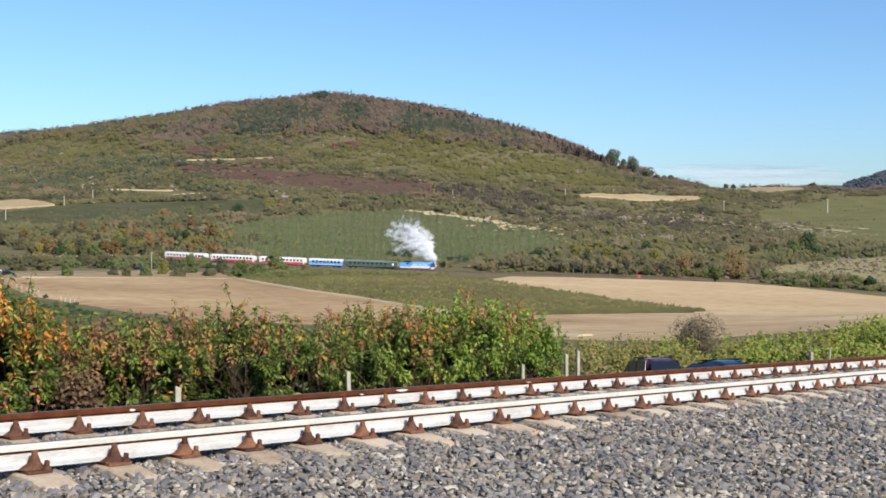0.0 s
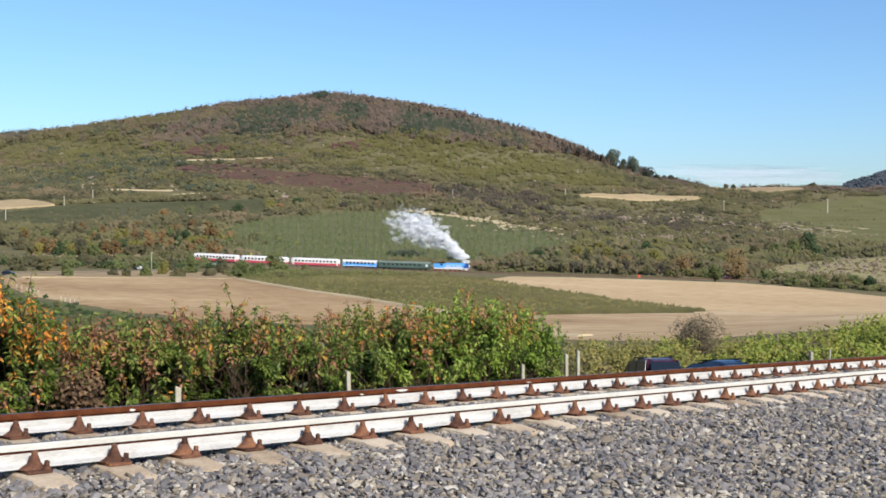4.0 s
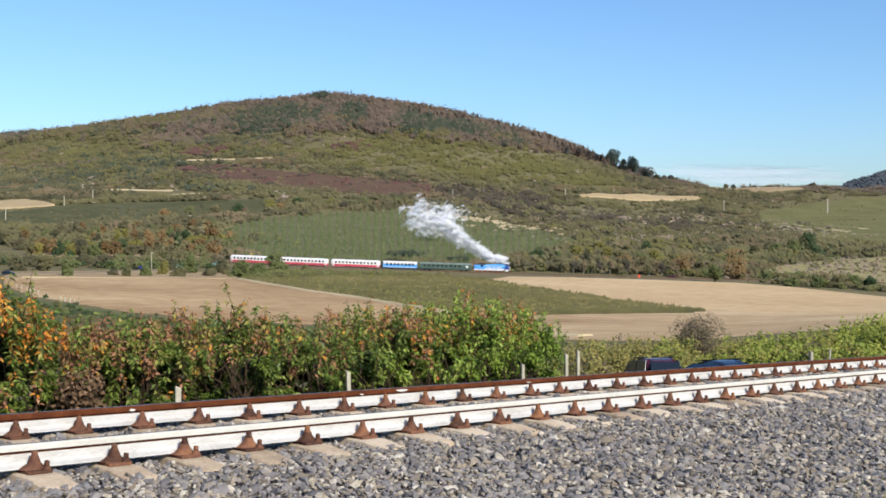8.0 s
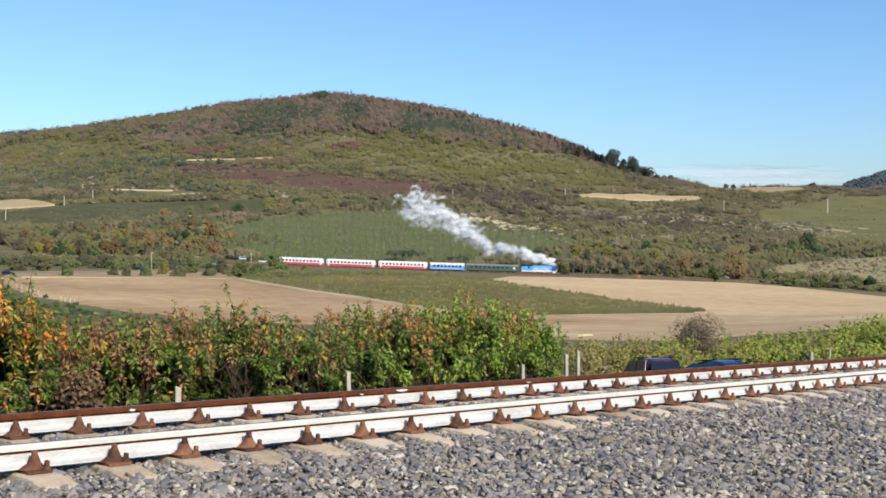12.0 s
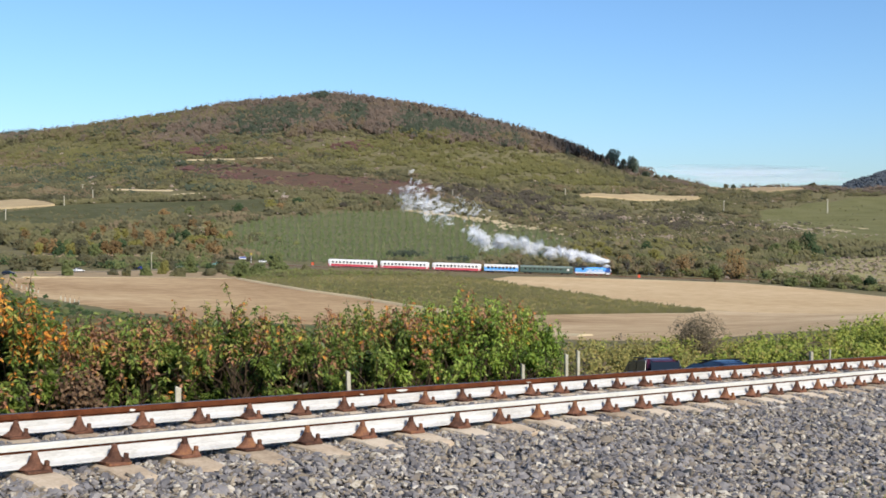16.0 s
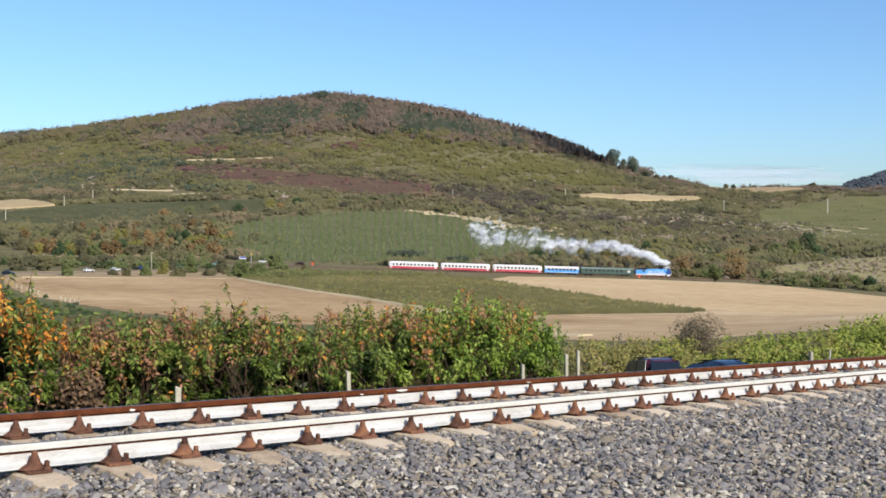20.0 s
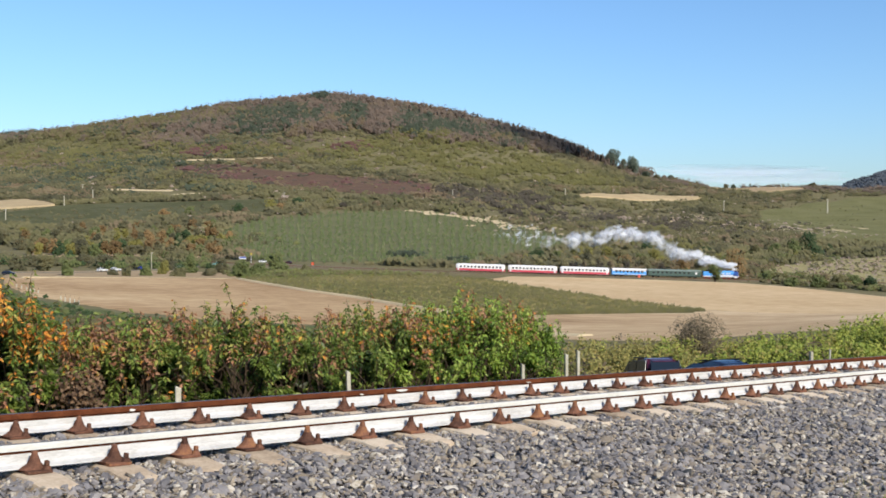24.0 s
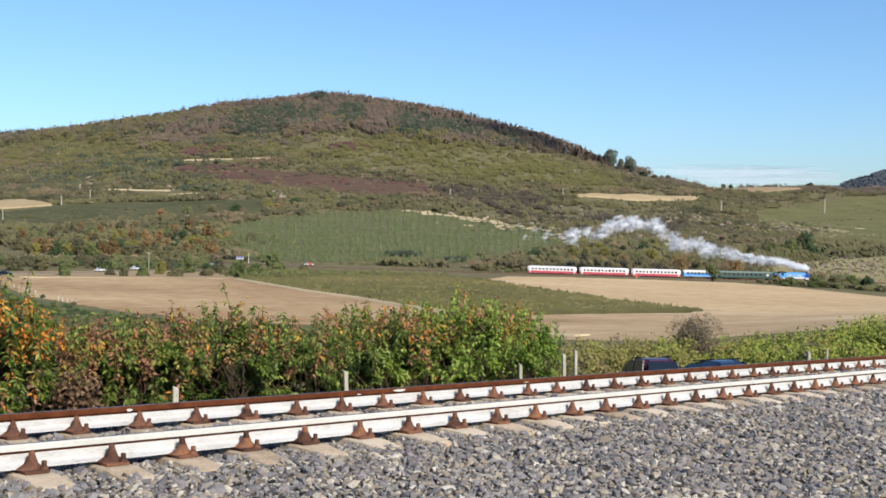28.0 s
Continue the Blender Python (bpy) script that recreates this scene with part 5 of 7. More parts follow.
for i in (0, 1, 3, 5, 6, 7, 8, 9, 10, 11, 12, 13, 14):
    s = 1.5 + 0.6 * i
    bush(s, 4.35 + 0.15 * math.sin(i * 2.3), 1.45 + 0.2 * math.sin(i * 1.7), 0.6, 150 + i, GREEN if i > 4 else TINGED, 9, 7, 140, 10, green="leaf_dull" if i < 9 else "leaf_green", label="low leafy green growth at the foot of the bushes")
for i in range(8):
    bush(1.6 + 0.95 * i, 7.4, 2.1, 0.9, 170 + i, GREEN, 16, 6, 90, 8, label="shaded green bush behind the front bushes")
M["leaf_dead"] = leaf_material("withered_leaves", ["544030", "70573f", "8e7256"], 0.8, 6, glow=0.15, island=0.8)


def dead_bush(s, u, height, width, seed):
    """A low tangle of withered twigs and leaves."""
    rng = np.random.default_rng(seed)
    p0 = on_track(s, u)
    b = thing("withered_bush", "withered purple-brown bush before the green hedge", "bush", Matrix.Translation((p0.x, p0.y, float(land(p0.x, p0.y)))))
    bm = bmesh.new()
    ends = []
    for i in range(60):
        a, r = rng.uniform(0, 6.283), width * math.sqrt(rng.uniform(0, 1))
        ends.append((math.cos(a) * r, math.sin(a) * r, height * rng.uniform(0.45, 1.0)))
        tube(bm, (ends[-1][0] * 0.3, ends[-1][1] * 0.3, 0), ends[-1], 0.008, 0.003, 4, False)
    part("trunk", bm, M["bark"], b)
    v = flakes(np.array(ends), np.full((60, 3), 0.13), 30, 0.024, rng, out=0.4)
    part("foliage", scatter_mesh("foliage", v, M["leaf_dead"]), None, b)


dead_bush(2.38, 4.0, 1.12, 0.16, 190)


# shrubs on the slope round the parked cars
slope_label = "rounded olive green shrub on the slope"
M["leaf_mid"] = leaf_material("olive_shrub_leaves", ["627234", "839140", "a8aa50", "c6c064"], 0.5, 4, island=0.18, glow=0.3)
M["leaf_pale"] = leaf_material("yellowish_shrub_leaves", ["6c6d3c", "88844a", "a29656", "a88c64"], 0.5, 4, island=0.3, glow=0.3)
M["leaf_drab"] = leaf_material("drab_twiggy_leaves", ["5b5240", "70644e", "83775c"], 0.5, 4, island=0.18, glow=0.3)
SLOPE = [(6.9, 60, 2.38, "leaf_pale"), (8.4, 64, 2.42, "leaf_pale"), (8.5, 58, 2.41, "leaf_pale"), (10.5, 66, 2.36, "leaf_pale"), (10.8, 62, 2.31,
         "leaf_pale"), (13.0, 68, 2.12, "leaf_pale"), (12.4, 60, 2.33, "leaf_pale"), (14.3, 66, 2.32, "leaf_pale"), (16.7, 66, 2.11, "leaf_mid"), (15.8, 60,
         2.15, "leaf_mid"), (19.9, 72, 1.85, "leaf_mid"), (18.8, 64, 2.34, "leaf_mid"), (17.9, 58, 1.84, "leaf_mid"), (22.5, 70, 1.67, "leaf_mid"), (20.2, 60,
         1.91, "leaf_mid"), (23.7, 68, 1.63, "leaf_mid"), (22.6, 62, 1.99, "leaf_mid"), (27.1, 72, 2.02, "leaf_mid"), (24.9, 64, 2.35, "leaf_mid"), (24.2, 60,
         2.37, "leaf_mid"), (5.9, 48, 2.19, "leaf_pale"), (10.9, 54, 1.94, "leaf_pale"), (15.2, 54, 1.75, "leaf_mid"), (17.1, 52, 1.59, "leaf_mid"), (19.3, 52,
         1.62, "leaf_mid")]
def slope_shrub(x, y, h, width, mats, seed):
    """A rank shrub: many upright leafy shoots from one root, longest in the middle."""
    rng = np.random.default_rng(seed)
    t = thing("slope_shrub", slope_label, "shrub", Matrix.Translation((x, y, float(land(x, y)) - 0.05)), "shrubs on the slope")
    n, per = 110, 44
    a, r = rng.uniform(0, 6.283, n), width * np.sqrt(rng.uniform(0, 1, n))
    base = np.stack([np.cos(a) * r * 0.75, np.sin(a) * r * 0.75, np.zeros(n)], -1)
    top = np.stack([np.cos(a) * r * 1.1 + rng.normal(0, 0.1, n), np.sin(a) * r * 1.1 + rng.normal(0, 0.1, n), h * rng.uniform(0.5, 1.08, n) * (1 - 0.5 * (r / width) ** 2)], -1)
    bm = bmesh.new()
    for p, q in zip(base[::3], top[::3]):
        tube(bm, p, q, 0.014, 0.005, 4, False)
    part("trunk", bm, M["bark"], t)
    f = rng.uniform(0.08, 1.0, (n, per, 1)) ** 0.75
    c = base[:, None] * (1 - f) + top[:, None] * f + rng.normal(0, 0.10, (n, per, 3))
    d = rng.normal(0, 1, (n, per, 3)) * np.array([1, 1, 0.7]) + np.array([0, 0, -0.35])
    d /= np.linalg.norm(d, axis=-1, keepdims=True)
    side = np.cross(d, np.array(SUN_TO) + rng.normal(0, 0.5, d.shape))
    side /= np.linalg.norm(side, axis=-1, keepdims=True)
    ln = rng.uniform(0.11, 0.24, (n, per, 1))
    v = np.stack([c, c + d * ln * 0.5 + side * ln * 0.28, c + d * ln, c + d * ln * 0.5 - side * ln * 0.28], 2).reshape(-1, 3)
    kind = np.repeat((rng.uniform(0, 1, n) > 0.72).astype(np.int32), per)
    part("foliage", array_mesh("foliage", v, np.arange(len(v)).reshape(-1, 4), [M[m] for m in mats], kind), None, t)


for i, (x, y, h, name) in enumerate(SLOPE):
    second = ("leaf_drab", "leaf_mid", "leaf_pale", "leaf_drab", "leaf_pale")[i % 5]
    slope_shrub(x, y, h * (1.1 if x < 14 else 1.0 if x < 20 else 1.2), 1.75, (name, second), 200 + i)
tree("twiggy_tree", 14.6, 64.0, 3.5, 1.8, M["leaf_drab"], "thin twiggy brown tree above the parked cars", 260, 0.1, 0.042, 9500, 17)


def ballast_weeds():
    """Dry grass blades that grow in the open ballast."""
    rng = np.random.default_rng(91)
    quads = []
    for cx, cy, count, spread in ((2.75, 7.05, 120, 0.22), (3.05, 7.6, 90, 0.25), (2.4, 6.75, 60, 0.15), (3.3, 8.3, 70, 0.25), (1.2, 6.6, 30, 0.1), (2.05, 6.35, 160, 0.10), (2.6, 6.5, 120, 0.16)):
        x, y = rng.normal(cx, spread, count), rng.normal(cy, spread, count)
        z = bed_z(x, y) - 0.01
        for k in range(count):
            a, h, w = rng.uniform(0, 6.28), rng.uniform(0.03, 0.09), 0.0025
            dx, dy = math.cos(a) * w, math.sin(a) * w
            lx, ly = rng.normal(0, 0.5, 2) * h
            quads.append([(x[k] - dx, y[k] - dy, z[k]), (x[k] + dx, y[k] + dy, z[k]), (x[k] + lx + dx * 0.2, y[k] + ly + dy * 0.2, z[k] + h), (x[k] + lx - dx * 0.2, y[k] + ly - dy * 0.2, z[k] + h)])
    v = np.array(quads).reshape(-1, 3)
    tagged(new("ballast_weeds", array_mesh("ballast_weeds", v, np.arange(len(v)).reshape(-1, 4), M["leaf_yellow"])), "dry yellow grass blades between ballast stones", "grass", kind="stuff")


ballast_weeds()


# ---- the far railway and road ----
M.update({
    "far_ballast": material("far_ballast", ["5c5343", "6a604d", "776c58"], 0.2, 2, 0.95, bump=0.5, depth=0.1),
    "asphalt": material("asphalt", ["6b6452", "787060", "847a68"], 0.2, 3, 0.9, bump=0.2, depth=0.02),
    "blue_paint": material("light_blue_paint", ["4a8fd8", "5aa0e4", "6cafee"], 0.4, 6, 0.22, bump=0),
    "lid_glint": material("pale_blue_lid_glint", ["9cc4ea", "b0d2f0", "c4def4"], 0.4, 6, 0.25, bump=0),
    "dark_blue": material("deep_blue_paint", ["1d3f7c", "254c91", "2d59a4"], 0.4, 6, 0.4, bump=0),
    "red_paint": material("red_coach_paint", ["b03a46", "c24a55", "cc5a64"], 0.3, 6, 0.4, bump=0),
    "white_coach": material("white_coach_paint", ["cfcac4", "dedad6", "e8e5e2"], 0.3, 6, 0.45, bump=0),
    "grey_roof": material("grey_roof_paint", ["8d8b8a", "a3a1a0", "b4b2b0"], 0.3, 6, 0.6, bump=0),
    "green_coach": material("grey_green_coach_paint", ["364840", "41544b", "4c6056"], 0.3, 6, 0.5, bump=0),
    "black_iron": material("black_iron", ["131313", "1d1c1b", "292725"], 1, 9, 0.6, 0.3, bump=0.2),
    "wheel_red": material("red_wheel_paint", ["7f1e1c", "98302c"], 1, 9, 0.5, bump=0),
    "steam": material("white_steam", ["eef0f2", "f4f5f7", "fafafb"], 0.1, 1, 1.0, bump=0, through_light=0.18),
    "van_white": material("white_vehicle_paint", ["cfcfcb", "dededb"], 0.5, 8, 0.35, bump=0),
    "car_dark": material("dark_blue_vehicle_paint", ["10182b", "182236", "222d44"], 0.5, 8, 0.22, 0.2, bump=0),
    "car_maroon": material("maroon_vehicle_paint", ["3a1420", "4a1b28", "5a2634"], 0.5, 8, 0.25, 0.2, bump=0),
    "car_teal": material("pale_teal_vehicle_paint", ["6fa79b", "86baae"], 0.5, 8, 0.35, bump=0),
    "car_blue": material("blue_vehicle_paint", ["24409a", "3352b4"], 0.5, 8, 0.35, bump=0),
    "rubber": material("tyre_rubber", ["101010", "1a1a1a"], 2, 20, 0.85, bump=0.2),
    "lamp_glass": material("clear_lamp_glass", ["c8ccd0", "dfe3e6"], 2, 20, 0.15, bump=0),
    "tail_red": material("red_lamp_glass", ["7a0f10", "9c1a1a"], 2, 20, 0.2, bump=0),
    "orange_sign": material("orange_red_sign_paint", ["c4401c", "d85524"], 1, 9, 0.5, bump=0),
})


def thin_out(m, clear):
    """Lets a share of the light straight through, as steam does."""
    n, l = m.node_tree.nodes, m.node_tree.links
    out = n["Material Output"].inputs["Surface"]
    body = out.links[0].from_socket
    tr, mx = n.new("ShaderNodeBsdfTransparent"), n.new("ShaderNodeMixShader")
    mx.inputs[0].default_value = clear
    l.new(body, mx.inputs[1]), l.new(tr.outputs[0], mx.inputs[2]), l.new(mx.outputs[0], out)


thin_out(M["steam"], 0.35)
PANE = glass("window_glass")

# arc length along the far railway
_fx = np.arange(-190.0, 420.0, 0.5)
_fy, _fz = track_y(_fx), track_z(_fx)
_fs = np.concatenate([[0], np.cumsum(np.sqrt(np.diff(_fx) ** 2 + np.diff(_fy) ** 2))])
S_OF_X = lambda x: float(np.interp(x, _fx, _fs))


def far_place(s):
    x = float(np.interp(s, _fs, _fx))
    return Vector((x, float(track_y(x)), float(track_z(x))))


def far_pose(s, wheelbase=8.0):
    """A vehicle's pose: x forwards along the rails, y to its left, z up; s of its middle."""
    a, b = far_place(s - wheelbase), far_place(s + wheelbase)
    x = (b - a).normalized()
    y = Vector((0, 0, 1)).cross(x).normalized()
    z = x.cross(y)
    p = (a + b) / 2
    return Matrix(((x.x, y.x, z.x, p.x), (x.y, y.y, z.y, p.y), (x.z, y.z, z.z, p.z), (0, 0, 0, 1)))


def far_line():
    prof = [(-7.5, -2.4), (-3.4, -0.75), (-1.9, -0.12), (1.9, -0.12), (3.4, -0.75), (7.0, -2.0)]
    verts = []
    for x in _fx[::4]:
        m = far_pose(S_OF_X(x), 2.0)
        verts += [m @ Vector((0, a, b)) for a, b in prof]
    k, n = len(prof), len(_fx[::4])
    idx = np.arange(n * k).reshape(n, k)
    quads = np.stack([idx[:-1, :-1], idx[1:, :-1], idx[1:, 1:], idx[:-1, 1:]], -1).reshape(-1, 4)
    tagged(new("far_track_bed", array_mesh("far_track_bed", verts, quads, M["far_ballast"], smooth=True)), "grey brown ballast bed of the far railway", "track bed", kind="structure")
    for off in (-0.7525, 0.7525):
        verts = []
        for x in _fx[::4]:
            m = far_pose(S_OF_X(x), 2.0)
            verts += [m @ Vector((0, off + a, b)) for a, b in ((-0.07, -0.15), (0.07, -0.15), (0.035, 0.0), (-0.035, 0.0))]
        idx = np.arange(n * 4).reshape(n, 4)
        quads = np.concatenate([np.stack([idx[:-1, i], idx[1:, i], idx[1:, (i + 1) % 4], idx[:-1, (i + 1) % 4]], -1) for i in range(4)])
        tagged(new("far_rail", array_mesh("far_rail", verts, quads, M["rust_and_shade"])), "rusty steel rail of the far railway", "rail", group="rails of the far track")


far_line()
ROAD = [(-230, 352), (-175, 376), (-145, 408), (-128, 441), (-115, 476), (-108, 512), (-100, 542), (-88, 552), (-62, 545), (-20, 542), (60, 542), (150, 541)]
lane("country_road", ROAD, 3.8, M["asphalt"], "narrow dusty grey road in the valley", 0.35, 160)


# ---- the train ----
def wheelset(parent, x, r, mat, n=18):
    for side in (-1, 1):
        bm = bmesh.new()
        tube(bm, (x, side * 0.72, r), (x, side * 0.86, r), r, r * 0.97, n)
        tube(bm, (x, side * 0.86, r), (x, side * 0.89, r), r * 0.3, r * 0.25, 10)
        part("wheel", bm, mat, parent)


def bogie(parent, x, mat):
    bm = bmesh.new()
    box(bm, x - 1.9, x + 1.9, -1.12, -0.98, 0.38, 0.66, 0.05)
    box(bm, x - 1.9, x + 1.9, 0.98, 1.12, 0.38, 0.66, 0.05)
    box(bm, x - 0.4, x + 0.4, -1.05, 1.05, 0.45, 0.8, 0.04)
    b = part("bogie", bm, mat, parent)
    for d in (-1.25, 1.25):
        wheelset(b, x + d, 0.46, M["black_iron"])
    return b


def hull(bm, length, half, z0, z1, top, nose=0.0, steps=7):
    """A coach shell: straight sides, arched roof between z1 and top, ends rounded by nose."""
    prof = [(-half, z0), (-half, z1)] + [(half * -math.cos(math.pi * i / steps), z1 + (top - z1) * math.sin(math.pi * i / steps)) for i in range(1, steps)] + [(half, z1), (half, z0)]
    rings = []
    stations = [(-length / 2, 0.72 if nose else 1.0), (-length / 2 + nose * 0.45, 0.93 if nose else 1.0), (-length / 2 + nose + 0.01, 1.0),
                (length / 2 - nose - 0.01, 1.0), (length / 2 - nose * 0.45, 0.93 if nose else 1.0), (length / 2, 0.72 if nose else 1.0)]
    for x, k in stations:
        rings.append([bm.verts.new((x, y * k, z0 + (z - z0) * (0.5 + 0.5 * k if z > z0 else 1))) for y, z in prof])
    for a, b in zip(rings, rings[1:]):
        for i in range(len(prof) - 1):
            bm.faces.new((a[i], a[i + 1], b[i + 1], b[i]))
        bm.faces.new((a[-1], a[0], b[0], b[-1]))
    bm.faces.new(rings[0][::-1]), bm.faces.new(rings[-1])
    return bm


def panes(parent, xs, w, z0, z1, y, frame_mat=None):
    for side in (-1, 1):
        for x in xs:
            bm = bmesh.new()
            box(bm, x - w / 2, x + w / 2, side * y - 0.03, side * y + 0.03, z0, z1, 0.02)
            p = part("window", bm, PANE, parent)


def railcar(m):
    """A red and white railcar with rounded ends."""
    c = thing("railcar", "red and white passenger railcar with rounded ends", "railcar", m, "railcars of the train")
    L = 22.9
    bm = hull(bmesh.new(), L, 1.42, 0.62, 1.60, 1.62, 1.3, 2)
    part("lower_body", bm, M["red_paint"], c, "red lower body")
    bm = hull(bmesh.new(), L, 1.40, 1.625, 3.05, 3.85, 1.4)
    part("upper_body", bm, M["white_coach"], c, "white upper body and roof")
    panes(c, [-9.2 + 1.67 * i for i in range(12)], 0.86, 2.08, 2.92, 1.41)
    for x in (-10.4, 10.4):
        bm = bmesh.new()
        box(bm, x - 0.35, x + 0.35, -1.44, 1.44, 0.75, 2.9, 0.04)
        part("door", bm, M["white_coach"], c, "white door")
    bm = bmesh.new()
    box(bm, -5.5, 5.5, -1.2, 1.2, 0.3, 0.62, 0.05)
    part("underframe", bm, M["black_iron"], c)
    for i in range(4):
        bm = bmesh.new()
        box(bm, -7.6 + 4.6 * i, -6.6 + 4.6 * i, -0.5, 0.5, 3.72, 3.95, 0.06)
        part("roof_vent", bm, M["grey_roof"], c)
    for x in (-7.8, 7.8):
        bogie(c, x, M["grey_roof"])
    for x in (-L / 2, L / 2):
        bm = bmesh.new()
        tube(bm, (x - 0.2, 0, 0.95), (x + 0.2 + 0.5 * np.sign(x), 0, 0.95), 0.14)
        part("coupling", bm, M["black_iron"], c)
    return c


def short_coach(m):
    c = thing("short_coach", "short blue passenger coach with a white window band", "coach", m)
    L = 15.9
    part("body", hull(bmesh.new(), L, 1.42, 0.85, 3.0, 3.05, 0, 2), M["blue_paint"], c)
    part("roof", hull(bmesh.new(), L + 0.1, 1.46, 3.055, 3.25, 3.85, 0), M["white_coach"], c, "white arched roof")
    for side in (-1, 1):
        bm = bmesh.new()
        box(bm, -L / 2 + 0.2, L / 2 - 0.2, side * 1.432 - 0.012, side * 1.432 + 0.012, 1.0, 1.16)
        part("stripe", bm, M["white_coach"], c, "white stripe")
    for side in (-1, 1):
        bm = bmesh.new()
        box(bm, -L / 2 + 0.1, L / 2 - 0.1, side * 1.432 - 0.012, side * 1.432 + 0.012, 2.55, 3.0)
        part("window_band", bm, M["white_coach"], c, "white band above the windows")
    panes(c, [-6.0 + 1.72 * i for i in range(8)], 1.05, 1.95, 2.85, 1.43)
    bm = bmesh.new()
    box(bm, -L / 2 + 0.2, L / 2 - 0.2, -1.15, 1.15, 0.55, 0.85, 0.05)
    part("underframe", bm, M["black_iron"], c)
    for x in (-5.0, 5.0):
        bogie(c, x, M["black_iron"])
    return c


def long_coach(m):
    c = thing("long_coach", "long grey-green luggage coach with a weathered roof", "coach", m)
    L = 24.5
    part("body", hull(bmesh.new(), L, 1.42, 0.85, 3.05, 3.1, 0, 2), M["green_coach"], c)
    part("roof", hull(bmesh.new(), L + 0.1, 1.45, 3.105, 3.3, 3.9, 0), M["roof_green"], c, "weathered grey-green roof")
    panes(c, [-9.8 + 2.05 * i for i in range(9)], 0.9, 2.05, 2.75, 1.42)
    for x in (8.4, -11.2):
        for side in (-1, 1):
            bm = bmesh.new()
            box(bm, x - 0.8, x + 0.8, side * 1.44 - 0.02, side * 1.44 + 0.02, 0.95, 2.95, 0.02)
            part("door", bm, M["green_coach"], c)
    for side in (-1, 1):
        bm = bmesh.new()
        box(bm, 9.6, 10.6, side * 1.44 - 0.02, side * 1.44 + 0.02, 1.75, 2.75, 0.02)
        part("sign_board", bm, M["white_coach"], c, "small white board")
    bm = bmesh.new()
    box(bm, -L / 2 + 0.2, L / 2 - 0.2, -1.15, 1.15, 0.55, 0.85, 0.05)
    part("underframe", bm, M["black_iron"], c)
    for x in (-8.6, 8.6):
        bogie(c, x, M["black_iron"])
    return c


M["roof_green"] = material("weathered_coach_roof", ["5b6a62", "6d7b73", "7d8a82"], 0.3, 4, 0.6, bump=0)


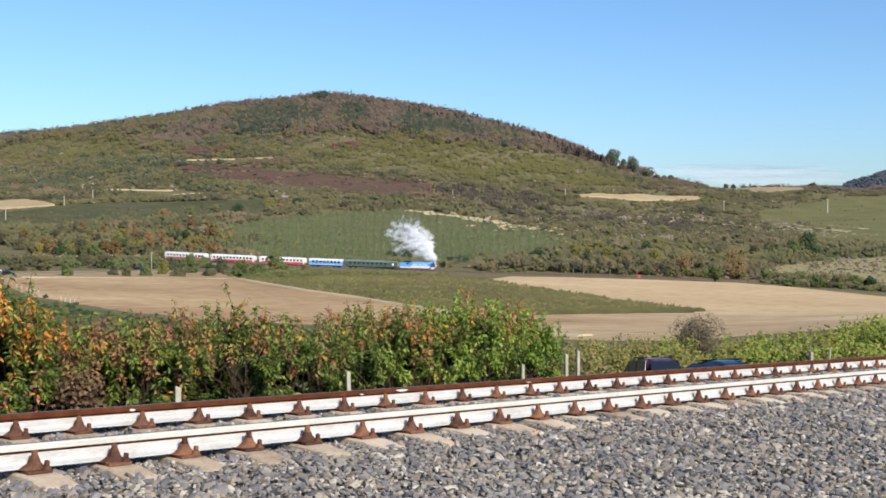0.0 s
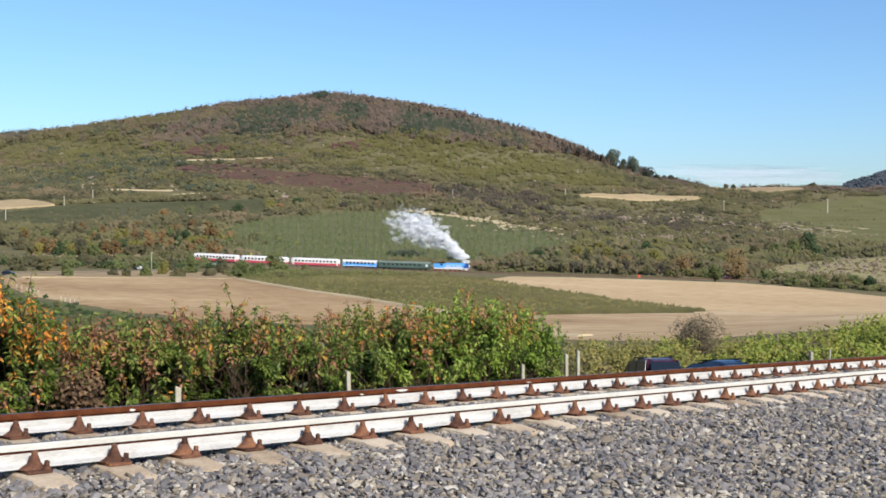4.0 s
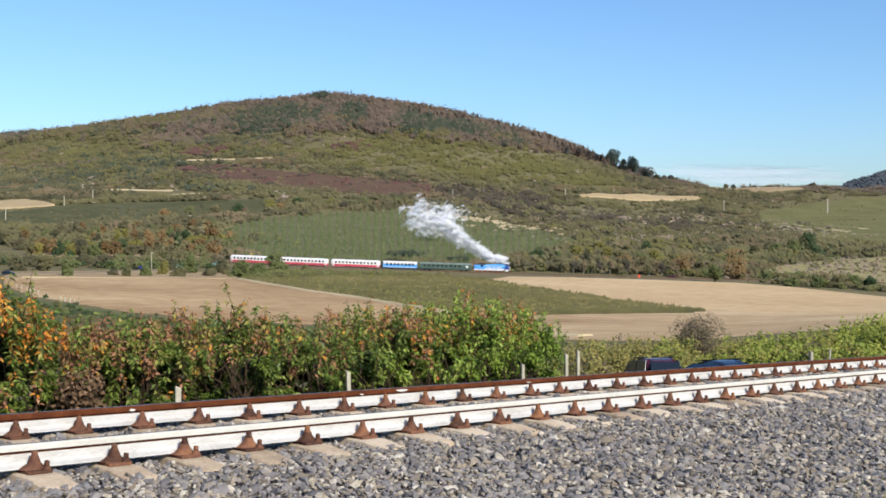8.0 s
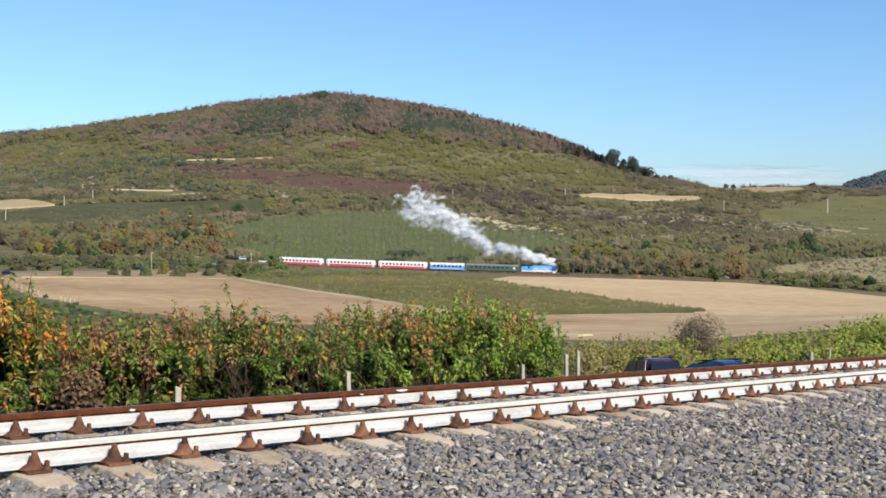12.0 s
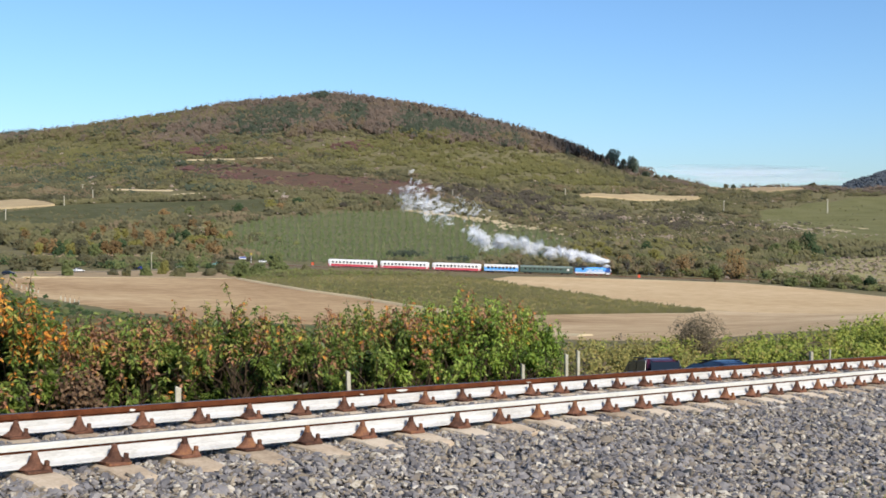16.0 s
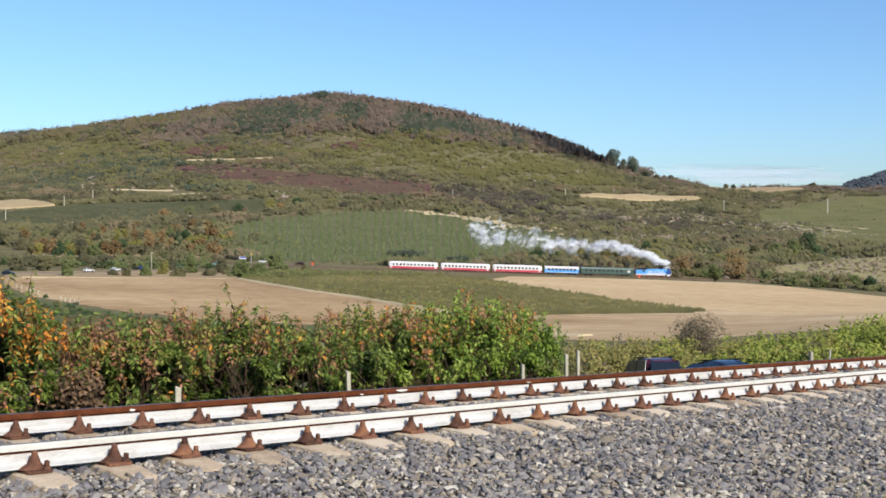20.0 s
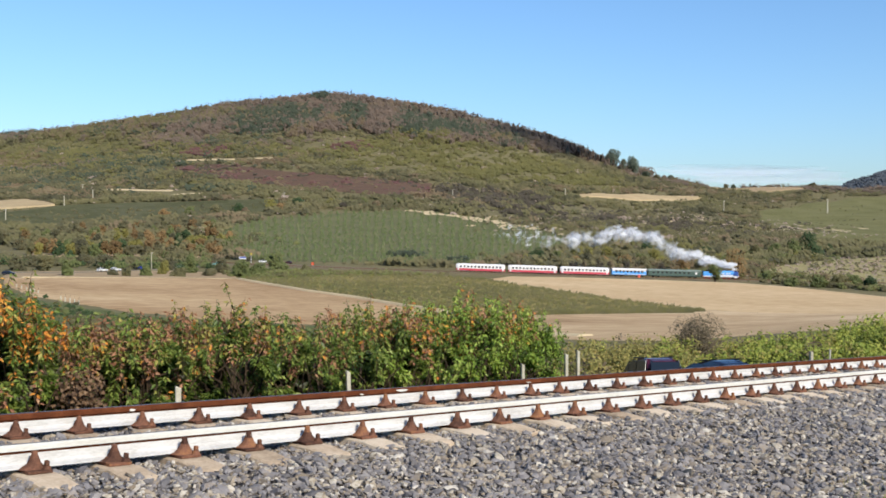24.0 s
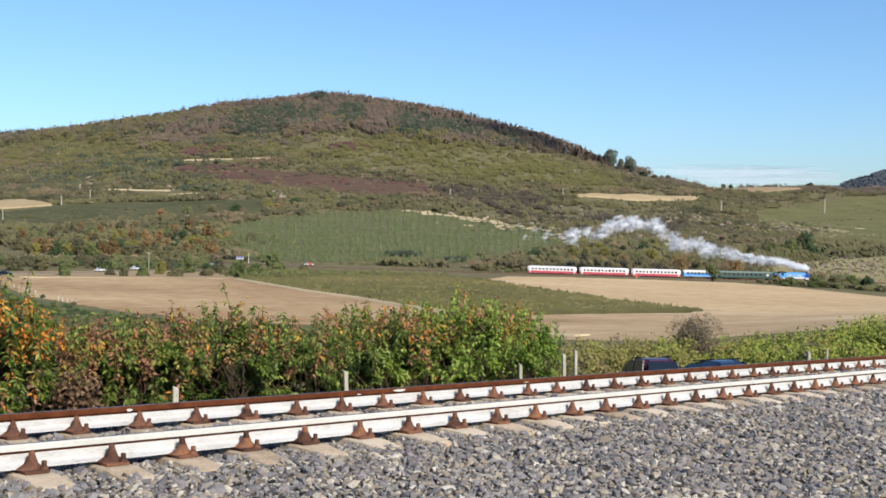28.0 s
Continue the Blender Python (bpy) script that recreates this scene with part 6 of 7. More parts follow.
def locomotive(m):
    """A blue tank engine: boiler, side tanks, cab, bunker, coupled wheels."""
    e = thing("steam_locomotive", "light blue steam tank locomotive with white trim and red frames", "locomotive", m)
    bm = bmesh.new()
    box(bm, -8.4, 8.2, -1.4, 1.4, 1.22, 1.42, 0.03)
    part("running_board", bm, M["white_coach"], e, "white edged running board")
    bm = bmesh.new()
    box(bm, -8.2, 8.0, -0.62, 0.62, 0.7, 1.22, 0.03)
    part("frame", bm, M["wheel_red"], e, "red frame")
    bm = bmesh.new()
    tube(bm, (-3.0, 0, 2.72), (6.4, 0, 2.72), 1.02, 0.95, 20)
    part("boiler", bm, M["blue_paint"], e)
    bm = bmesh.new()
    tube(bm, (6.4, 0, 2.72), (7.7, 0, 2.72), 0.98, 0.95, 20)
    tube(bm, (7.7, 0, 2.72), (7.85, 0, 2.72), 0.8, 0.45, 16)
    part("smokebox", bm, M["dark_blue"], e, "dark blue smokebox")
    bm = bmesh.new()
    tube(bm, (7.0, 0, 3.55), (7.0, 0, 4.35), 0.30, 0.36, 14)
    part("chimney", bm, M["black_iron"], e, "short black chimney")
    bm = bmesh.new()
    for x, r in ((4.3, 0.45), (1.9, 0.5)):
        tube(bm, (x, 0, 3.5), (x, 0, 4.0), r, r * 0.8, 12)
    box(bm, -2.0, 5.4, -0.5, 0.5, 3.55, 3.8, 0.08)
    part("steam_dome", bm, M["blue_paint"], e)
    for side in (-1, 1):
        bm = bmesh.new()
        y0, y1 = sorted((side * 0.75, side * 1.46))
        prism(bm, [(-3.4, 1.42), (5.6, 1.42), (5.6, 2.75), (4.8, 3.15), (-3.4, 3.15)], y0, y1)
        tank = part("side_tank", bm, M["blue_paint"], e, "light blue side tank")
        bm = bmesh.new()
        yy = side * 1.475
        box(bm, -3.3, 5.5, yy - 0.012, yy + 0.012, 1.5, 1.92)
        part("tank_stripe", bm, M["white_coach"], tank, "white stripe")
        # the glint along the tank's top edge is painted on as a paler lid
        bm = bmesh.new()
        box(bm, -3.45, 5.0, min(side * 0.72, side * 1.48), max(side * 0.72, side * 1.48), 3.152, 3.25, 0.02)
        part("tank_lid", bm, M["lid_glint"], tank, "tank lid, its glint painted in pale blue")
        for x0, x1 in ((-2.6, -0.4), (0.3, 1.5), (2.1, 4.4)):
            bm = bmesh.new()
            box(bm, x0, x1, yy - 0.012, yy + 0.012, 2.35, 2.68)
            part("lettering_bar", bm, M["white_coach"], tank, "white bar")
        bm = bmesh.new()
        box(bm, -8.3, 5.4, side * 1.44 - 0.03, side * 1.44 + 0.03, 0.92, 1.36, 0.01)
        part("valance", bm, M["white_coach"], e, "white edge below the running board")
        bm = bmesh.new()
        prism(bm, [(5.9, 1.6), (8.0, 1.6), (7.8, 3.5), (6.2, 3.6)], side * 1.30 - 0.03, side * 1.30 + 0.03)
        part("smoke_deflector", bm, M["dark_blue"], e, "dark blue smoke deflector")
        bm = bmesh.new()
        box(bm, 6.1, 7.6, min(side * 1.0, side * 1.42), max(side * 1.0, side * 1.42), 0.55, 1.2, 0.08)
        part("cylinder", bm, M["white_coach"], e, "white edged cylinder")
        bm = bmesh.new()
        box(bm, -3.4, 4.6, side * 0.98 - 0.03, side * 0.98 + 0.03, 0.62, 0.74, 0.01)
        part("coupling_rod", bm, M["worn_steel"], e)
        bm = bmesh.new()
        box(bm, -5.4, -4.2, side * 1.48 - 0.02, side * 1.48 + 0.02, 2.55, 3.35, 0.05)
        part("cab_window", bm, PANE, e)
    bm = hull(bmesh.new(), 3.0, 1.47, 1.42, 3.5, 4.1)
    bmesh.ops.translate(bm, verts=bm.verts, vec=(-4.8, 0, 0))
    part("cab", bm, M["blue_paint"], e)
    bm = hull(bmesh.new(), 3.3, 1.55, 3.52, 3.62, 4.2)
    bmesh.ops.translate(bm, verts=bm.verts, vec=(-4.8, 0, 0))
    part("cab_roof", bm, M["black_iron"], e, "black cab roof")
    bm = bmesh.new()
    box(bm, -8.4, -6.3, -1.45, 1.45, 1.42, 3.35, 0.1)
    part("bunker", bm, M["blue_paint"], e, "blue coal bunker")
    bm = bmesh.new()
    box(bm, -8.1, -6.5, -1.1, 1.1, 3.3, 3.55, 0.1)
    part("coal", bm, M["black_iron"], e, "heap of coal")
    for x in (-2.9, -0.6, 1.7, 4.0):
        wheelset(e, x, 0.70, M["wheel_red"], 22)
    for x in (-7.2, -5.4, 6.8):
        wheelset(e, x, 0.45, M["wheel_red"])
    for x in (-8.5, 8.3):
        bm = bmesh.new()
        box(bm, x - 0.1, x + 0.1, -1.35, 1.35, 0.8, 1.25, 0.03)
        for y in (-0.88, 0.88):
            tube(bm, (x, y, 1.05), (x + 0.5 * np.sign(x), y, 1.05), 0.12, 0.2, 10)
        part("buffer_beam", bm, M["wheel_red"], e, "red buffer beam")
    for y in (-0.9, 0.9):
        bm = bmesh.new()
        tube(bm, (8.2, y, 1.62), (8.45, y, 1.62), 0.14, 0.16, 12)
        part("headlamp", bm, M["lamp_glass"], e)
    return e


# front of the engine at t seconds, metres along the line
PX = 0.26466
FRONT0 = S_OF_X(-11 * PX)


def front(t):
    return FRONT0 + PX * (13.4 * t + 0.372 * t * t)


# each vehicle: middle behind the engine's front, half its bogie spacing
TRAIN = [(locomotive(far_pose(FRONT0 - 8.8)), 8.8, 4.0), (long_coach(far_pose(0)), 30.6, 8.6), (short_coach(far_pose(0)), 51.8, 5.0)]
car = railcar(far_pose(0))
TRAIN += [(car, 72.6, 7.8)] + [(copy_thing(car, far_pose(0)), 72.6 + 24.35 * k, 7.8) for k in (1, 2)]
for ob, back, half in TRAIN:
    ob.matrix_basis = far_pose(front(0) - back, half)


# ---- the steam ----
def puff_mesh(seed, n, long=2.0):
    """A soft long billow of fine flecks that thins out at its rim, slim enough to lie in the luggage coach."""
    rng = np.random.default_rng(seed)
    d = rng.normal(0, 1, (n, 3))
    d /= np.linalg.norm(d, axis=1, keepdims=True)
    q = rng.uniform(0, 6.28, 3)
    swell = 1 + 0.2 * np.sin(3 * d[:, :1] + q[0]) * np.cos(3 * d[:, 1:2] + q[1]) + 0.12 * np.sin(5 * d[:, 2:] + q[2])
    p = d * np.minimum(swell * (rng.uniform(0, 1, (n, 1)) ** 0.42 * 0.9 + rng.normal(0, 0.13, (n, 1))), 1.3) * np.array([long, 1.0, 1.0])
    nrm = rng.normal(0, 0.2, p.shape) + np.array(SUN_TO) * 1.5 + 0.2 * d
    nrm /= np.linalg.norm(nrm, axis=-1, keepdims=True)
    a = np.cross(nrm, rng.normal(0, 1, p.shape))
    a /= np.linalg.norm(a, axis=-1, keepdims=True)
    b = np.cross(nrm, a)
    s = rng.uniform(0.031, 0.056, (n, 1))
    v = np.stack([p + a * s, p - a * s * 0.5 + b * s * 0.87, p - a * s * 0.5 - b * s * 0.87], 1)
    return scatter_mesh("puff", v.reshape(-1, 3), M["steam"])


PUFF_MESHES = [puff_mesh(300 + i, 950 if i % 2 else 1300) for i in range(12)]
LONG_PUFFS = [puff_mesh(330 + i, 1700, 2.5) for i in range(6)]
plume = thing("steam_plume", "white billowing steam plume drifting behind the locomotive", "steam")
wisps = thing("steam_wisps", "ragged white wisps round the steam plume", "steam")


def chimney_at(t):
    return far_place(front(t) - 1.9) + Vector((0, 0, 4.3))


def make_puffs():
    """Each puff: its object, the second at which it leaves the chimney, its scatter, turn and life."""
    rng = np.random.default_rng(77)
    lobe = np.zeros(3)
    out, t = [], -5.2
    while t < 28.0:
        o = new("puff", LONG_PUFFS[len(out) % 6] if -1.2 < t < 4.8 else PUFF_MESHES[len(out) % 12])
        o.parent = wisps if len(out) % 2 else plume
        o.scale = [float(rng.uniform(0.85, 1.05))] * 3
        last = rng.uniform(0, 1) * (1.0 if len(out) % 2 else 0.6)
        fade = float(rng.uniform(0, 1))
        if t < -1.2:
            life = min((13 if len(out) % 2 else 10.5) + 5 * last * last, 9.0 - t)
        elif t < 3.0:
            life = 13.6 + 6 * fade ** 1.3 - t
        elif t < 4.8:
            life = 13.0 + 2.0 * fade - t
        elif t < 8:
            life = 13.5 + 4 * fade
        elif t < 13:
            life = 9.0 + 2.5 * last if last < 0.5 else 10 + 20 * (last - 0.5)
        else:
            life = 22.0
        # puffs of one stroke keep together as one lobe
        if len(out) % 30 == 0:
            lobe = np.clip(rng.normal(0, 1, 3), -1.7, 1.7) * (0.85 if -1.2 < t < 4.8 else 1.0)
        own = rng.normal(0, 1, 3)
        own *= min(1.0, 1.9 / float(np.linalg.norm(own)))
        out.append((o, t, (lobe, own), float(rng.uniform(0, 360)), float(life)))
        t += 0.0072 if t < 4.8 else 0.011
    return out


PUFFS = make_puffs()


def puff_path(a, born, jit):
    """Place over the chimney's place at birth, a seconds later: climbs and slows, spreads, leans with the wind."""
    slow = float(smooth01(1 - (born + 3) / 6))
    calm = 1 - 0.45 * float(smooth01((born + 1) / 7)) * float(smooth01((17.0 - born) / 3.5)) - 0.35 * float(smooth01((born - 18.5) / 2))
    h = 30 * calm * (1 - math.exp(-a / 11)) * (1 - slow) + slow * (6 * (1 - math.exp(-a)) + 0.9 * min(a, 16) + 0.034 * min(a, 16) ** 2)
    lobe, own = jit
    grow = 1 - math.exp(-a / (4.0 - 2.8 * slow))
    sp, tight = 0.4 + 0.4 * slow + (1.3 + 0.4 * slow) * grow, 0.5 + 0.5 * slow + (1.05 + 0.7 * slow) * grow
    burst = float(smooth01((born + 1.6) / 1.2)) * float(smooth01((6.5 - born) / 3))
    head = 1 + 0.65 * grow * burst
    h += 3.6 * burst * (1 - math.exp(-a / 3))
    lee = 0.35 * a * burst * float(smooth01((4.5 - born) / 3))
    sp, tight = sp * head, tight * head
    return Vector((lobe[0] * sp * 0.9 + own[0] * tight - 0.15 * a - lee + 0.7 * slow * min(a, 4.0) + 0.6 * a * float(smooth01((born - 12) / 3)) - 0.6, lobe[1] * sp + own[1] * tight, h + (lobe[2] * sp * 0.8 + own[2] * tight) * (1 + 0.15 * slow) + 1.6 + 0.3 * slow))


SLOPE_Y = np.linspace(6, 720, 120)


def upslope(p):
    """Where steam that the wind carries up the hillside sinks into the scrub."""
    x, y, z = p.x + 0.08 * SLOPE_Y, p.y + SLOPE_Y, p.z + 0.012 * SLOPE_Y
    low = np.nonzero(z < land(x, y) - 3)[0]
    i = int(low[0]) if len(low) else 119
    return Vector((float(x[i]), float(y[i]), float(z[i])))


# ---- vehicles ----
def road_car(name, m, paint, label, length=4.3, height=1.45, width=1.74, group="", estate=True):
    """A hatchback or estate: lower body, cabin with panes, wheels, lamps. x forwards."""
    c = thing(name, label, "car", m, group)
    h, L, w = height, length / 2, width / 2
    bm = bmesh.new()
    prism(bm, [(-L, 0.32), (L, 0.30), (L, 0.62), (L - 0.25, 0.80), (L * 0.42, 0.93), (-L + 0.12, 0.98), (-L, 0.85)], -w, w)
    bmesh.ops.bevel(bm, geom=bm.edges[:], offset=0.06, segments=2, affect="EDGES", clamp_overlap=True)
    part("body", bm, paint, c)
    rear = -L + 0.15 if estate else -L + 0.55
    cab = [(rear, 0.93), (L * 0.45, 0.90), (L * 0.13, h - 0.10), (L * 0.02, h - 0.035), (-L * 0.18, h), (-L * 0.45, h - 0.012), (rear + 0.75, h - 0.06), (rear + 0.42, h - 0.15)]
    bm = bmesh.new()
    prism(bm, cab, -w + 0.12, w - 0.12)
    for v in bm.verts:
        if v.co.z > h - 0.2:
            v.co.y *= 0.77
    bmesh.ops.bevel(bm, geom=[e for e in bm.edges if abs(e.verts[0].co.y - e.verts[1].co.y) < 0.3], offset=0.15, segments=4, affect="EDGES", clamp_overlap=True)
    part("cabin", bm, paint, c)
    for side in (-1, 1):
        for x0, x1, d0, d1 in ((rear + 0.38, -0.62, 0.12, 0.0), (-0.54, 0.30, 0.0, 0.02), (0.36, L * 0.40, 0.0, 0.44)):
            bm = bmesh.new()
            yb, yt = side * (w - 0.10), side * (w - 0.10) * 0.885
            q = [bm.verts.new(p) for p in ((x0, yb, 0.97), (x1, yb, 0.97), (x1 - d1, yt, h - 0.13), (x0 + d0, yt, h - 0.13))]
            bm.faces.new(q if side < 0 else q[::-1])
            r = bmesh.ops.extrude_face_region(bm, geom=bm.faces[:])
            bmesh.ops.translate(bm, verts=[g for g in r["geom"] if isinstance(g, bmesh.types.BMVert)], vec=(0, side * 0.018, 0))
            part("side_window", bm, PANE, c)
        bm = bmesh.new()
        box(bm, -L - 0.01, -L + 0.06, side * (w - 0.22) - 0.14, side * (w - 0.22) + 0.14, 0.66, 0.88, 0.02)
        part("tail_lamp", bm, M["tail_red"], c)
        bm = bmesh.new()
        box(bm, L - 0.12, L + 0.01, side * (w - 0.28) - 0.17, side * (w - 0.28) + 0.17, 0.58, 0.72, 0.02)
        part("headlamp", bm, M["lamp_glass"], c)
        bm = bmesh.new()
        box(bm, -L * 0.62, L * 0.08, side * (w - 0.30) - 0.02, side * (w - 0.30) + 0.02, h - 0.01, h + 0.035, 0.008)
        part("roof_rail", bm, M["black_iron"], c)
        for x in (-L * 0.62, L * 0.62):
            bm = bmesh.new()
            tube(bm, (x, side * (w - 0.2), 0.31), (x, side * (w + 0.01), 0.31), 0.31, n=18)
            wheel = part("wheel", bm, M["rubber"], c)
            bm = bmesh.new()
            tube(bm, (x, side * (w + 0.005), 0.31), (x, side * (w + 0.025), 0.31), 0.2, 0.17, n=12)
            part("rim", bm, M["worn_steel"], wheel)
    bm = bmesh.new()
    q = [bm.verts.new(p) for p in ((rear + 0.02, -w + 0.22, 1.0), (rear + 0.02, w - 0.22, 1.0), (rear + 0.35, (w - 0.22) * 0.84, h - 0.19), (rear + 0.35, -(w - 0.22) * 0.84, h - 0.19))]
    bm.faces.new(q[::-1])
    r = bmesh.ops.extrude_face_region(bm, geom=bm.faces[:])
    bmesh.ops.translate(bm, verts=[g for g in r["geom"] if isinstance(g, bmesh.types.BMVert)], vec=(-0.03, 0, 0))
    part("rear_window", bm, PANE, c)
    bm = bmesh.new()
    q = [bm.verts.new(p) for p in ((L * 0.44, -w + 0.22, 0.96), (L * 0.44, w - 0.22, 0.96), (L * 0.15, (w - 0.22) * 0.86, h - 0.1), (L * 0.15, -(w - 0.22) * 0.86, h - 0.1))]
    bm.faces.new(q)
    r = bmesh.ops.extrude_face_region(bm, geom=bm.faces[:])
    bmesh.ops.translate(bm, verts=[g for g in r["geom"] if isinstance(g, bmesh.types.BMVert)], vec=(0.03, 0, 0.01))
    part("windscreen", bm, PANE, c)
    return c


def stand(x, y, rz, lift=0.0):
    """A pose on the ground, tilted as the ground is."""
    z = float(land(x, y))
    a = radians(rz)
    dx = (float(land(x + math.cos(a), y + math.sin(a))) - float(land(x - math.cos(a), y - math.sin(a)))) / 2
    return pose(x, y, z + lift, 0, -math.degrees(math.atan(dx)), rz)


road_car("parked_car", stand(9.25, 50.0, 102), M["car_maroon"], "dark maroon estate car parked on the slope", 4.4, 1.53, 1.88)
road_car("parked_car", stand(10.95, 45.5, 112), M["car_dark"], "dark blue estate car parked among shrubs", 4.2, 1.30)


CAR_A = road_car("far_car", stand(-150, 402, 58, 0.36), M["van_white"], "white estate car driving along the valley road")
CAR_B = road_car("far_car", stand(-160, 392, 50, 0.36), M["van_white"], "white car driving along the valley road")
CAR_C = road_car("far_car", stand(-152, 400, 55, 0.36), M["van_white"], "small white car on the valley road")
CAR_D = road_car("far_car", stand(-55, 545, 180, 0.36), M["car_maroon"], "dark red car on the road behind the railway")
CAR_E = road_car("far_car", stand(-84, 551, 0, 0.36), M["van_white"], "white hatchback on the road behind the railway")
for x, y, rz, paint, label in ((-124, 462, 170, "car_blue", "blue car parked beside the valley road"), (-112, 486, 175, "car_dark", "dark car parked beside the valley road"),
                               (-104, 520, 172, "car_teal", "pale teal car parked by the level crossing"), (-148, 384, 10, "car_dark", "dark car at the field's edge")):
    road_car("far_parked_car", stand(x, y, rz, 0.1), M[paint], label, group="cars parked in the valley")


# ---- poles and posts ----
M["pole"] = material("weathered_pole_concrete", ["a69e8a", "b8b09c", "c8c2b0"], 0.5, 6, 0.9, bump=0.2)
M["post_white"] = material("whitewashed_post", ["857b64", "b5ad97", "cbc5b2"], 5, 40, 0.85, bump=0.4, depth=0.004, piece=0.2)


def pole(x, y, h):
    p = thing("utility_pole", "pale utility pole with a short crossarm", "pole", Matrix.Translation((x, y, float(land(x, y)) - 0.2)), "utility poles on the hillside")
    bm = bmesh.new()
    thick = 0.045 if y > 700 else 0.02
    tube(bm, (0, 0, 0), (0, 0, h), h * thick, h * thick * 0.8, 8)
    part("mast", bm, M["pole"], p)
    bm = bmesh.new()
    box(bm, -h * 0.09, h * 0.09, -0.12, 0.12, h * 0.93, h * 0.96, 0.03)
    arm_ob = part("crossarm", bm, M["pole"], p)
    for q in (-0.08, 0, 0.08):
        bm = bmesh.new()
        tube(bm, (h * q, 0, h * 0.96), (h * q, 0, h * 1.0), 0.10, 0.06, 6)
        part("insulator", bm, M["van_white"], arm_ob)


for x, y, h in ((-353, 1104, 9), (-320, 1030, 9.5), (-325, 967, 9), (-331, 853, 8.5), (-141, 998, 9.5), (9, 1105, 9), (132, 1223, 10), (322, 1295, 14), (475, 1395, 18), (-120, 464, 7.5)):
    pole(x, y, h)


def post(s, u, h, w, lean, label):
    p = on_track(s, u)
    z = float(land(p.x, p.y))
    bm = bmesh.new()
    box(bm, -w / 2, w / 2, -w / 2, w / 2, -0.2, h, w * 0.12)
    for v in bm.verts:
        if v.co.z > h - 0.1 and v.co.x > 0:
            v.co.z -= 0.02
    part_ob = part("fence_post", bm, M["post_white"], None, "", False, pose(p.x, p.y, z, lean, -lean * 0.7, 20))
    tagged(part_ob, label, "post", "fence_posts along the embankment".replace("_", " "))


def post_to(s, u, top_z, w, lean, label="whitewashed wooden post before the bushes"):
    p = on_track(s, u)
    post(s, u, top_z - float(land(p.x, p.y)), w, lean, label)


for s, u, top, w, lean in ((3.4, 3.8, -0.23, 0.062, 0), (5.8, 3.8, -0.25, 0.05, 5), (8.98, 3.8, -0.42, 0.045, 6), (10.05, 3.9, -0.37, 0.05, 5), (10.31, 3.9, -0.35, 0.045, 2), (17.3, 3.9, -0.88, 0.06, 0), (18.2, 4.0, -0.90, 0.03, 3)):
    post_to(s, u, top, w, lean)


# signal-like orange marker beside the far track
def marker(x, y):
    m = thing("track_marker", "small orange red marker board beside the railway", "sign", Matrix.Translation((x, y, float(land(x, y)))))
    bm = bmesh.new()
    tube(bm, (0, 0, 0), (0, 0, 1.6), 0.07, n=6)
    part("stem", bm, M["pole"], m)
    bm = bmesh.new()
    box(bm, -0.6, 0.6, -0.05, 0.05, 0.9, 2.2, 0.02)
    part("board", bm, M["orange_sign"], m)


marker(90.5, 519.5)
marker(-62.5, 541.0)


def crossing_sign(x, y):
    m = thing("road_sign", "blue and white board on two posts by the crossing", "sign", Matrix.Translation((x, y, float(land(x, y)))))
    for q in (-1.4, 1.4):
        bm = bmesh.new()
        tube(bm, (q, 0, 0), (q, 0, 3.2), 0.09, n=6)
        part("post", bm, M["pole"], m)
    bm = bmesh.new()
    box(bm, -1.8, 1.8, -0.06, 0.06, 2.2, 3.4, 0.03)
    board = part("board", bm, M["van_white"], m, "white board")
    bm = bmesh.new()
    box(bm, -1.6, 1.6, -0.075, -0.062, 2.75, 3.3)
    part("blue_field", bm, M["car_blue"], board, "blue upper half")


crossing_sign(-97.5, 548.5)


def crossing_mast(x, y):
    m = thing("warning_mast", "tall pale mast with a yellow head at the crossing", "mast", Matrix.Translation((x, y, float(land(x, y)))))
    bm = bmesh.new()
    tube(bm, (0, 0, 0), (0, 0, 5.0), 0.13, 0.10, 8)
    part("mast", bm, M["van_white"], m)
    bm = bmesh.new()
    box(bm, -0.45, 0.45, -0.2, 0.2, 4.4, 5.4, 0.08)
    part("head", bm, M["sign_yellow"], m, "yellow head")


M["sign_yellow"] = material("yellow_sign_paint", ["b59a3a", "cbb04a"], 1, 9, 0.5, bump=0)
crossing_mast(-93.0, 546.5)


# ---- a cloud high above, whose shadow creeps over the wood ----
def make_cloud():
    rng = np.random.default_rng(55)
    n = 60
    c = np.stack([rng.uniform(-88, 88, n), rng.uniform(-60, 60, n), rng.normal(0, 9, n)], -1)
    c = c[(c[:, 0] / 88) ** 2 + (c[:, 1] / 60) ** 2 < 1]
    r = rng.uniform(14, 27, len(c))
    v = flakes(c, np.stack([r, r, r * 0.6], -1), 44, 4.2, rng)
    cl = thing("cloud", "small white fair-weather cloud high above the valley", "cloud", kind="structure")
    part("billow", scatter_mesh("billow", v, M["steam"]), None, cl)
    return cl


CLOUD = make_cloud()


def cloud_over(x, y, z=130.0):
    """The pose at which the cloud's shadow falls on that place."""
    return Matrix.Translation(Vector((x, y, z)) + SUN_TO * 1500)


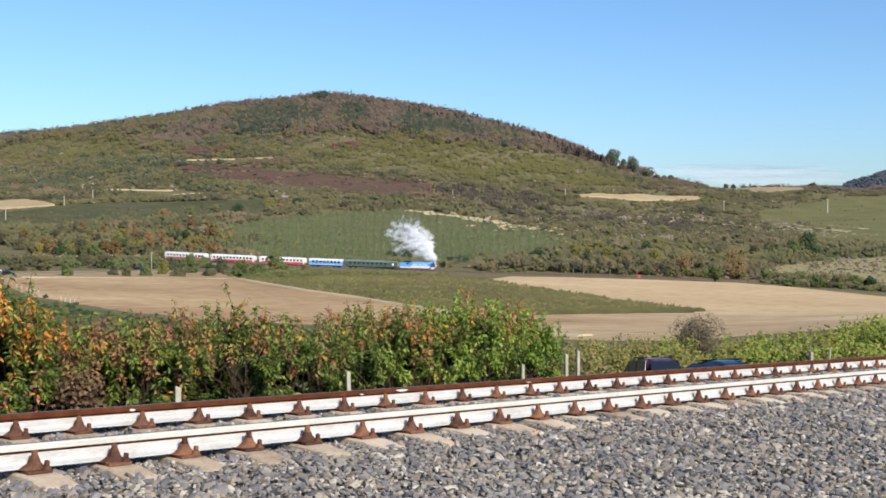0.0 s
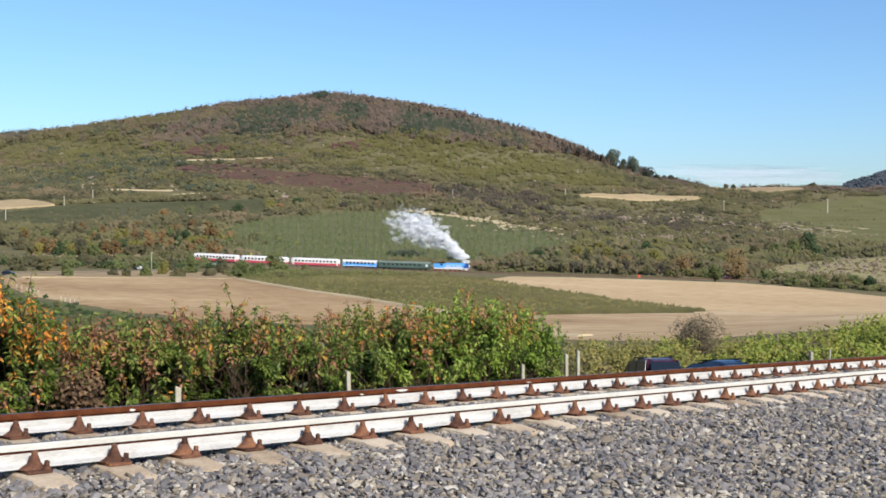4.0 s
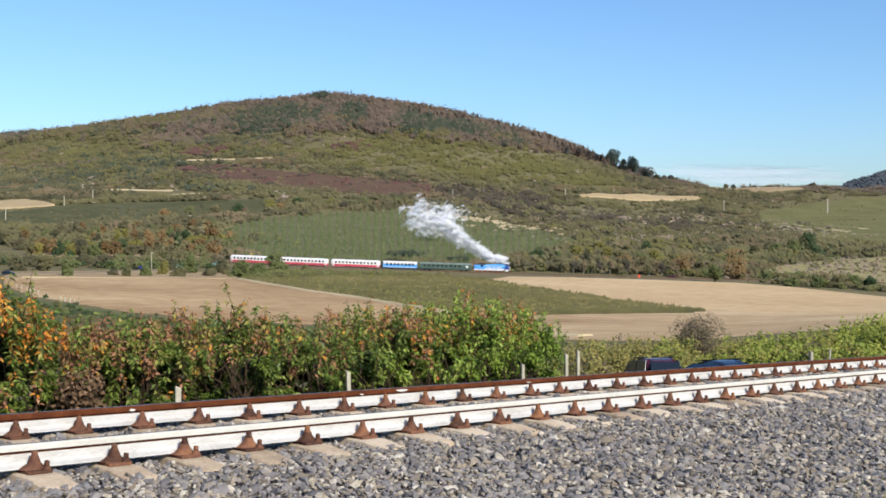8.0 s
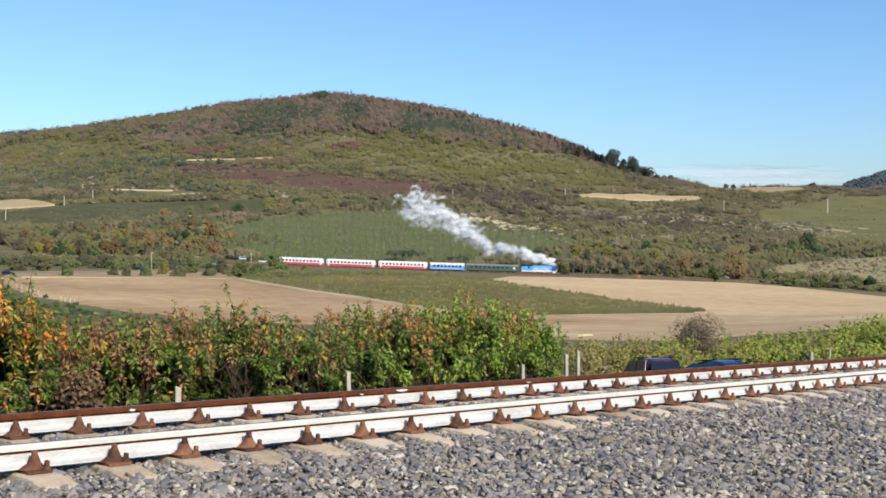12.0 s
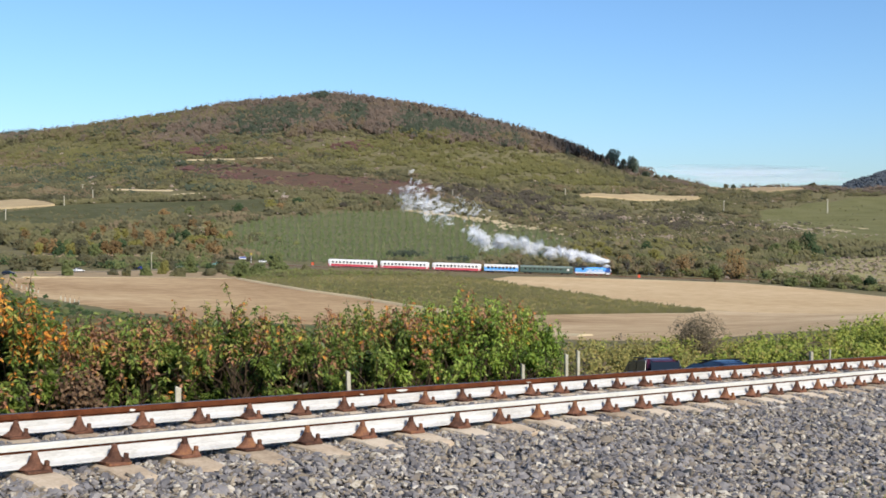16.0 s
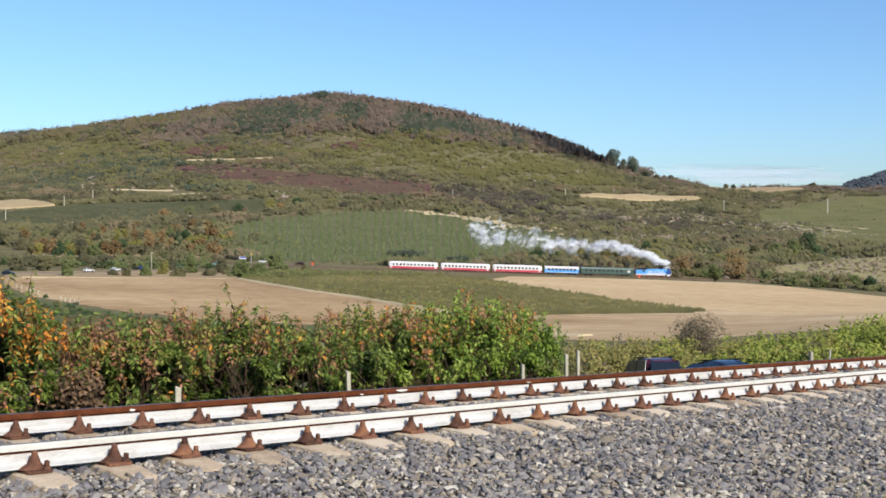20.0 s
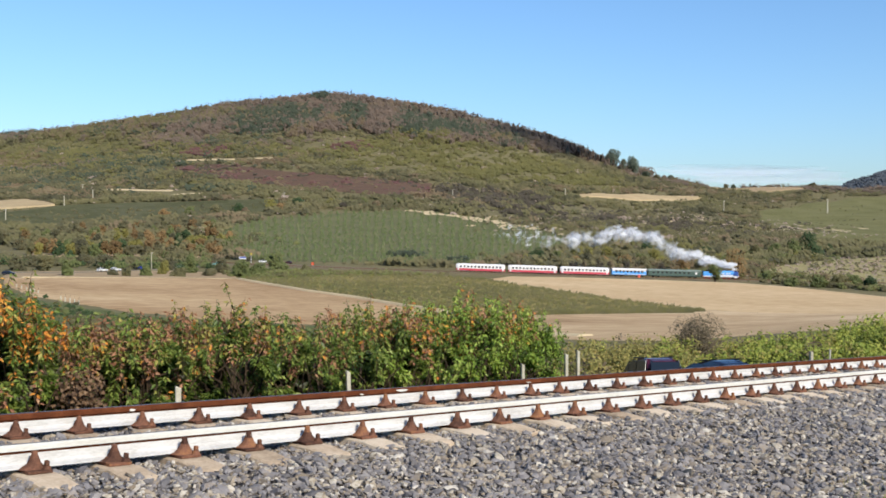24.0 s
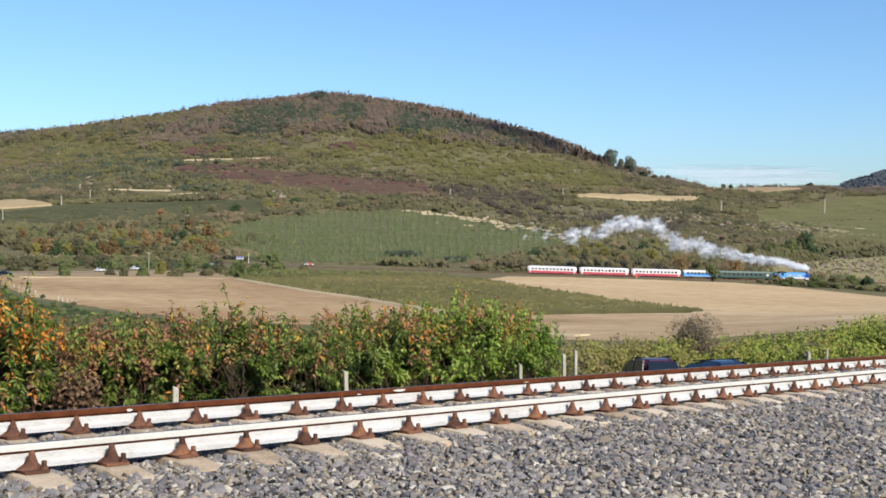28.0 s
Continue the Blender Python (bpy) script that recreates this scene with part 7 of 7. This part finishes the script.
def haze_bank():
    """Thin see-through sheets of cloud low over the horizon, one behind the other."""
    m = material("thin_cloud", ["e2d6e8", "ecdff0"], 0.002, 0.02, 1.0, bump=0)
    n, l = m.node_tree.nodes, m.node_tree.links
    clear, mx = n.new("ShaderNodeBsdfTransparent"), n.new("ShaderNodeMixShader")
    mx.inputs[0].default_value = 0.93
    l.new(n["Principled BSDF"].outputs[0], mx.inputs[1]), l.new(clear.outputs[0], mx.inputs[2])
    l.new(mx.outputs[0], n["Material Output"].inputs["Surface"])
    rng = np.random.default_rng(58)
    bank = thing("cloud_bank", "thin pale bank of cloud low over the horizon", "cloud", kind="structure")
    for i in range(6):
        cx, cz, rx, rz = rng.uniform(1080, 1380), rng.uniform(195, 235), rng.uniform(260, 440), rng.uniform(20, 38)
        t = np.linspace(0, 2 * math.pi, 73)[:-1]
        k = 1 + 0.16 * np.sin(t * 3 + i) + 0.1 * np.sin(t * 7 + 2 * i)
        vs = [(cx, 4700 + 12 * i + 30, cz)] + [(cx + rx * q * math.cos(a), 4700 + 12 * i, cz + rz * q * math.sin(a)) for a, q in zip(t, k)]
        part("sheet", mesh_of("sheet", vs, [(0, j + 1, (j + 1) % 72 + 1) for j in range(72)], m, None, True), None, bank)


haze_bank()


# young trees in pale guards below the ploughed field
def tree_guard(x, y):
    z = float(land(x, y))
    g = thing("tree_guard", "pale guard round a young orchard tree", "tree guard", Matrix.Translation((x, y, z - 0.05)), "guards round young trees")
    bm = bmesh.new()
    tube(bm, (0, 0, 0), (0, 0, 1.15), 0.16, 0.14, 8)
    part("guard", bm, M["pole"], g)
    bm = bmesh.new()
    tube(bm, (0.03, 0, 1.1), (0.06, 0, 1.8), 0.03, 0.015, 5)
    part("stem", bm, M["bark"], g)


for x, y in ((-119, 314.6), (-115.5, 309), (-112.2, 303.7), (-109.6, 299.4), (-106.8, 294.7), (-104.2, 290.2), (-90.6, 267.3), (-88.3, 263.5), (-86.0, 259.9), (-83.8, 256.4), (-81.7, 252.9)):
    tree_guard(x, y)


# ---- a fly that crosses close before the camera ----
def make_fly():
    f = thing("fly", "small dark fly on the wing above the ballast", "insect")
    bm = bmesh.new()
    for x, r, sx in ((0.0, 0.0017, 1.25), (-0.0036, 0.0017, 1.7), (0.0028, 0.0012, 1.0)):
        bmesh.ops.create_icosphere(bm, subdivisions=2, radius=r, matrix=Matrix.Translation((x, 0, 0)) @ Matrix.Diagonal((sx, 1, 1, 1)))
    part("body", bm, M["fly_body"], f, smooth=True)
    for side in (-1, 1):
        bm = bmesh.new()
        ring = [bm.verts.new((-0.0028 + 0.0040 * math.cos(a), side * (0.0030 + 0.0018 * math.sin(a)), 0.0022 + 0.0008 * math.sin(a))) for a in (math.pi / 6 * i for i in range(12))]
        bm.faces.new(ring)
        bmesh.ops.solidify(bm, geom=bm.faces[:], thickness=0.0001)
        part("wing", bm, M["fly_wing"], f, "thin smoky see-through wing")
    return f


M["fly_body"] = material("dark_fly_body", ["16171a", "24262a"], 200, 900, 0.4, bump=0)
M["fly_wing"] = material("smoky_wing", ["4c5054", "63686c"], 200, 900, 0.4, bump=0)
thin_out(M["fly_wing"], 0.5)
FLY = make_fly()


def flight(right, up, heading, away=3.0):
    """A pose before the camera, from the slopes to the right of and above the level."""
    return pose(away * right, away, EYE[2] + away * up, 0, 0, heading)


# ---- movement ----
def drive(ob, rows, lift=0.36):
    """Keys a road vehicle from rows of seconds, x, y, heading."""
    walk(ob, [(t, stand(x, y, rz, lift)) for t, x, y, rz in rows])


def motions():
    times = [float(t) for t in range(0, 29)]
    for ob, back, half in TRAIN:
        walk(ob, [(t, far_pose(front(t) - back, half)) for t in times])
    for o, born, jit, turn, life in PUFFS:
        marks = {0.0, 28.0}
        marks |= {born + d for d in (-8, -4, -2, -1, -0.2, -0.06, 0, 0.4, 1, 2, 3.5, 5, 6.5, 8, life - 1.8, life - 1.2, life - 0.6, life, life + 4) if 0 < born + d < 28}
        rows = []
        for t in sorted(marks):
            a = t - born
            if a <= 0:
                # waits in the luggage coach, runs forward inside the boiler, leaves by the chimney
                if a < -0.06:
                    p = far_place(front(t) - 1.9 - 28.7 * min(1.0, (-a - 0.06) / 0.14)) + Vector((0, 0, 2.35))
                else:
                    p = chimney_at(t) + Vector((-0.6 * (1 + a / 0.06), 0, -1.95 + 4.5 * (1 + a / 0.06)))
                r = 0.0
            else:
                b = min(a, life - 1.8 + 0.4 * max(0, a - life + 1.8))
                p = chimney_at(born) + puff_path(b, born, jit)
                r = math.sin(turn) * min(80.0, 20 * a)
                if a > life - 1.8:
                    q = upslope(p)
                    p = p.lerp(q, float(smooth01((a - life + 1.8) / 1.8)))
            rows.append((t, Matrix.Translation(p) @ pose(0, 0, 0, 0, r, r * 0.8)))
        walk(o, rows)
    drive(CAR_A, [(0, -230, 352, 25), (10, -228, 353, 25), (14, -158, 392, 50), (15, -143, 412, 62), (16, -137, 424, 62), (17, -133, 432, 62), (18, -130, 437, 62), (19.5, -128.3, 441, 62), (26.6, -128, 441.5, 62), (28, -123, 454, 68)])
    drive(CAR_B, [(0, -229, 352.3, 25), (13, -227, 353, 25), (17, -155, 396, 48), (18, -146, 407, 58), (19, -138, 421, 62), (20, -134.5, 428, 62), (21.5, -131.5, 434, 62), (28, -131.3, 434.5, 62)])
    drive(CAR_C, [(0, -157, 395, 48), (1, -145, 409, 62), (2, -138, 421, 62), (4, -122, 457, 68), (6, -113, 482, 72), (28, -112.5, 484, 72)])
    drive(CAR_D, [(0, 150, 541, 180), (14, 20, 542, 180), (18, -60, 544.6, 180), (20.5, -70, 547, 166), (28, -86, 552, 166)])
    drive(CAR_E, [(0, -88, 552.2, 8), (25.5, -88, 552.2, 8), (27, -71, 547.5, -15), (28, -63.5, 545.3, -8), (28.03, -63.3, 545.2, -8)])
    rest = [pose(6.4, 3.2, float(bed_z(6.4, 3.2)) + 0.02, 0, 0, h) for h in (170, 20)]
    walk(FLY, [(0.0, rest[0]), (9.0, rest[0]), (9.2, flight(0.42, 0.11, 172)), (9.3, flight(0.240, 0.142, 174)), (9.4, flight(0.048, 0.132, 180)), (9.5, flight(-0.065, 0.127, 176)), (9.6, flight(-0.158, 0.156, 160)),
               (9.7, flight(-0.248, 0.187, 186)), (9.8, flight(-0.258, 0.167, 266)), (9.9, flight(-0.218, 0.154, 335)), (10.0, flight(-0.122, 0.175, 372)), (10.1, flight(0.011, 0.183, 360)),
               (10.2, flight(0.136, 0.181, 356)), (10.3, flight(0.30, 0.17, 356)), (10.4, flight(0.52, 0.14, 370)), (11.0, rest[1]), (28.0, rest[1])])
    walk(CLOUD, [(0.0, cloud_over(453, 1716)), (9.0, cloud_over(330, 1706)), (28.0, cloud_over(113, 1686))])


motions()
